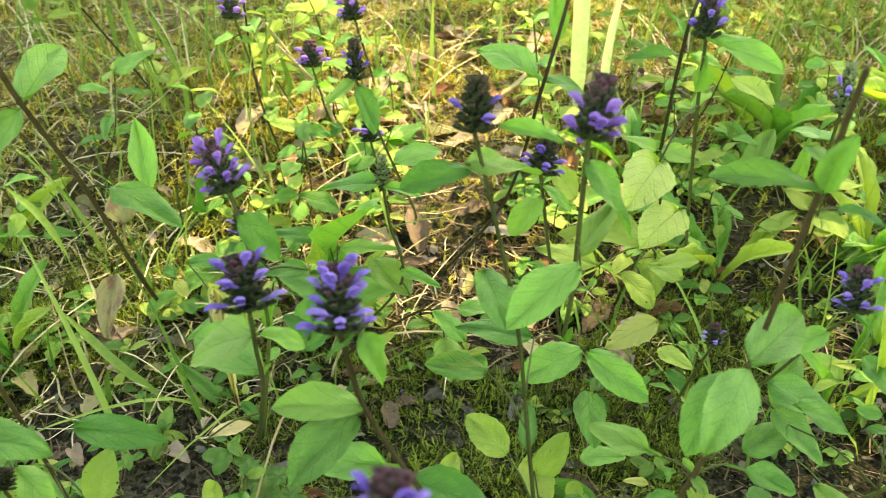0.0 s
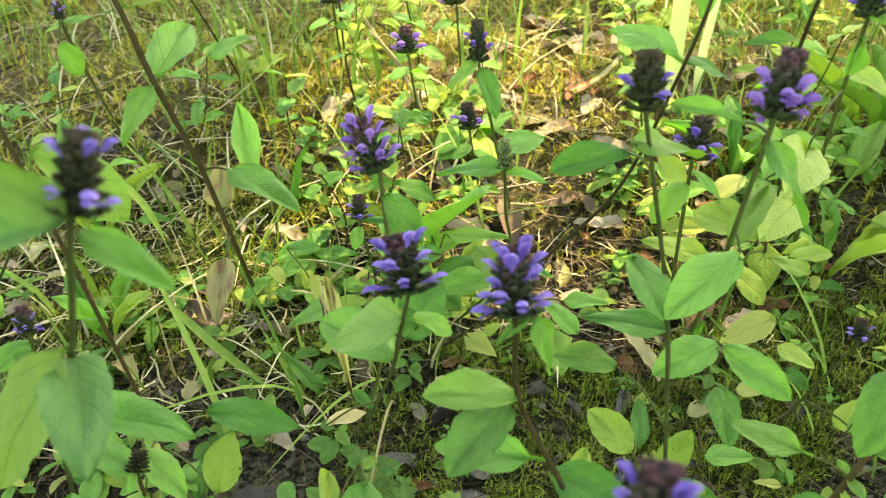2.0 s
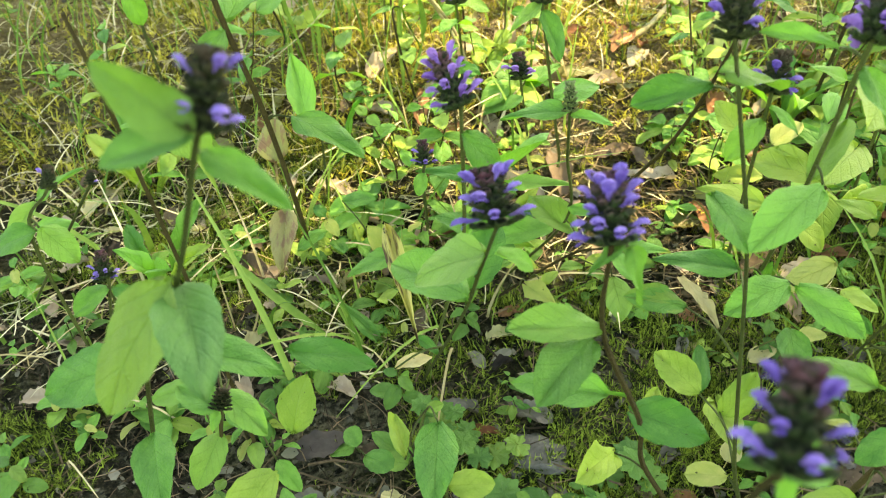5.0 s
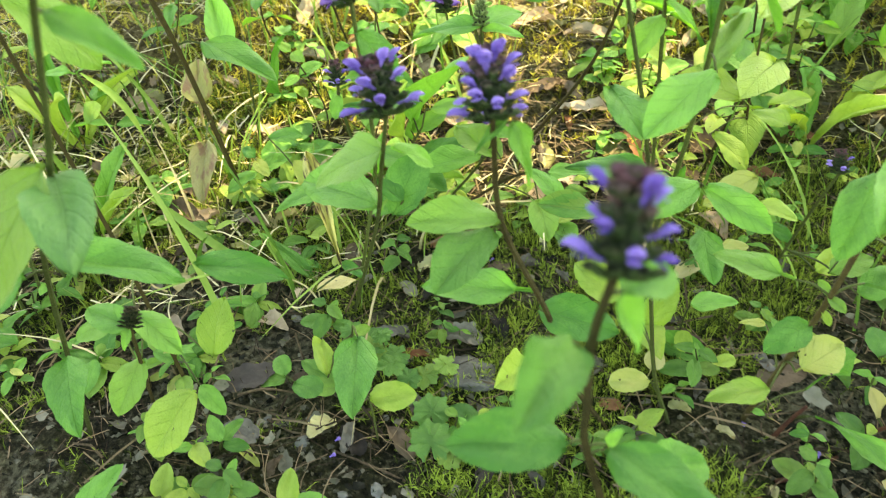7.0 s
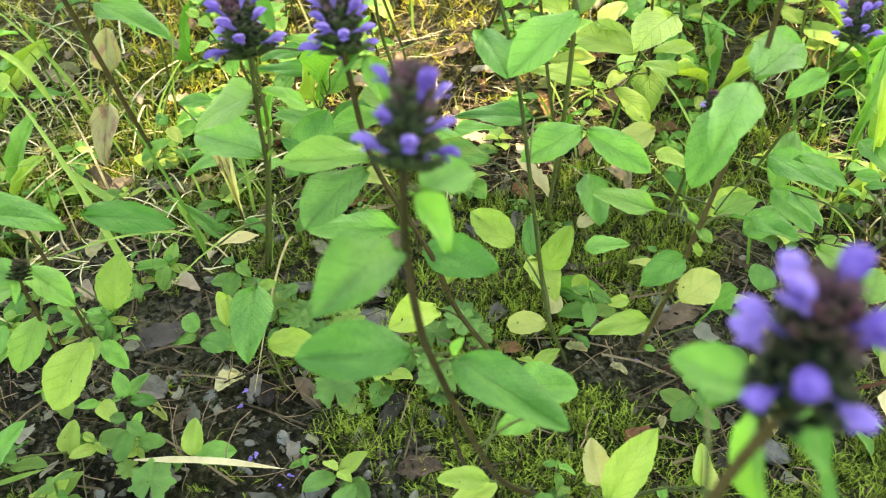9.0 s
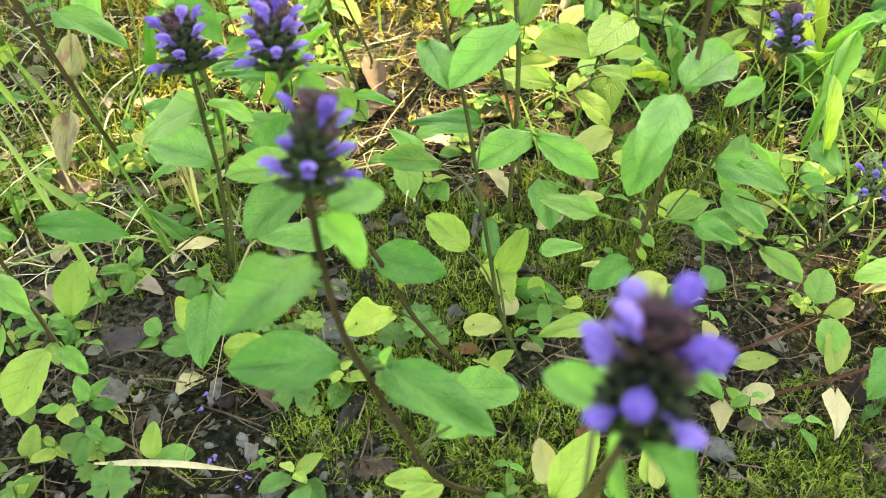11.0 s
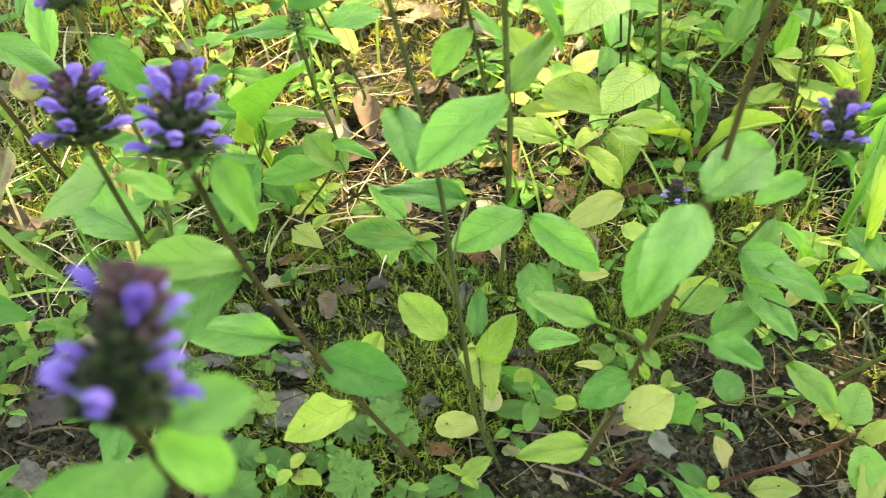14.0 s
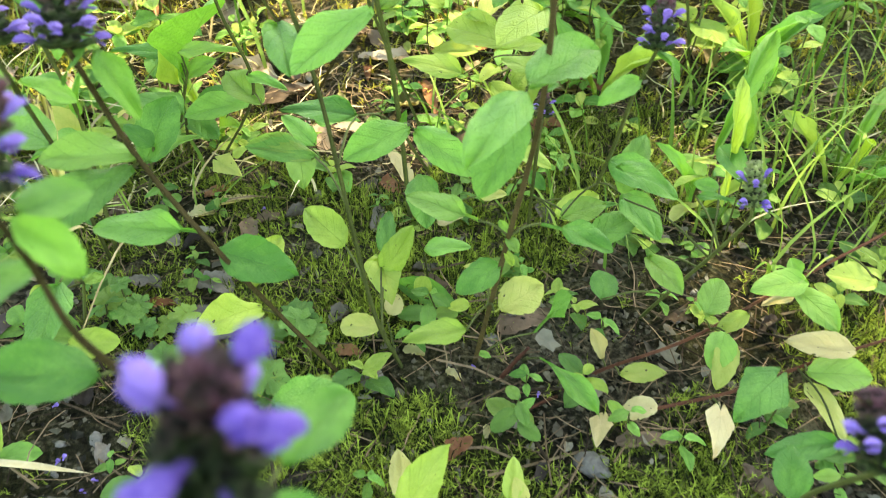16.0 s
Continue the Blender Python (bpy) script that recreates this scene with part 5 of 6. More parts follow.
add_leaf(p, (0.1889, 0.0917, 0.1585), (0.1894, 0.0905, 0.1684), 0.0040)

p = selfheal('flowering selfheal with a reddish head on an upright brown stem', [(0.0455, 0.0775, 0.0000), (0.0510, 0.0646, 0.0901), (0.0624, 0.0527, 0.1719), (0.0670, 0.0505, 0.2043), (0.0706, 0.0478, 0.2255)], brown=True, thick=0.0013)
flower_head(p, (0.0706, 0.0478, 0.2250), (0.0722, 0.0515, 0.2440), bloom=12, seed=18, kind="red", girth=1.05, low=0.1, high=0.95, size=0.36)
add_leaf(p, (0.0691, 0.0501, 0.2225), (0.0599, 0.0643, 0.2164), 0.0065)
add_leaf(p, (0.0690, 0.0501, 0.2141), (0.0713, 0.0567, 0.1941), 0.0148)
add_leaf(p, (0.0719, 0.0488, 0.2186), (0.0844, 0.0515, 0.1985), 0.0119)
add_leaf(p, (0.0708, 0.0706, 0.1947), (0.0802, 0.0887, 0.1896), 0.0089)

p = wild_plant('rosette of young selfheal leaves', [(-0.0804, 0.2680, 0.0000), (-0.0719, 0.2702, 0.0347)], category='plant')
add_leaf(p, (-0.0607, 0.2360, 0.0690), (-0.0584, 0.1980, 0.0629), 0.0181, kind="ovate", petiole=0.05)
add_leaf(p, (-0.0548, 0.2148, 0.0550), (-0.0352, 0.2191, 0.0520), 0.0126, LIME)
add_leaf(p, (-0.0749, 0.2296, 0.0503), (-0.0869, 0.2686, 0.0324), 0.0090, LIME)
add_leaf(p, (-0.0797, 0.2570, 0.0098), (-0.0979, 0.2563, 0.0119), 0.0101)
add_leaf(p, (-0.0778, 0.2608, 0.0078), (-0.1007, 0.2715, 0.0138), 0.0104)
add_leaf(p, (-0.0719, 0.2702, 0.0347), (-0.0635, 0.2749, 0.0346), 0.0058)

p = wild_plant('small yellowing seedling on bare soil', [(-0.0960, 0.1972, 0.0000), (-0.0921, 0.1922, 0.0122)], category='plant')
add_leaf(p, (-0.0920, 0.1898, 0.0123), (-0.0908, 0.2029, 0.0222), 0.0099, LIME)
add_leaf(p, (-0.0935, 0.1926, 0.0066), (-0.0743, 0.1959, 0.0065), 0.0108)
add_leaf(p, (-0.1069, 0.1922, -0.0047), (-0.0990, 0.1920, 0.0030), 0.0063)

p = wild_plant('small seedling with oval leaves', [(-0.1542, 0.1974, 0.0000), (-0.1485, 0.1932, 0.0125)], category='plant')
add_leaf(p, (-0.1517, 0.1961, 0.0061), (-0.1498, 0.2099, 0.0140), 0.0105, LIME)
add_leaf(p, (-0.1768, 0.1773, 0.0207), (-0.1598, 0.1962, 0.0325), 0.0118)
add_leaf(p, (-0.1698, 0.2069, 0.0871), (-0.1544, 0.1756, 0.0788), 0.0180)

p = wild_plant('low plant with a tall half-dead leaf', [(-0.0982, 0.3558, 0.0000), (-0.0916, 0.3377, 0.0192)], category='plant')
add_leaf(p, (-0.0759, 0.2878, 0.0611), (-0.0990, 0.3430, 0.0920), 0.0099, SPOTTED, kind="spoon", arch=0.02, label='yellow leaf with dark rotten blotches')
add_leaf(p, (-0.1059, 0.3412, 0.0020), (-0.1390, 0.3636, 0.0195), 0.0098, kind="lance")
add_leaf(p, (-0.0951, 0.3472, 0.0092), (-0.0960, 0.3530, 0.0132), 0.0043, YELLOW)

p = wild_plant('upright plant with spatulate leaves', [(-0.1706, 0.4832, 0.0052), (-0.1690, 0.4851, 0.0633)], category='plant')
add_leaf(p, (-0.1546, 0.4156, 0.1000), (-0.1711, 0.4536, 0.1333), 0.0165, kind="lance")
add_leaf(p, (-0.1483, 0.4742, 0.0517), (-0.1322, 0.4561, 0.1017), 0.0233)

p = wild_plant('clump of upright toothed lance-shaped leaves', [(0.2983, 0.4656, 0.0024), (0.2900, 0.4477, 0.0182)], category='plant')
add_leaf(p, (0.2974, 0.4477, 0.0182), (0.3036, 0.4477, 0.0681), 0.0141, kind="lance")
add_leaf(p, (0.2802, 0.3985, 0.0181), (0.2674, 0.3963, 0.0680), 0.0145, kind="lance")
add_leaf(p, (0.2441, 0.3119, 0.0598), (0.2412, 0.3427, 0.0596), 0.0124)

p = wild_plant('single arching lance-shaped leaf', [(0.1359, 0.2490, 0.0000), (0.1357, 0.2358, 0.0196)], category='plant')
add_leaf(p, (0.1425, 0.2414, 0.0120), (0.1631, 0.2027, 0.0220), 0.0105, kind="spoon", arch=0.12, petiole=0.2)

p = wild_plant('lance-shaped leaf lying on moss', [(0.1124, 0.2765, 0.0000), (0.1110, 0.2717, 0.0074)], category='plant')
add_leaf(p, (0.1109, 0.2713, 0.0079), (0.0703, 0.2931, 0.0118), 0.0112, kind="lance")
add_leaf(p, (0.0999, 0.2675, 0.0194), (0.1102, 0.2646, 0.0234), 0.0069, LIME, kind="round")
add_leaf(p, (0.0887, 0.2736, 0.0194), (0.0872, 0.2811, 0.0273), 0.0088, LIME, kind="round")

p = selfheal('leafy selfheal shoot without a flower', [(0.0908, 0.3952, 0.0000), (0.0836, 0.3412, 0.0574), (0.0790, 0.3023, 0.0990)])
add_leaf(p, (0.0838, 0.2857, 0.1109), (0.0559, 0.2725, 0.1041), 0.0158)
add_leaf(p, (0.0857, 0.2850, 0.1104), (0.1111, 0.2655, 0.1007), 0.0144)
add_leaf(p, (0.0792, 0.3043, 0.0969), (0.0818, 0.3054, 0.1068), 0.0041)
add_leaf(p, (0.0794, 0.3062, 0.0949), (0.0744, 0.3055, 0.1009), 0.0032)
add_leaf(p, (0.0622, 0.2840, 0.1182), (0.0277, 0.2955, 0.1134), 0.0121)

p = selfheal('low selfheal shoot with a yellow heart-shaped leaf', [(-0.0607, 0.3732, 0.0000), (-0.0044, 0.3985, 0.0286), (0.0168, 0.3713, 0.0587)], brown=True)
add_leaf(p, (-0.0255, 0.3598, 0.0389), (-0.0099, 0.3459, 0.0390), 0.0130, YELLOW, kind="heart", petiole=0.02)
add_leaf(p, (-0.0176, 0.3624, 0.0389), (-0.0086, 0.3685, 0.0428), 0.0070, LIME)
add_leaf(p, (0.0429, 0.2822, 0.0983), (0.0151, 0.2769, 0.1079), 0.0115)
add_leaf(p, (0.0201, 0.3588, 0.0488), (0.0250, 0.3344, 0.0390), 0.0161)
add_leaf(p, (0.0320, 0.3447, 0.0589), (0.0138, 0.3589, 0.0688), 0.0114)
add_leaf(p, (0.0265, 0.3834, 0.0486), (0.0521, 0.3832, 0.0486), 0.0128)
add_leaf(p, (0.0351, 0.3883, 0.0087), (0.0441, 0.3692, 0.0088), 0.0127)

p = wild_plant('sunlit lime-leaved plant with broad leaves', [(0.1577, 0.4523, 0.0211), (0.1487, 0.4381, 0.0581), (0.1382, 0.4131, 0.1345)], brown=True, category='plant')
add_leaf(p, (0.1254, 0.3441, 0.1147), (0.1472, 0.3487, 0.1146), 0.0090, LIME)
add_leaf(p, (0.1338, 0.4075, 0.0804), (0.1007, 0.4334, 0.0803), 0.0232, LIME)
add_leaf(p, (0.1506, 0.4445, 0.0483), (0.1506, 0.4244, 0.0285), 0.0227, LIME, kind="heart")
add_leaf(p, (0.1218, 0.4700, 0.0673), (0.1409, 0.4800, 0.0778), 0.0150, YELLOW)
add_leaf(p, (0.1221, 0.4700, 0.0432), (0.0914, 0.4750, 0.0408), 0.0120, YELLOW)
add_leaf(p, (0.1261, 0.4239, 0.0481), (0.1479, 0.4138, 0.0282), 0.0172, LIME)
add_leaf(p, (0.1421, 0.3792, 0.0484), (0.1110, 0.3649, 0.0386), 0.0160, YELLOW)
add_leaf(p, (0.1108, 0.4170, 0.0582), (0.0733, 0.4337, 0.0581), 0.0165, LIME)
add_leaf(p, (0.0986, 0.4576, 0.0792), (0.0821, 0.4662, 0.0991), 0.0164, LIME)

p = selfheal('leaning selfheal stem with a side leaf', [(0.0103, 0.4702, 0.0031), (0.0509, 0.4119, 0.1038), (0.0635, 0.3482, 0.2087), (0.0715, 0.3468, 0.2493)], brown=True, thick=0.0014)
add_leaf(p, (0.0635, 0.3482, 0.2087), (0.0344, 0.3803, 0.2093), 0.0139, petiole=0.15)
add_leaf(p, (0.0679, 0.3491, 0.2267), (0.0654, 0.3510, 0.2467), 0.0081)
add_leaf(p, (0.0635, 0.3482, 0.2087), (0.0836, 0.3581, 0.1982), 0.0112)

p = selfheal('low selfheal with a small brownish head', [(-0.2685, 0.3331, 0.0000), (-0.1904, 0.2444, 0.1348)])
flower_head(p, (-0.1904, 0.2444, 0.1348), (-0.1945, 0.2508, 0.1440), bloom=3, seed=21, kind="red", girth=0.9, low=-0.1, high=0.3)
add_leaf(p, (-0.1982, 0.2533, 0.1213), (-0.2131, 0.2457, 0.1115), 0.0097)
add_leaf(p, (-0.1485, 0.1865, 0.1823), (-0.1393, 0.1865, 0.1785), 0.0050)

p = selfheal('low selfheal with a tiny violet head', [(-0.2482, 0.3306, 0.0201), (-0.2149, 0.2730, 0.1062)])
flower_head(p, (-0.2149, 0.2730, 0.1062), (-0.2168, 0.2800, 0.1159), bloom=6, seed=22, kind="red", girth=1.0, low=-0.1, high=0.8)
add_leaf(p, (-0.2199, 0.2816, 0.0933), (-0.2307, 0.2791, 0.0882), 0.0063)

p = selfheal('selfheal with a brown bud and one violet flower', [(-0.3337, 0.3556, 0.0000), (-0.2157, 0.2905, 0.1471)])
flower_head(p, (-0.2156, 0.2905, 0.1470), (-0.2155, 0.2946, 0.1525), bloom=1, seed=23, kind="dark", girth=1.2, low=0, high=0.5)
add_leaf(p, (-0.2575, 0.3069, 0.1251), (-0.2374, 0.3221, 0.1347), 0.0108)
add_leaf(p, (-0.2575, 0.3069, 0.1251), (-0.2655, 0.2886, 0.1153), 0.0089)
add_leaf(p, (-0.2720, 0.3158, 0.1015), (-0.2494, 0.3195, 0.1013), 0.0103)

p = selfheal('selfheal with a dark head and drooping leaf', [(-0.3304, 0.5960, 0.0284), (-0.2400, 0.4167, 0.1761), (-0.2173, 0.3734, 0.2121)])
flower_head(p, (-0.2173, 0.3734, 0.2121), (-0.2193, 0.3783, 0.2190), bloom=7, seed=24, kind="dark", girth=0.9)
add_leaf(p, (-0.2155, 0.3667, 0.2043), (-0.2150, 0.3726, 0.1841), 0.0105)
add_leaf(p, (-0.2206, 0.3799, 0.2068), (-0.2317, 0.3810, 0.2019), 0.0064)
add_leaf(p, (-0.2206, 0.3799, 0.2068), (-0.2102, 0.3902, 0.2068), 0.0059)

p = selfheal('distant selfheal with a pale lilac head', [(-0.1571, 0.6765, 0.0445), (-0.1275, 0.5391, 0.1639)])
flower_head(p, (-0.1282, 0.5370, 0.1640), (-0.1302, 0.5472, 0.1779), bloom=8, seed=30, kind="red", girth=1.2, low=-0.1, high=0.7, petal=FLORET_LILAC, size=0.42)
add_leaf(p, (-0.1373, 0.5632, 0.1422), (-0.1488, 0.5524, 0.1386), 0.0081)
add_leaf(p, (-0.1395, 0.5697, 0.1368), (-0.1266, 0.5727, 0.1325), 0.0070)

p = selfheal('distant selfheal with a pale lilac head', [(-0.0537, 0.6786, 0.0448), (-0.0456, 0.5281, 0.1685)])
flower_head(p, (-0.0464, 0.5257, 0.1686), (-0.0484, 0.5355, 0.1822), bloom=8, seed=31, kind="red", girth=1.2, low=-0.1, high=0.7, petal=FLORET_LILAC, size=0.42)
add_leaf(p, (-0.0509, 0.5556, 0.1455), (-0.0633, 0.5459, 0.1419), 0.0081)
add_leaf(p, (-0.0520, 0.5631, 0.1397), (-0.0388, 0.5671, 0.1353), 0.0073)

p = selfheal('distant selfheal with a pale lilac head', [(-0.0831, 0.6122, 0.0407), (-0.0811, 0.5501, 0.1252)])
flower_head(p, (-0.0811, 0.5501, 0.1252), (-0.0833, 0.5612, 0.1405), bloom=7, seed=32, kind="red", girth=1.2, low=-0.1, high=0.7, petal=FLORET_LILAC, size=0.42)
add_leaf(p, (-0.0816, 0.5624, 0.1084), (-0.0939, 0.5496, 0.1039), 0.0096)
add_leaf(p, (-0.0818, 0.5687, 0.1000), (-0.0675, 0.5741, 0.0954), 0.0076)

p = selfheal('distant selfheal with a pale lilac head', [(-0.0280, 0.5287, 0.0187), (-0.0351, 0.4969, 0.0960)])
flower_head(p, (-0.0351, 0.4969, 0.0960), (-0.0372, 0.5075, 0.1105), bloom=5, seed=33, kind="red", girth=1.2, low=-0.1, high=0.7, petal=FLORET_LILAC, size=0.42)
add_leaf(p, (-0.0336, 0.5033, 0.0805), (-0.0459, 0.4928, 0.0755), 0.0088)
add_leaf(p, (-0.0330, 0.5064, 0.0729), (-0.0189, 0.5101, 0.0678), 0.0073)

p = selfheal('tall selfheal with a violet head on a pale stem', [(0.1836, 0.4817, 0.0046), (0.1394, 0.3740, 0.1734), (0.1246, 0.3345, 0.2347)])
flower_head(p, (0.1246, 0.3345, 0.2347), (0.1265, 0.3453, 0.2496), bloom=9, seed=36, kind="red", girth=0.9)
add_leaf(p, (0.1268, 0.3404, 0.2256), (0.1287, 0.3485, 0.2048), 0.0082)
add_leaf(p, (0.1246, 0.3345, 0.2347), (0.1550, 0.3252, 0.2243), 0.0116)
add_leaf(p, (0.1559, 0.4295, 0.0925), (0.1269, 0.3898, 0.0915), 0.0260, LIME)
add_leaf(p, (0.1130, 0.3260, 0.1830), (0.0915, 0.2796, 0.1880), 0.0210, LIME)
add_leaf(p, (0.1615, 0.4278, 0.0890), (0.1469, 0.4166, 0.0890), 0.0092)
add_leaf(p, (0.1526, 0.4063, 0.1228), (0.1573, 0.4084, 0.1269), 0.0028, LIME)
add_leaf(p, (0.1442, 0.3584, 0.0942), (0.1281, 0.3722, 0.0941), 0.0128, LIME)
add_leaf(p, (0.1747, 0.4601, 0.0383), (0.1902, 0.4657, 0.0383), 0.0074)

p = selfheal('selfheal with scattered violet flowers in the sun', [(0.2739, 0.5100, 0.0102), (0.2261, 0.4177, 0.1318), (0.2076, 0.3797, 0.1812)])
flower_head(p, (0.2076, 0.3798, 0.1810), (0.2128, 0.3949, 0.2019), bloom=5, seed=37, kind="green", girth=0.55)
add_leaf(p, (0.2178, 0.4007, 0.1541), (0.2093, 0.4330, 0.1441), 0.0175)
add_leaf(p, (0.2095, 0.3835, 0.1762), (0.2051, 0.3907, 0.1663), 0.0052)

p = wild_plant('dark reddish-brown upright stem with a fork', [(0.1711, 0.5574, 0.0520), (0.1532, 0.4754, 0.1776), (0.1589, 0.4781, 0.2071)], brown=True, thick=0.0014, category='plant')
add_leaf(p, (0.1542, 0.4835, 0.1654), (0.1214, 0.4764, 0.1663), 0.0084)
add_leaf(p, (0.1542, 0.4786, 0.1774), (0.1367, 0.4764, 0.1978), 0.0108)

p = wild_plant('broad sunlit leaves on a low plant', [(0.2658, 0.6013, 0.0328), (0.2543, 0.5762, 0.0523)], category='plant')
add_leaf(p, (0.2382, 0.5383, 0.1067), (0.2149, 0.5691, 0.1140), 0.0160, LIME)
add_leaf(p, (0.2269, 0.5331, 0.0460), (0.2514, 0.5602, 0.0792), 0.0180)
add_leaf(p, (0.2287, 0.5472, 0.0503), (0.2027, 0.5484, 0.0709), 0.0135)
add_leaf(p, (0.2643, 0.5359, 0.0454), (0.2667, 0.5348, 0.0861), 0.0132)
add_leaf(p, (0.2405, 0.5592, 0.0528), (0.2225, 0.5666, 0.0804), 0.0137)

p = wild_plant('low shoot with pale holed leaves', [(0.0964, 0.3432, 0.0000), (0.0957, 0.3435, 0.0109)], category='plant')
add_leaf(p, (0.0797, 0.3485, 0.0031), (0.0586, 0.3517, 0.0051), 0.0097, CREAM)
add_leaf(p, (0.0946, 0.3374, 0.0109), (0.1115, 0.3463, 0.0128), 0.0096, CREAM)
add_leaf(p, (0.0880, 0.2845, 0.0870), (0.0904, 0.2600, 0.0765), 0.0148)
add_leaf(p, (0.1174, 0.3405, 0.0288), (0.1328, 0.3419, 0.0288), 0.0093, YELLOW)
add_leaf(p, (0.0885, 0.2800, 0.0455), (0.1112, 0.2820, 0.0454), 0.0115)
add_leaf(p, (0.1375, 0.3550, 0.0486), (0.1563, 0.3463, 0.0427), 0.0109, LIME)
add_leaf(p, (0.1428, 0.3492, 0.0387), (0.1527, 0.3378, 0.0347), 0.0078)

p = wild_plant('low plant with a tall pale green leaf', [(0.0860, 0.1677, 0.0000), (0.0836, 0.1586, 0.0195)], category='plant')
add_leaf(p, (0.0815, 0.1525, 0.0296), (0.0993, 0.1638, 0.0593), 0.0154, LIME)
add_leaf(p, (0.0828, 0.1700, 0.0115), (0.0789, 0.1803, 0.0314), 0.0114, CREAM)
add_leaf(p, (0.1240, 0.1689, 0.0113), (0.1254, 0.1819, 0.0232), 0.0089, LIME)
add_leaf(p, (0.0764, 0.1727, 0.0095), (0.0849, 0.1761, 0.0124), 0.0048, LIME)
add_leaf(p, (0.1292, 0.1680, 0.0093), (0.1256, 0.1750, 0.0192), 0.0076, YELLOW)

p = wild_plant('young plant with rounded upright leaves', [(-0.0773, 0.3787, 0.0000), (-0.0519, 0.3445, 0.0590)], category='plant')
add_leaf(p, (-0.0582, 0.3442, 0.0491), (-0.0405, 0.3617, 0.0788), 0.0242, kind="ovate")
add_leaf(p, (-0.0519, 0.3445, 0.0590), (-0.0665, 0.3507, 0.0690), 0.0113)
add_leaf(p, (-0.0545, 0.3569, 0.0490), (-0.0346, 0.3655, 0.0509), 0.0099)

p = wild_plant('upright plant with pale spoon-shaped leaves', [(-0.0735, 0.4429, 0.0004), (-0.0453, 0.4027, 0.0686)], category='plant')
add_leaf(p, (-0.0562, 0.4235, 0.0485), (-0.0197, 0.3852, 0.1185), 0.0369, kind="spoon")
add_leaf(p, (-0.0535, 0.4146, 0.0585), (-0.0318, 0.4164, 0.0684), 0.0120)
add_leaf(p, (-0.0370, 0.3729, 0.0976), (-0.0036, 0.3743, 0.0975), 0.0101)
add_leaf(p, (-0.0597, 0.4236, 0.0485), (-0.0522, 0.4019, 0.0985), 0.0198, LIME)
add_leaf(p, (-0.0546, 0.4219, 0.0684), (-0.0960, 0.4276, 0.0685), 0.0117)

p = wild_plant('low pale-leaved plant among the stems', [(-0.1265, 0.4043, 0.0000), (-0.1002, 0.3706, 0.0490)], category='plant')
add_leaf(p, (-0.1071, 0.3823, 0.0389), (-0.1188, 0.3838, 0.0589), 0.0140, YELLOW)
add_leaf(p, (-0.1046, 0.3794, 0.0389), (-0.0876, 0.3878, 0.0388), 0.0104, LIME)
add_leaf(p, (-0.1002, 0.3706, 0.0490), (-0.1283, 0.3608, 0.0391), 0.0157)
add_leaf(p, (-0.1388, 0.4080, 0.0587), (-0.1185, 0.4108, 0.0587), 0.0103)

p = wild_plant('spreading plant with heart-shaped leaves', [(-0.0606, 0.4135, 0.0000), (-0.0487, 0.3927, 0.0487)], category='plant')
add_leaf(p, (-0.0481, 0.3901, 0.0487), (-0.0828, 0.4094, 0.0486), 0.0199)
add_leaf(p, (-0.0520, 0.4065, 0.0386), (-0.0326, 0.3913, 0.0307), 0.0157)
add_leaf(p, (-0.0531, 0.3906, 0.0387), (-0.0733, 0.3705, 0.0290), 0.0182)
add_leaf(p, (-0.0503, 0.4144, 0.0372), (-0.0132, 0.4227, 0.0475), 0.0178)

p = wild_plant('scatter of small rounded leaves on one runner', [(-0.1068, 0.2685, 0.0000), (-0.1048, 0.2615, 0.0118)], category='plant')
add_leaf(p, (-0.1064, 0.2616, 0.0138), (-0.1111, 0.2711, 0.0178), 0.0096, kind="round")
add_leaf(p, (-0.1014, 0.2573, 0.0139), (-0.0858, 0.2498, 0.0159), 0.0122, kind="round")
add_leaf(p, (-0.1103, 0.2705, 0.0020), (-0.1217, 0.2635, 0.0030), 0.0080)

p = wild_plant('small plant with paired green leaves on soil', [(-0.1470, 0.2267, 0.0000), (-0.1408, 0.2205, 0.0142)], category='plant')
add_leaf(p, (-0.1411, 0.2188, 0.0142), (-0.1499, 0.2151, 0.0163), 0.0049)
add_leaf(p, (-0.1451, 0.2256, 0.0044), (-0.1334, 0.2290, 0.0064), 0.0062)
add_leaf(p, (-0.1417, 0.2214, 0.0122), (-0.1316, 0.2088, 0.0123), 0.0089, LIME)

p = wild_plant('young shoot with oval leaves beside dead leaf', [(-0.1330, 0.2264, 0.0000), (-0.1260, 0.2188, 0.0202)], category='plant')
add_leaf(p, (-0.1258, 0.2181, 0.0202), (-0.1162, 0.2255, 0.0261), 0.0068)
add_leaf(p, (-0.1255, 0.2171, 0.0202), (-0.1327, 0.2275, 0.0261), 0.0077)
add_leaf(p, (-0.1272, 0.2203, 0.0142), (-0.1142, 0.2185, 0.0142), 0.0066)
curled_leaf("dead_leaf", 'reddish dried leaf lying on moss', (0.0604, 0.3831), (0.0733, 0.3722), 0.0109, RUSSET, 0.6, 1, 0.003)
curled_leaf("dead_leaf", 'red-brown curled leaf on the soil', (-0.0516, 0.2822), (-0.0368, 0.2809), 0.0070, RUSSET, 0.7, 2, 0.003)
curled_leaf("dead_leaf", 'russet leaf half buried in moss', (0.0460, 0.2506), (0.0582, 0.2506), 0.0071, RUSSET, 0.4, 3, 0.003)
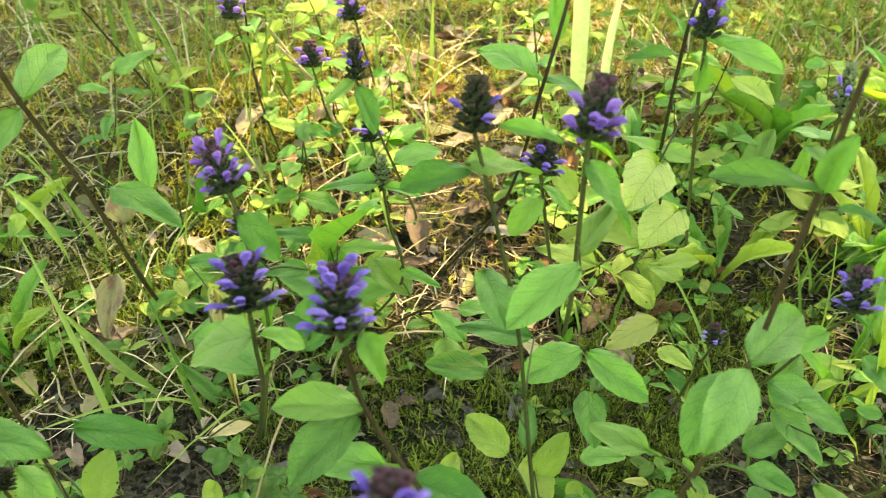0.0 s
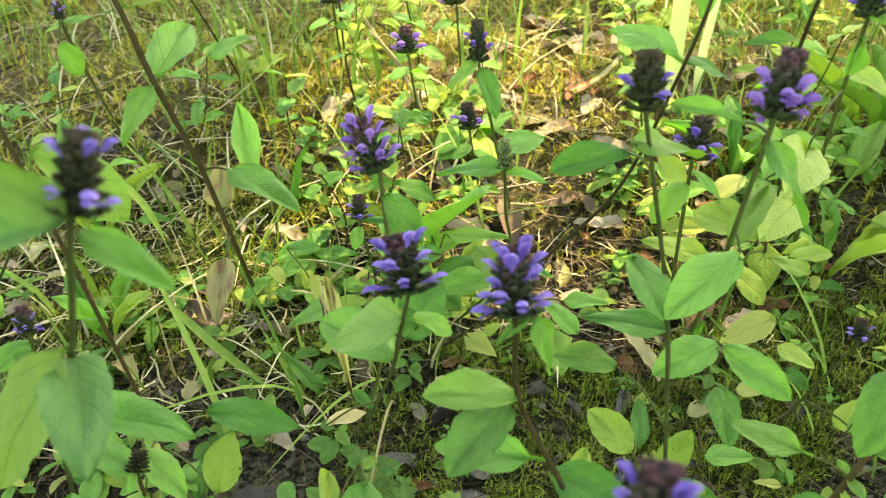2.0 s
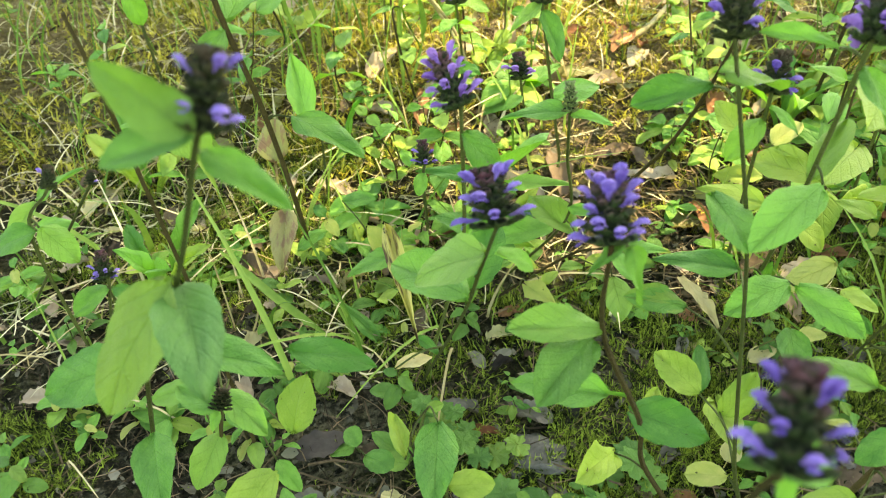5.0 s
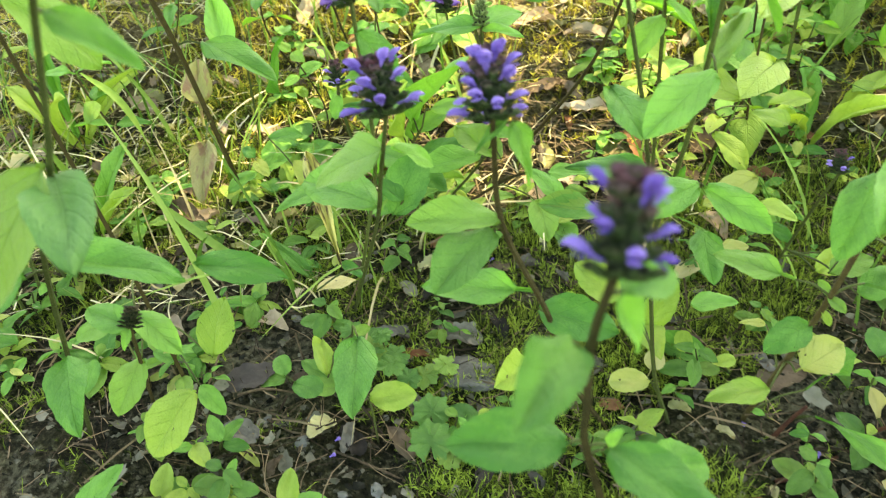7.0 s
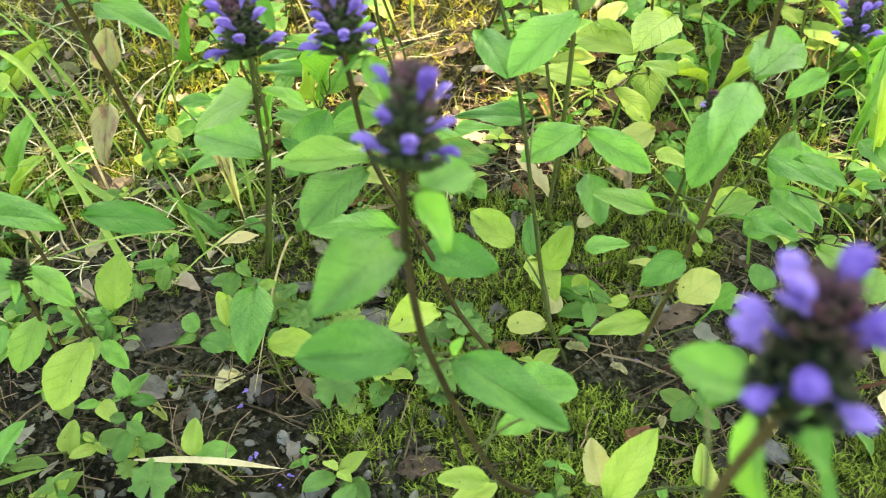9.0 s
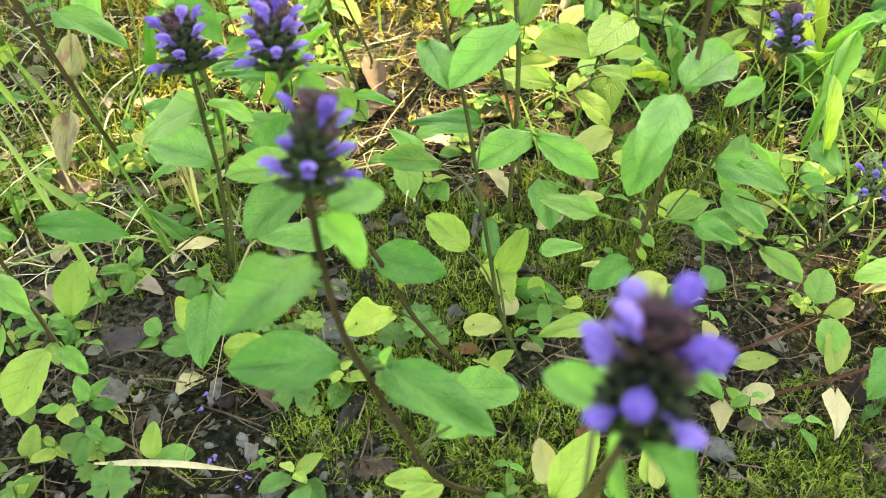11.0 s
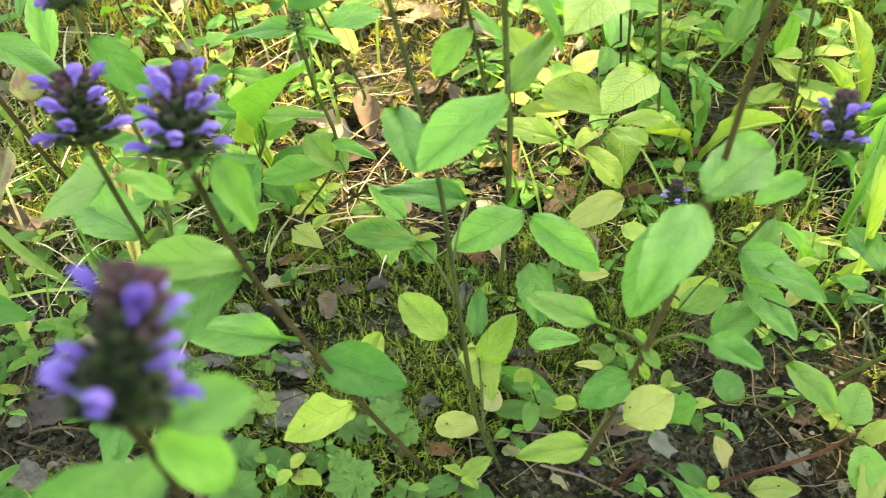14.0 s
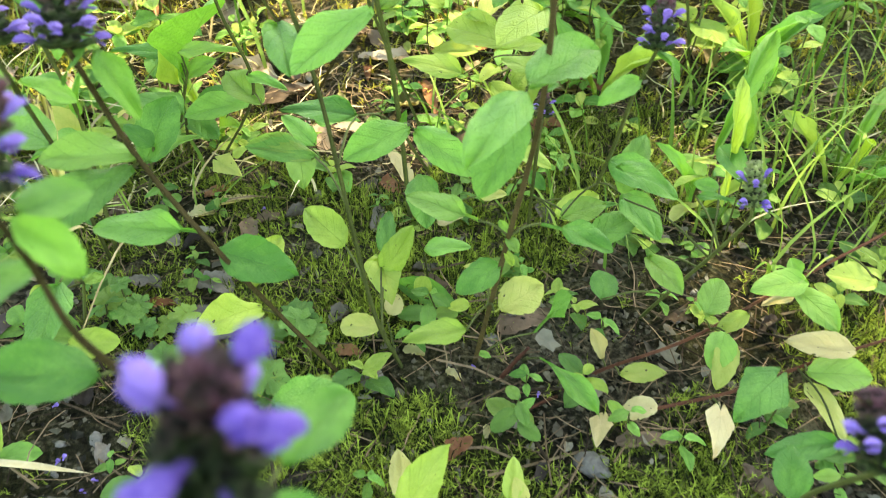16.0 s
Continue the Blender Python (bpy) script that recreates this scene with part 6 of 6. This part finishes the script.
curled_leaf("dead_leaf", 'russet leaf scrap beside pale leaf', (-0.0422, 0.3698), (-0.0272, 0.3733), 0.0088, RUSSET, 0.6, 4, 0.003)
curled_leaf("dry_leaf", 'pale beige dried leaf on soil', (-0.0484, 0.3530), (-0.0328, 0.3563), 0.0112, CREAM, 0.5, 5, 0.003)
curled_leaf("dry_leaf", 'pale curled leaf with thin stalk', (-0.0377, 0.3593), (-0.0117, 0.3668), 0.0073, CREAM, 0.5, 6, 0.003)
curled_leaf("dead_leaf", 'grey dead leaf fragment on soil', (-0.0076, 0.3476), (0.0053, 0.3524), 0.0098, DEAD, 0.5, 7, 0.003)
curled_leaf("dead_leaf", 'large dark sodden leaf on the soil', (-0.1389, 0.2615), (-0.1130, 0.2770), 0.0178, SODDEN, 0.35, 8, 0.003)
curled_leaf("dead_leaf", 'narrow brown dead leaf lying flat', (-0.0019, 0.2297), (-0.0108, 0.2037), 0.0101, SODDEN, 0.5, 9, 0.003)
curled_leaf("dead_leaf", 'pale grey flaking leaf on soil', (-0.0016, 0.1845), (0.0182, 0.1848), 0.0114, DEAD, 0.3, 10, 0.003)
curled_leaf("dry_leaf", 'cream dry leaf with brown centre', (-0.0818, 0.2436), (-0.0903, 0.2294), 0.0117, CREAM, 0.45, 11, 0.003)
curled_leaf("dry_leaf", 'yellowed curled leaf on litter', (-0.1255, 0.2263), (-0.1102, 0.2140), 0.0060, YELLOW, 0.7, 12, 0.003)
pebble('flat grey flaking stone half sunk in soil', (-0.0180, 0.2717), 0.0172, 0.22, 2)
curled_leaf("dead_leaf", 'dark brown leaf beside stems', (0.1250, 0.2657), (0.1523, 0.2793), 0.0157, DEAD, 0.3, 14, 0.003)
curled_leaf("dead_leaf", 'brown leaf beside lime leaf', (0.0984, 0.2814), (0.0838, 0.2983), 0.0163, DEAD, 0.35, 15, 0.003)
curled_leaf("dry_leaf", 'small cream leaf on the moss', (0.0786, 0.2514), (0.0887, 0.2478), 0.0060, CREAM, 0.5, 16, 0.003)
curled_leaf("dry_leaf", 'tiny cream scrap on dark soil', (0.0990, 0.2393), (0.1055, 0.2325), 0.0043, CREAM, 0.5, 17, 0.003)
curled_leaf("dry_leaf", 'cream scrap of leaf on soil', (0.1170, 0.2091), (0.1157, 0.2017), 0.0035, CREAM, 0.5, 18, 0.003)
curled_leaf("dead_leaf", 'brown crumpled leaf on dark soil', (0.0987, 0.1917), (0.1097, 0.2000), 0.0098, RUSSET, 0.7, 19, 0.003)
curled_leaf("dead_leaf", 'grey flat leaf on moss', (0.1720, 0.1992), (0.2000, 0.2012), 0.0084, DEAD, 0.3, 20, 0.003)
curled_leaf("dead_leaf", 'dry grey leaf in shade', (0.2074, 0.2762), (0.2226, 0.2742), 0.0075, DEAD, 0.4, 21, 0.003)
curled_leaf("dry_leaf", 'pale dry leaf in the grass', (-0.1578, 0.4023), (-0.1378, 0.3846), 0.0117, BROWN, 0.5, 22, 0.003)
curled_leaf("dry_leaf", 'cream dry leaf under grass', (-0.2306, 0.4205), (-0.2100, 0.4111), 0.0087, CREAM, 0.4, 23, 0.003)
curled_leaf("dry_leaf", 'round cream leaf with tiny holes', (-0.1874, 0.3337), (-0.1785, 0.3452), 0.0107, CREAM, 0.3, 24, 0.003)
curled_leaf("dead_leaf", 'pale brown leaf under the plants', (0.0685, 0.4643), (0.0876, 0.4709), 0.0226, BROWN, 0.4, 26, 0.003)
curled_leaf("dead_leaf", 'large dry brown leaf in the sun', (-0.0080, 0.6169), (0.0255, 0.6261), 0.0182, BROWN, 0.5, 27, 0.003)
curled_leaf("dead_leaf", 'dry leaf heap in the sun', (0.0188, 0.5262), (0.0474, 0.5389), 0.0165, DEAD, 0.5, 28, 0.003)
curled_leaf("dry_leaf", 'hanging cream leaf with ragged edge', (0.0667, 0.4052), (0.0819, 0.3587), 0.0099, CREAM, 0.5, 29, 0.012)
curled_leaf("dead_leaf", 'pale pink dry leaf scrap', (0.2886, 0.4950), (0.2813, 0.5209), 0.0114, BROWN, 0.6, 30, 0.003)
curled_leaf("dry_leaf", 'dry curled leaf in shade', (0.0836, 0.4869), (0.0944, 0.4553), 0.0096, RUSSET, 0.6, 31, 0.003)
lobed_herb('lobed ground herb with scalloped green leaves', [(-0.0320, 0.2254, 0.012, 0.0242), (-0.0238, 0.2185, 0.008, 0.0133)])
lobed_herb('lobed ground herb with scalloped pale leaves', [(-0.0646, 0.2727, 0.020, 0.0174), (-0.0545, 0.2663, 0.014, 0.0174), (-0.0588, 0.2768, 0.024, 0.0128), (-0.0453, 0.2601, 0.012, 0.0144)])
lobed_herb('cluster of lobed herb leaves on soil', [(-0.0680, 0.2818, 0.015, 0.0228), (-0.0527, 0.2747, 0.012, 0.0170), (-0.0381, 0.2652, 0.010, 0.0195), (-0.0760, 0.2848, 0.020, 0.0142)])
lobed_herb('lobed herb beside a fallen leaf', [(0.0147, 0.2557, 0.010, 0.0192), (0.0283, 0.2593, 0.014, 0.0219), (0.0365, 0.2537, 0.008, 0.0164)])
lobed_herb('single scalloped herb leaf on soil', [(0.0179, 0.2311, 0.010, 0.0209), (0.0165, 0.2236, 0.006, 0.0130)])
lobed_herb('lobed herb below the bowed stem', [(-0.0329, 0.2422, 0.010, 0.0222), (-0.0273, 0.2685, 0.012, 0.0156), (-0.0380, 0.2321, 0.008, 0.0146)])
lobed_herb('crinkled lobed herb on dark soil', [(0.0156, 0.2321, 0.010, 0.0241), (0.0111, 0.2391, 0.012, 0.0146)])
lobed_herb('lobed herb in the moss', [(0.0274, 0.2667, 0.012, 0.0206), (0.0353, 0.2620, 0.008, 0.0154)])
lobed_herb('lobed herb at the foot of grass', [(-0.2032, 0.3052, 0.020, 0.0124), (-0.2078, 0.3009, 0.020, 0.0135)])
lobed_herb('scalloped leaf on dark ground', [(-0.1066, 0.1784, 0.012, 0.0219), (-0.1191, 0.1856, 0.010, 0.0124)])
pebble('grey lichened stone chip on moss', (0.0641, 0.2355), 0.0064, 0.6, 1)
pebble('pale grey pebble in the soil', (0.1610, 0.1903), 0.0082, 0.5, 2)
pebble('dark pebble among moss', (-0.0380, 0.1773), 0.0064, 0.6, 3)
pebble('small grey pebble on soil', (-0.0555, 0.2049), 0.0036, 0.6, 4)
pebble('pale stone chip on soil', (-0.0250, 0.1821), 0.0035, 0.5, 5)
pebble('small pale pebble at a plant foot', (0.1577, 0.2405), 0.0043, 0.6, 6)
pebble('tiny pebble on damp soil', (-0.0710, 0.2037), 0.0026, 0.6, 7)
pebble('tiny grey pebble on litter', (-0.0020, 0.1977), 0.0015, 0.8, 8)
pebble('tiny white seed on soil', (0.1031, 0.2029), 0.0015, 1.2, 9)
long_blade("dry_grass_blade", "pale straw-coloured blade lying on soil", [(-0.1168, 0.1886, 0.0120), (-0.0833, 0.1857, 0.0140), (-0.0505, 0.1859, 0.0060)], 0.0034, STRAW)
long_blade("grass_blade", "broad green grass blade lying across litter", [(-0.2157, 0.3902, 0.0300), (-0.1673, 0.3515, 0.0250), (-0.1325, 0.3350, 0.0120)], 0.0055, GRASS)
long_blade("grass_blade", "pale green leaf blade bent over", [(-0.2666, 0.4539, 0.0798), (-0.2314, 0.4277, 0.0693), (-0.2210, 0.4301, 0.0100)], 0.0050, GRASS)
long_blade("grass_blade", "green blade rising from litter", [(-0.1154, 0.3357, 0.0000), (-0.1231, 0.3378, 0.0200), (-0.1285, 0.3385, 0.0393)], 0.0045, GRASS)
long_blade("grass_blade", "bright green blade near the ground", [(-0.1850, 0.1755, 0.0100), (-0.1662, 0.1769, 0.0160), (-0.1494, 0.1801, 0.0200)], 0.0030, GRASS)
stick("dry grey stick lying in the sun", [(0.0403, 0.6558, 0.0477), (0.0655, 0.6812, 0.0519), (0.0855, 0.7105, 0.0607)], 0.0032, 0.0018, STRAW)
stick("pale dry stem leaning in the grass", [(-0.0753, 0.6005, 0.0387), (-0.0893, 0.6098, 0.0788), (-0.1117, 0.5786, 0.1290)], 0.0016, 0.0010, STRAW)
stick("thin dark twig on soil", [(-0.0778, 0.2248, 0.0040), (-0.0600, 0.2165, 0.0050), (-0.0405, 0.2081, 0.0040)], 0.0007, 0.0005)
stick("purple-red runner on the soil", [(0.1191, 0.2121, 0.0040), (0.1305, 0.2151, 0.0060), (0.1495, 0.2258, 0.0040)], 0.0011, 0.0008, RUNNER)
stick("purple-red runner over moss", [(0.1229, 0.2356, 0.0020), (0.1305, 0.2393, 0.0120), (0.1367, 0.2411, 0.0200)], 0.0012, 0.0008, RUNNER)
stick("thin root on dark litter", [(-0.1289, 0.2522, 0.0100), (-0.1152, 0.2528, 0.0140), (-0.1007, 0.2571, 0.0060)], 0.0008, 0.0005)
fallen_petal((-0.0784, 0.2204))
fallen_petal((-0.0515, 0.1782))
fallen_petal((-0.0691, 0.1930))
fallen_petal((-0.0236, 0.2283))
fallen_petal((-0.0666, 0.1951))
fallen_petal((-0.0478, 0.1832))
fallen_petal((0.1404, 0.2243))
fallen_petal((-0.0061, 0.3578))
fallen_petal((0.1112, 0.2418))
fallen_petal((-0.0770, 0.2280))
fallen_petal((-0.0237, 0.2300))
long_blade("grass_blade", 'tall green grass blade standing among the stems', [(-0.2012, 0.6066, 0.0305), (-0.1951, 0.5996, 0.0877), (-0.1999, 0.5650, 0.1686)], 0.0034, GRASS)
long_blade("grass_blade", 'long arching green grass blade', [(-0.2045, 0.6051, 0.0302), (-0.2116, 0.5795, 0.1125), (-0.2024, 0.5476, 0.1745)], 0.0030, GRASS)
long_blade("grass_blade", 'broad pale green grass blade', [(-0.1305, 0.5987, 0.0285), (-0.1278, 0.5942, 0.1030), (-0.1095, 0.5861, 0.1606)], 0.0046, GRASS)
long_blade("grass_blade", 'broad upright green grass blade', [(-0.1275, 0.5970, 0.0281), (-0.1128, 0.6048, 0.0780), (-0.1172, 0.5900, 0.1317)], 0.0050, GRASS)
long_blade("dry_grass_blade", 'thin yellow-green grass blade leaning over', [(-0.2660, 0.5700, 0.0421), (-0.2018, 0.5926, 0.0861), (-0.1577, 0.5996, 0.1347)], 0.0022, STRAW)
long_blade("grass_blade", 'long green blade bent across the litter', [(-0.2769, 0.5821, 0.0352), (-0.2362, 0.5864, 0.0652), (-0.2037, 0.6004, 0.0780)], 0.0034, GRASS)
stick("pale bleached dry stem leaning in the sun", [(-0.0701, 0.5985, 0.0323), (-0.0905, 0.6060, 0.0779), (-0.1252, 0.6060, 0.1349)], 0.0015, 0.0010, STRAW)


long_blade("grass_blade", "broad pale blade standing in the sun", [(0.1180, 0.6400, 0.0380), (0.1120, 0.6200, 0.1050), (0.1080, 0.6050, 0.1900), (0.1100, 0.5900, 0.2600)], 0.0125, PALE_BLADE)
long_blade("grass_blade", "narrow pale blade beside a broad one", [(0.1400, 0.6500, 0.0380), (0.1360, 0.6300, 0.1050), (0.1420, 0.6150, 0.1900)], 0.0070, PALE_BLADE)


# ---- rosettes of long toothed leaves ----
def rosette(label, at, n, size, seed, mats=(GREEN, LIME)):
    """Long toothed leaves that rise and arch from one root."""
    rnd = random.Random(seed)
    foot = on_ground(*at)
    p = tagged(new("rosette_plant"), label, "plant", "rosettes of toothed leaves")
    p.location = foot
    a = rnd.uniform(0, 6.28)
    for k in range(n):
        a += 6.283 / n + rnd.uniform(-0.4, 0.4)
        far, rise_by = rnd.uniform(0.35, 0.8), rnd.uniform(0.35, 0.95)
        tip = foot + Vector((math.cos(a) * far, math.sin(a) * far, rise_by)).normalized() * size * rnd.uniform(0.7, 1.1)
        add_leaf(p, foot + Vector((math.cos(a), math.sin(a), 0.5)) * 0.003, tip, size * rnd.uniform(0.17, 0.24), rnd.choice(mats), kind="toothed", arch=0.14, fold=0.2, petiole=0.08)
    return p


p = rosette("tall pale green plant with toothed strap leaves", (0.2440, 0.3600), 2, 0.050, 61)
add_leaf(p, (0.2440, 0.3260, 0.0330), (0.2452, 0.3461, 0.0983), 0.0110, LIME, kind="toothed", arch=0.05, petiole=0.1)
add_leaf(p, (0.2480, 0.3650, 0.0330), (0.2780, 0.3980, 0.0960), 0.0170, kind="toothed", arch=0.1, petiole=0.1)
for spot, n, size, seed in (((0.205, 0.475), 5, 0.085, 62), ((0.310, 0.490), 5, 0.090, 63), ((0.265, 0.600), 6, 0.110, 64), ((0.380, 0.620), 6, 0.110, 65), ((0.155, 0.560), 5, 0.080, 66),
                            ((-0.045, 0.430), 4, 0.055, 67), ((-0.250, 0.380), 5, 0.075, 68), ((-0.300, 0.480), 5, 0.090, 69), ((0.330, 0.380), 4, 0.065, 70)):
    rosette("green rosette of long toothed strap leaves", spot, n, size, seed)


# ---- the farther plants: a few kinds, each copied ----
def template(seed, kinds, tall, leaves, big, mats, name="wild_plant"):
    """A low leafy plant at the origin."""
    rnd = random.Random(seed)
    top = Vector((rnd.uniform(-0.25, 0.25) * tall, rnd.uniform(-0.25, 0.25) * tall, tall))
    p = wild_plant(kinds, [(0, 0, 0), tuple(top * 0.5 + Vector((0.1 * tall, 0, 0))), tuple(top)], brown=rnd.random() < 0.4, thick=0.0009 if tall > 0.03 else 0.0005, name=name)
    a = rnd.uniform(0, 6.28)
    for k in range(leaves):
        s = 1 - 0.85 * (k // 2) / max(1, leaves / 2)
        a += math.pi if k % 2 else 1.57 + rnd.uniform(-0.3, 0.3)
        base = top * s
        size = big * rnd.uniform(0.7, 1.15) * (1.1 - 0.35 * s)
        out = Vector((math.cos(a), math.sin(a), rnd.uniform(-0.45, 0.35))).normalized()
        tip = base + out * size
        tip.z = max(tip.z, 0.006)
        add_leaf(p, base, tip, size * rnd.uniform(0.42, 0.6), rnd.choice(mats), arch=0.08, petiole=rnd.choice((0.05, 0.15)))
    return p


KINDS = [
    template(1, "low leafy plant with broad lime-green leaves", 0.06, 8, 0.031, (GREEN, LIME, LIME)),
    template(2, "low leafy plant with oval green leaves", 0.09, 8, 0.028, (GREEN, GREEN, LIME)),
    template(3, "small plant with yellowing oval leaves", 0.035, 7, 0.027, (LIME, YELLOW, GREEN)),
    template(4, "upright leafy shoot with paired green leaves", 0.12, 8, 0.026, (GREEN, GREEN, LIME)),
    template(5, "flat rosette of rounded green leaves", 0.02, 7, 0.036, (GREEN, LIME)),
    template(6, "slender shoot with small lime leaves", 0.10, 8, 0.026, (LIME, GREEN)),
]
SEEDLINGS = [
    template(11, "tiny seedling with round green leaves", 0.012, 4, 0.011, (GREEN, LIME), "seedling"),
    template(12, "tiny seedling with four small leaves", 0.018, 6, 0.012, (HERB, GREEN), "seedling"),
    template(13, "tiny yellowish seedling on the soil", 0.010, 5, 0.014, (LIME, HERB), "seedling"),
]


def set_out(templates, places, lo, hi, seed):
    rnd = random.Random(seed)
    used = set()
    for x, y in places:
        k = rnd.randrange(len(templates))
        m = Matrix.Translation(on_ground(x, y)) @ Matrix.Rotation(rnd.uniform(0, 6.28), 4, "Z")
        if k not in used:
            used.add(k)
            templates[k].matrix_basis = m
            continue
        ob = copy_thing(templates[k], m)
        ob.scale = [rnd.uniform(lo, hi)] * 3


def thick_here(x, y, c):
    far = max(0, min(1, (y - 0.40) / 0.12))
    right = max(0, min(1, (x - 0.10) / 0.1)) * max(0, min(1, (y - 0.30) / 0.05))
    path = 0.12 if -0.02 < x < 0.08 and 0.47 < y < 0.75 else 1.0
    return c < max(far * path * (0.55 if x > 0.12 else 1.0) * (1 if x > -0.05 else 0.55 if x > -0.14 else 0.25), 0.3 * right)


FAR_GREEN = plain_material("far_leaf", (0.10, 0.21, 0.03), (0.42, 0.54, 0.11), 20, 0.5, 0.2, 0.38, True)


def joined(name, templates, places, seed, mat, label):
    """Many far plants of the same kinds as one mesh."""
    rnd = random.Random(seed)
    verts, faces = [], []
    for x, y in places:
        t = rnd.choice(templates)
        m = Matrix.Translation(on_ground(x, y)) @ Matrix.Rotation(rnd.uniform(0, 6.28), 4, "Z") @ Matrix.Scale(rnd.uniform(0.7, 1.25), 4)
        for ob in t.children:
            mm = m @ ob.matrix_basis
            first = len(verts)
            verts.extend(mm @ v.co for v in ob.data.vertices)
            faces.extend(tuple(first + i for i in p.vertices) for p in ob.data.polygons)
    stuff(name, verts, faces, mat, label, "plants", True)


spots = [(x, y) for x, y, r in scatter(430, 41, (-0.75, 0.8, 0.30, 1.45), thick_here)]
joined("far_undergrowth", KINDS, [q for k, q in enumerate(spots) if q[1] >= 0.62 and (k % 2 or q[0] > 0.25)], 9, FAR_GREEN, "dense sunlit undergrowth of small leafy plants")
set_out(KINDS, [q for q in spots if q[1] < 0.62], 0.7, 1.25, 3)
set_out(SEEDLINGS, [(x, y) for x, y, r in scatter(190, 42, (-0.34, 0.40, 0.08, 0.45), lambda x, y, c: True)], 0.7, 1.4, 4)


set_out(KINDS[2:3] + KINDS[4:5], [(x, y) for x, y, r in scatter(26, 43, (-0.36, -0.11, 0.26, 0.43), lambda x, y, c: True)], 0.4, 0.75, 5)


set_out(KINDS[2:3] + KINDS[4:6], [(x, y) for x, y, r in scatter(16, 44, (-0.17, 0.0, 0.42, 0.58), lambda x, y, c: True)] + [(x, y) for x, y, r in scatter(14, 45, (0.06, 0.20, 0.42, 0.56), lambda x, y, c: True)] + [(x, y) for x, y, r in scatter(10, 46, (0.18, 0.32, 0.42, 0.58), lambda x, y, c: True)], 0.45, 0.8, 6)


def leaf_heap():
    """Dry leaves that lie in the clearing behind the flowers."""
    rnd = random.Random(77)
    for k in range(120):
        x, y = rnd.uniform(-0.06, 0.15), rnd.uniform(0.43, 0.85)
        if k > 50:
            x, y = rnd.uniform(-0.26, 0.20), rnd.uniform(0.38, 0.80)
        a, size = rnd.uniform(0, 6.28), rnd.uniform(0.014, 0.042)
        mat = rnd.choice((RUSSET, BEIGE, BROWN, BEIGE, BEIGE, DEAD))
        ob = curled_leaf("dead_leaf", "dry curled brown leaf lying in the sun", (x, y), (x + size * math.cos(a), y + size * math.sin(a)), size * rnd.uniform(0.4, 0.65), mat, rnd.uniform(0.3, 0.9), 100 + k, 0.004)
        ob["group"] = "dry leaves in the clearing"


leaf_heap()


def dry_scatter():
    """Pale dry leaves lying among the grass."""
    rnd = random.Random(78)
    for k in range(56):
        x, y = rnd.uniform(-0.36, -0.08), rnd.uniform(0.28, 0.58)
        a, size = rnd.uniform(0, 6.28), rnd.uniform(0.010, 0.024)
        mat = rnd.choice((CREAM, BROWN, BEIGE, BEIGE, DEAD))
        ob = curled_leaf("dry_leaf", "dry pale curled leaf lying among grass", (x, y), (x + size * math.cos(a), y + size * math.sin(a)), size * rnd.uniform(0.4, 0.6), mat, rnd.uniform(0.3, 0.8), 200 + k, 0.006)
        ob["group"] = "dry leaves among the grass"


dry_scatter()


def grey_scatter():
    """Rotting grey and purple-brown leaves and grit on the bare soil between the moss."""
    rnd = random.Random(79)
    for k in range(72):
        x, y = rnd.uniform(-0.17, 0.27), rnd.uniform(0.13, 0.36)
        a, size = rnd.uniform(0, 6.28), rnd.uniform(0.007, 0.021)
        mat, label = rnd.choice(((GREY_LEAF, "pale grey rotting leaf on damp soil"), (GREY_LEAF, "pale grey rotting leaf on damp soil"), (SODDEN, "dark purple-brown sodden leaf on soil"), (DEAD, "brown crumpled dead leaf on soil")))
        ob = curled_leaf("dead_leaf", label, (x, y), (x + size * math.cos(a), y + size * math.sin(a)), size * rnd.uniform(0.4, 0.7), mat, rnd.uniform(0.4, 1.2), 300 + k, 0.003)
        ob["group"] = "rotting leaves on the soil"
    for k in range(26):
        pebble("small grey stone chip on soil", (rnd.uniform(-0.16, 0.26), rnd.uniform(0.13, 0.32)), rnd.uniform(0.0015, 0.0042), rnd.uniform(0.45, 0.8), 20 + k)


grey_scatter()
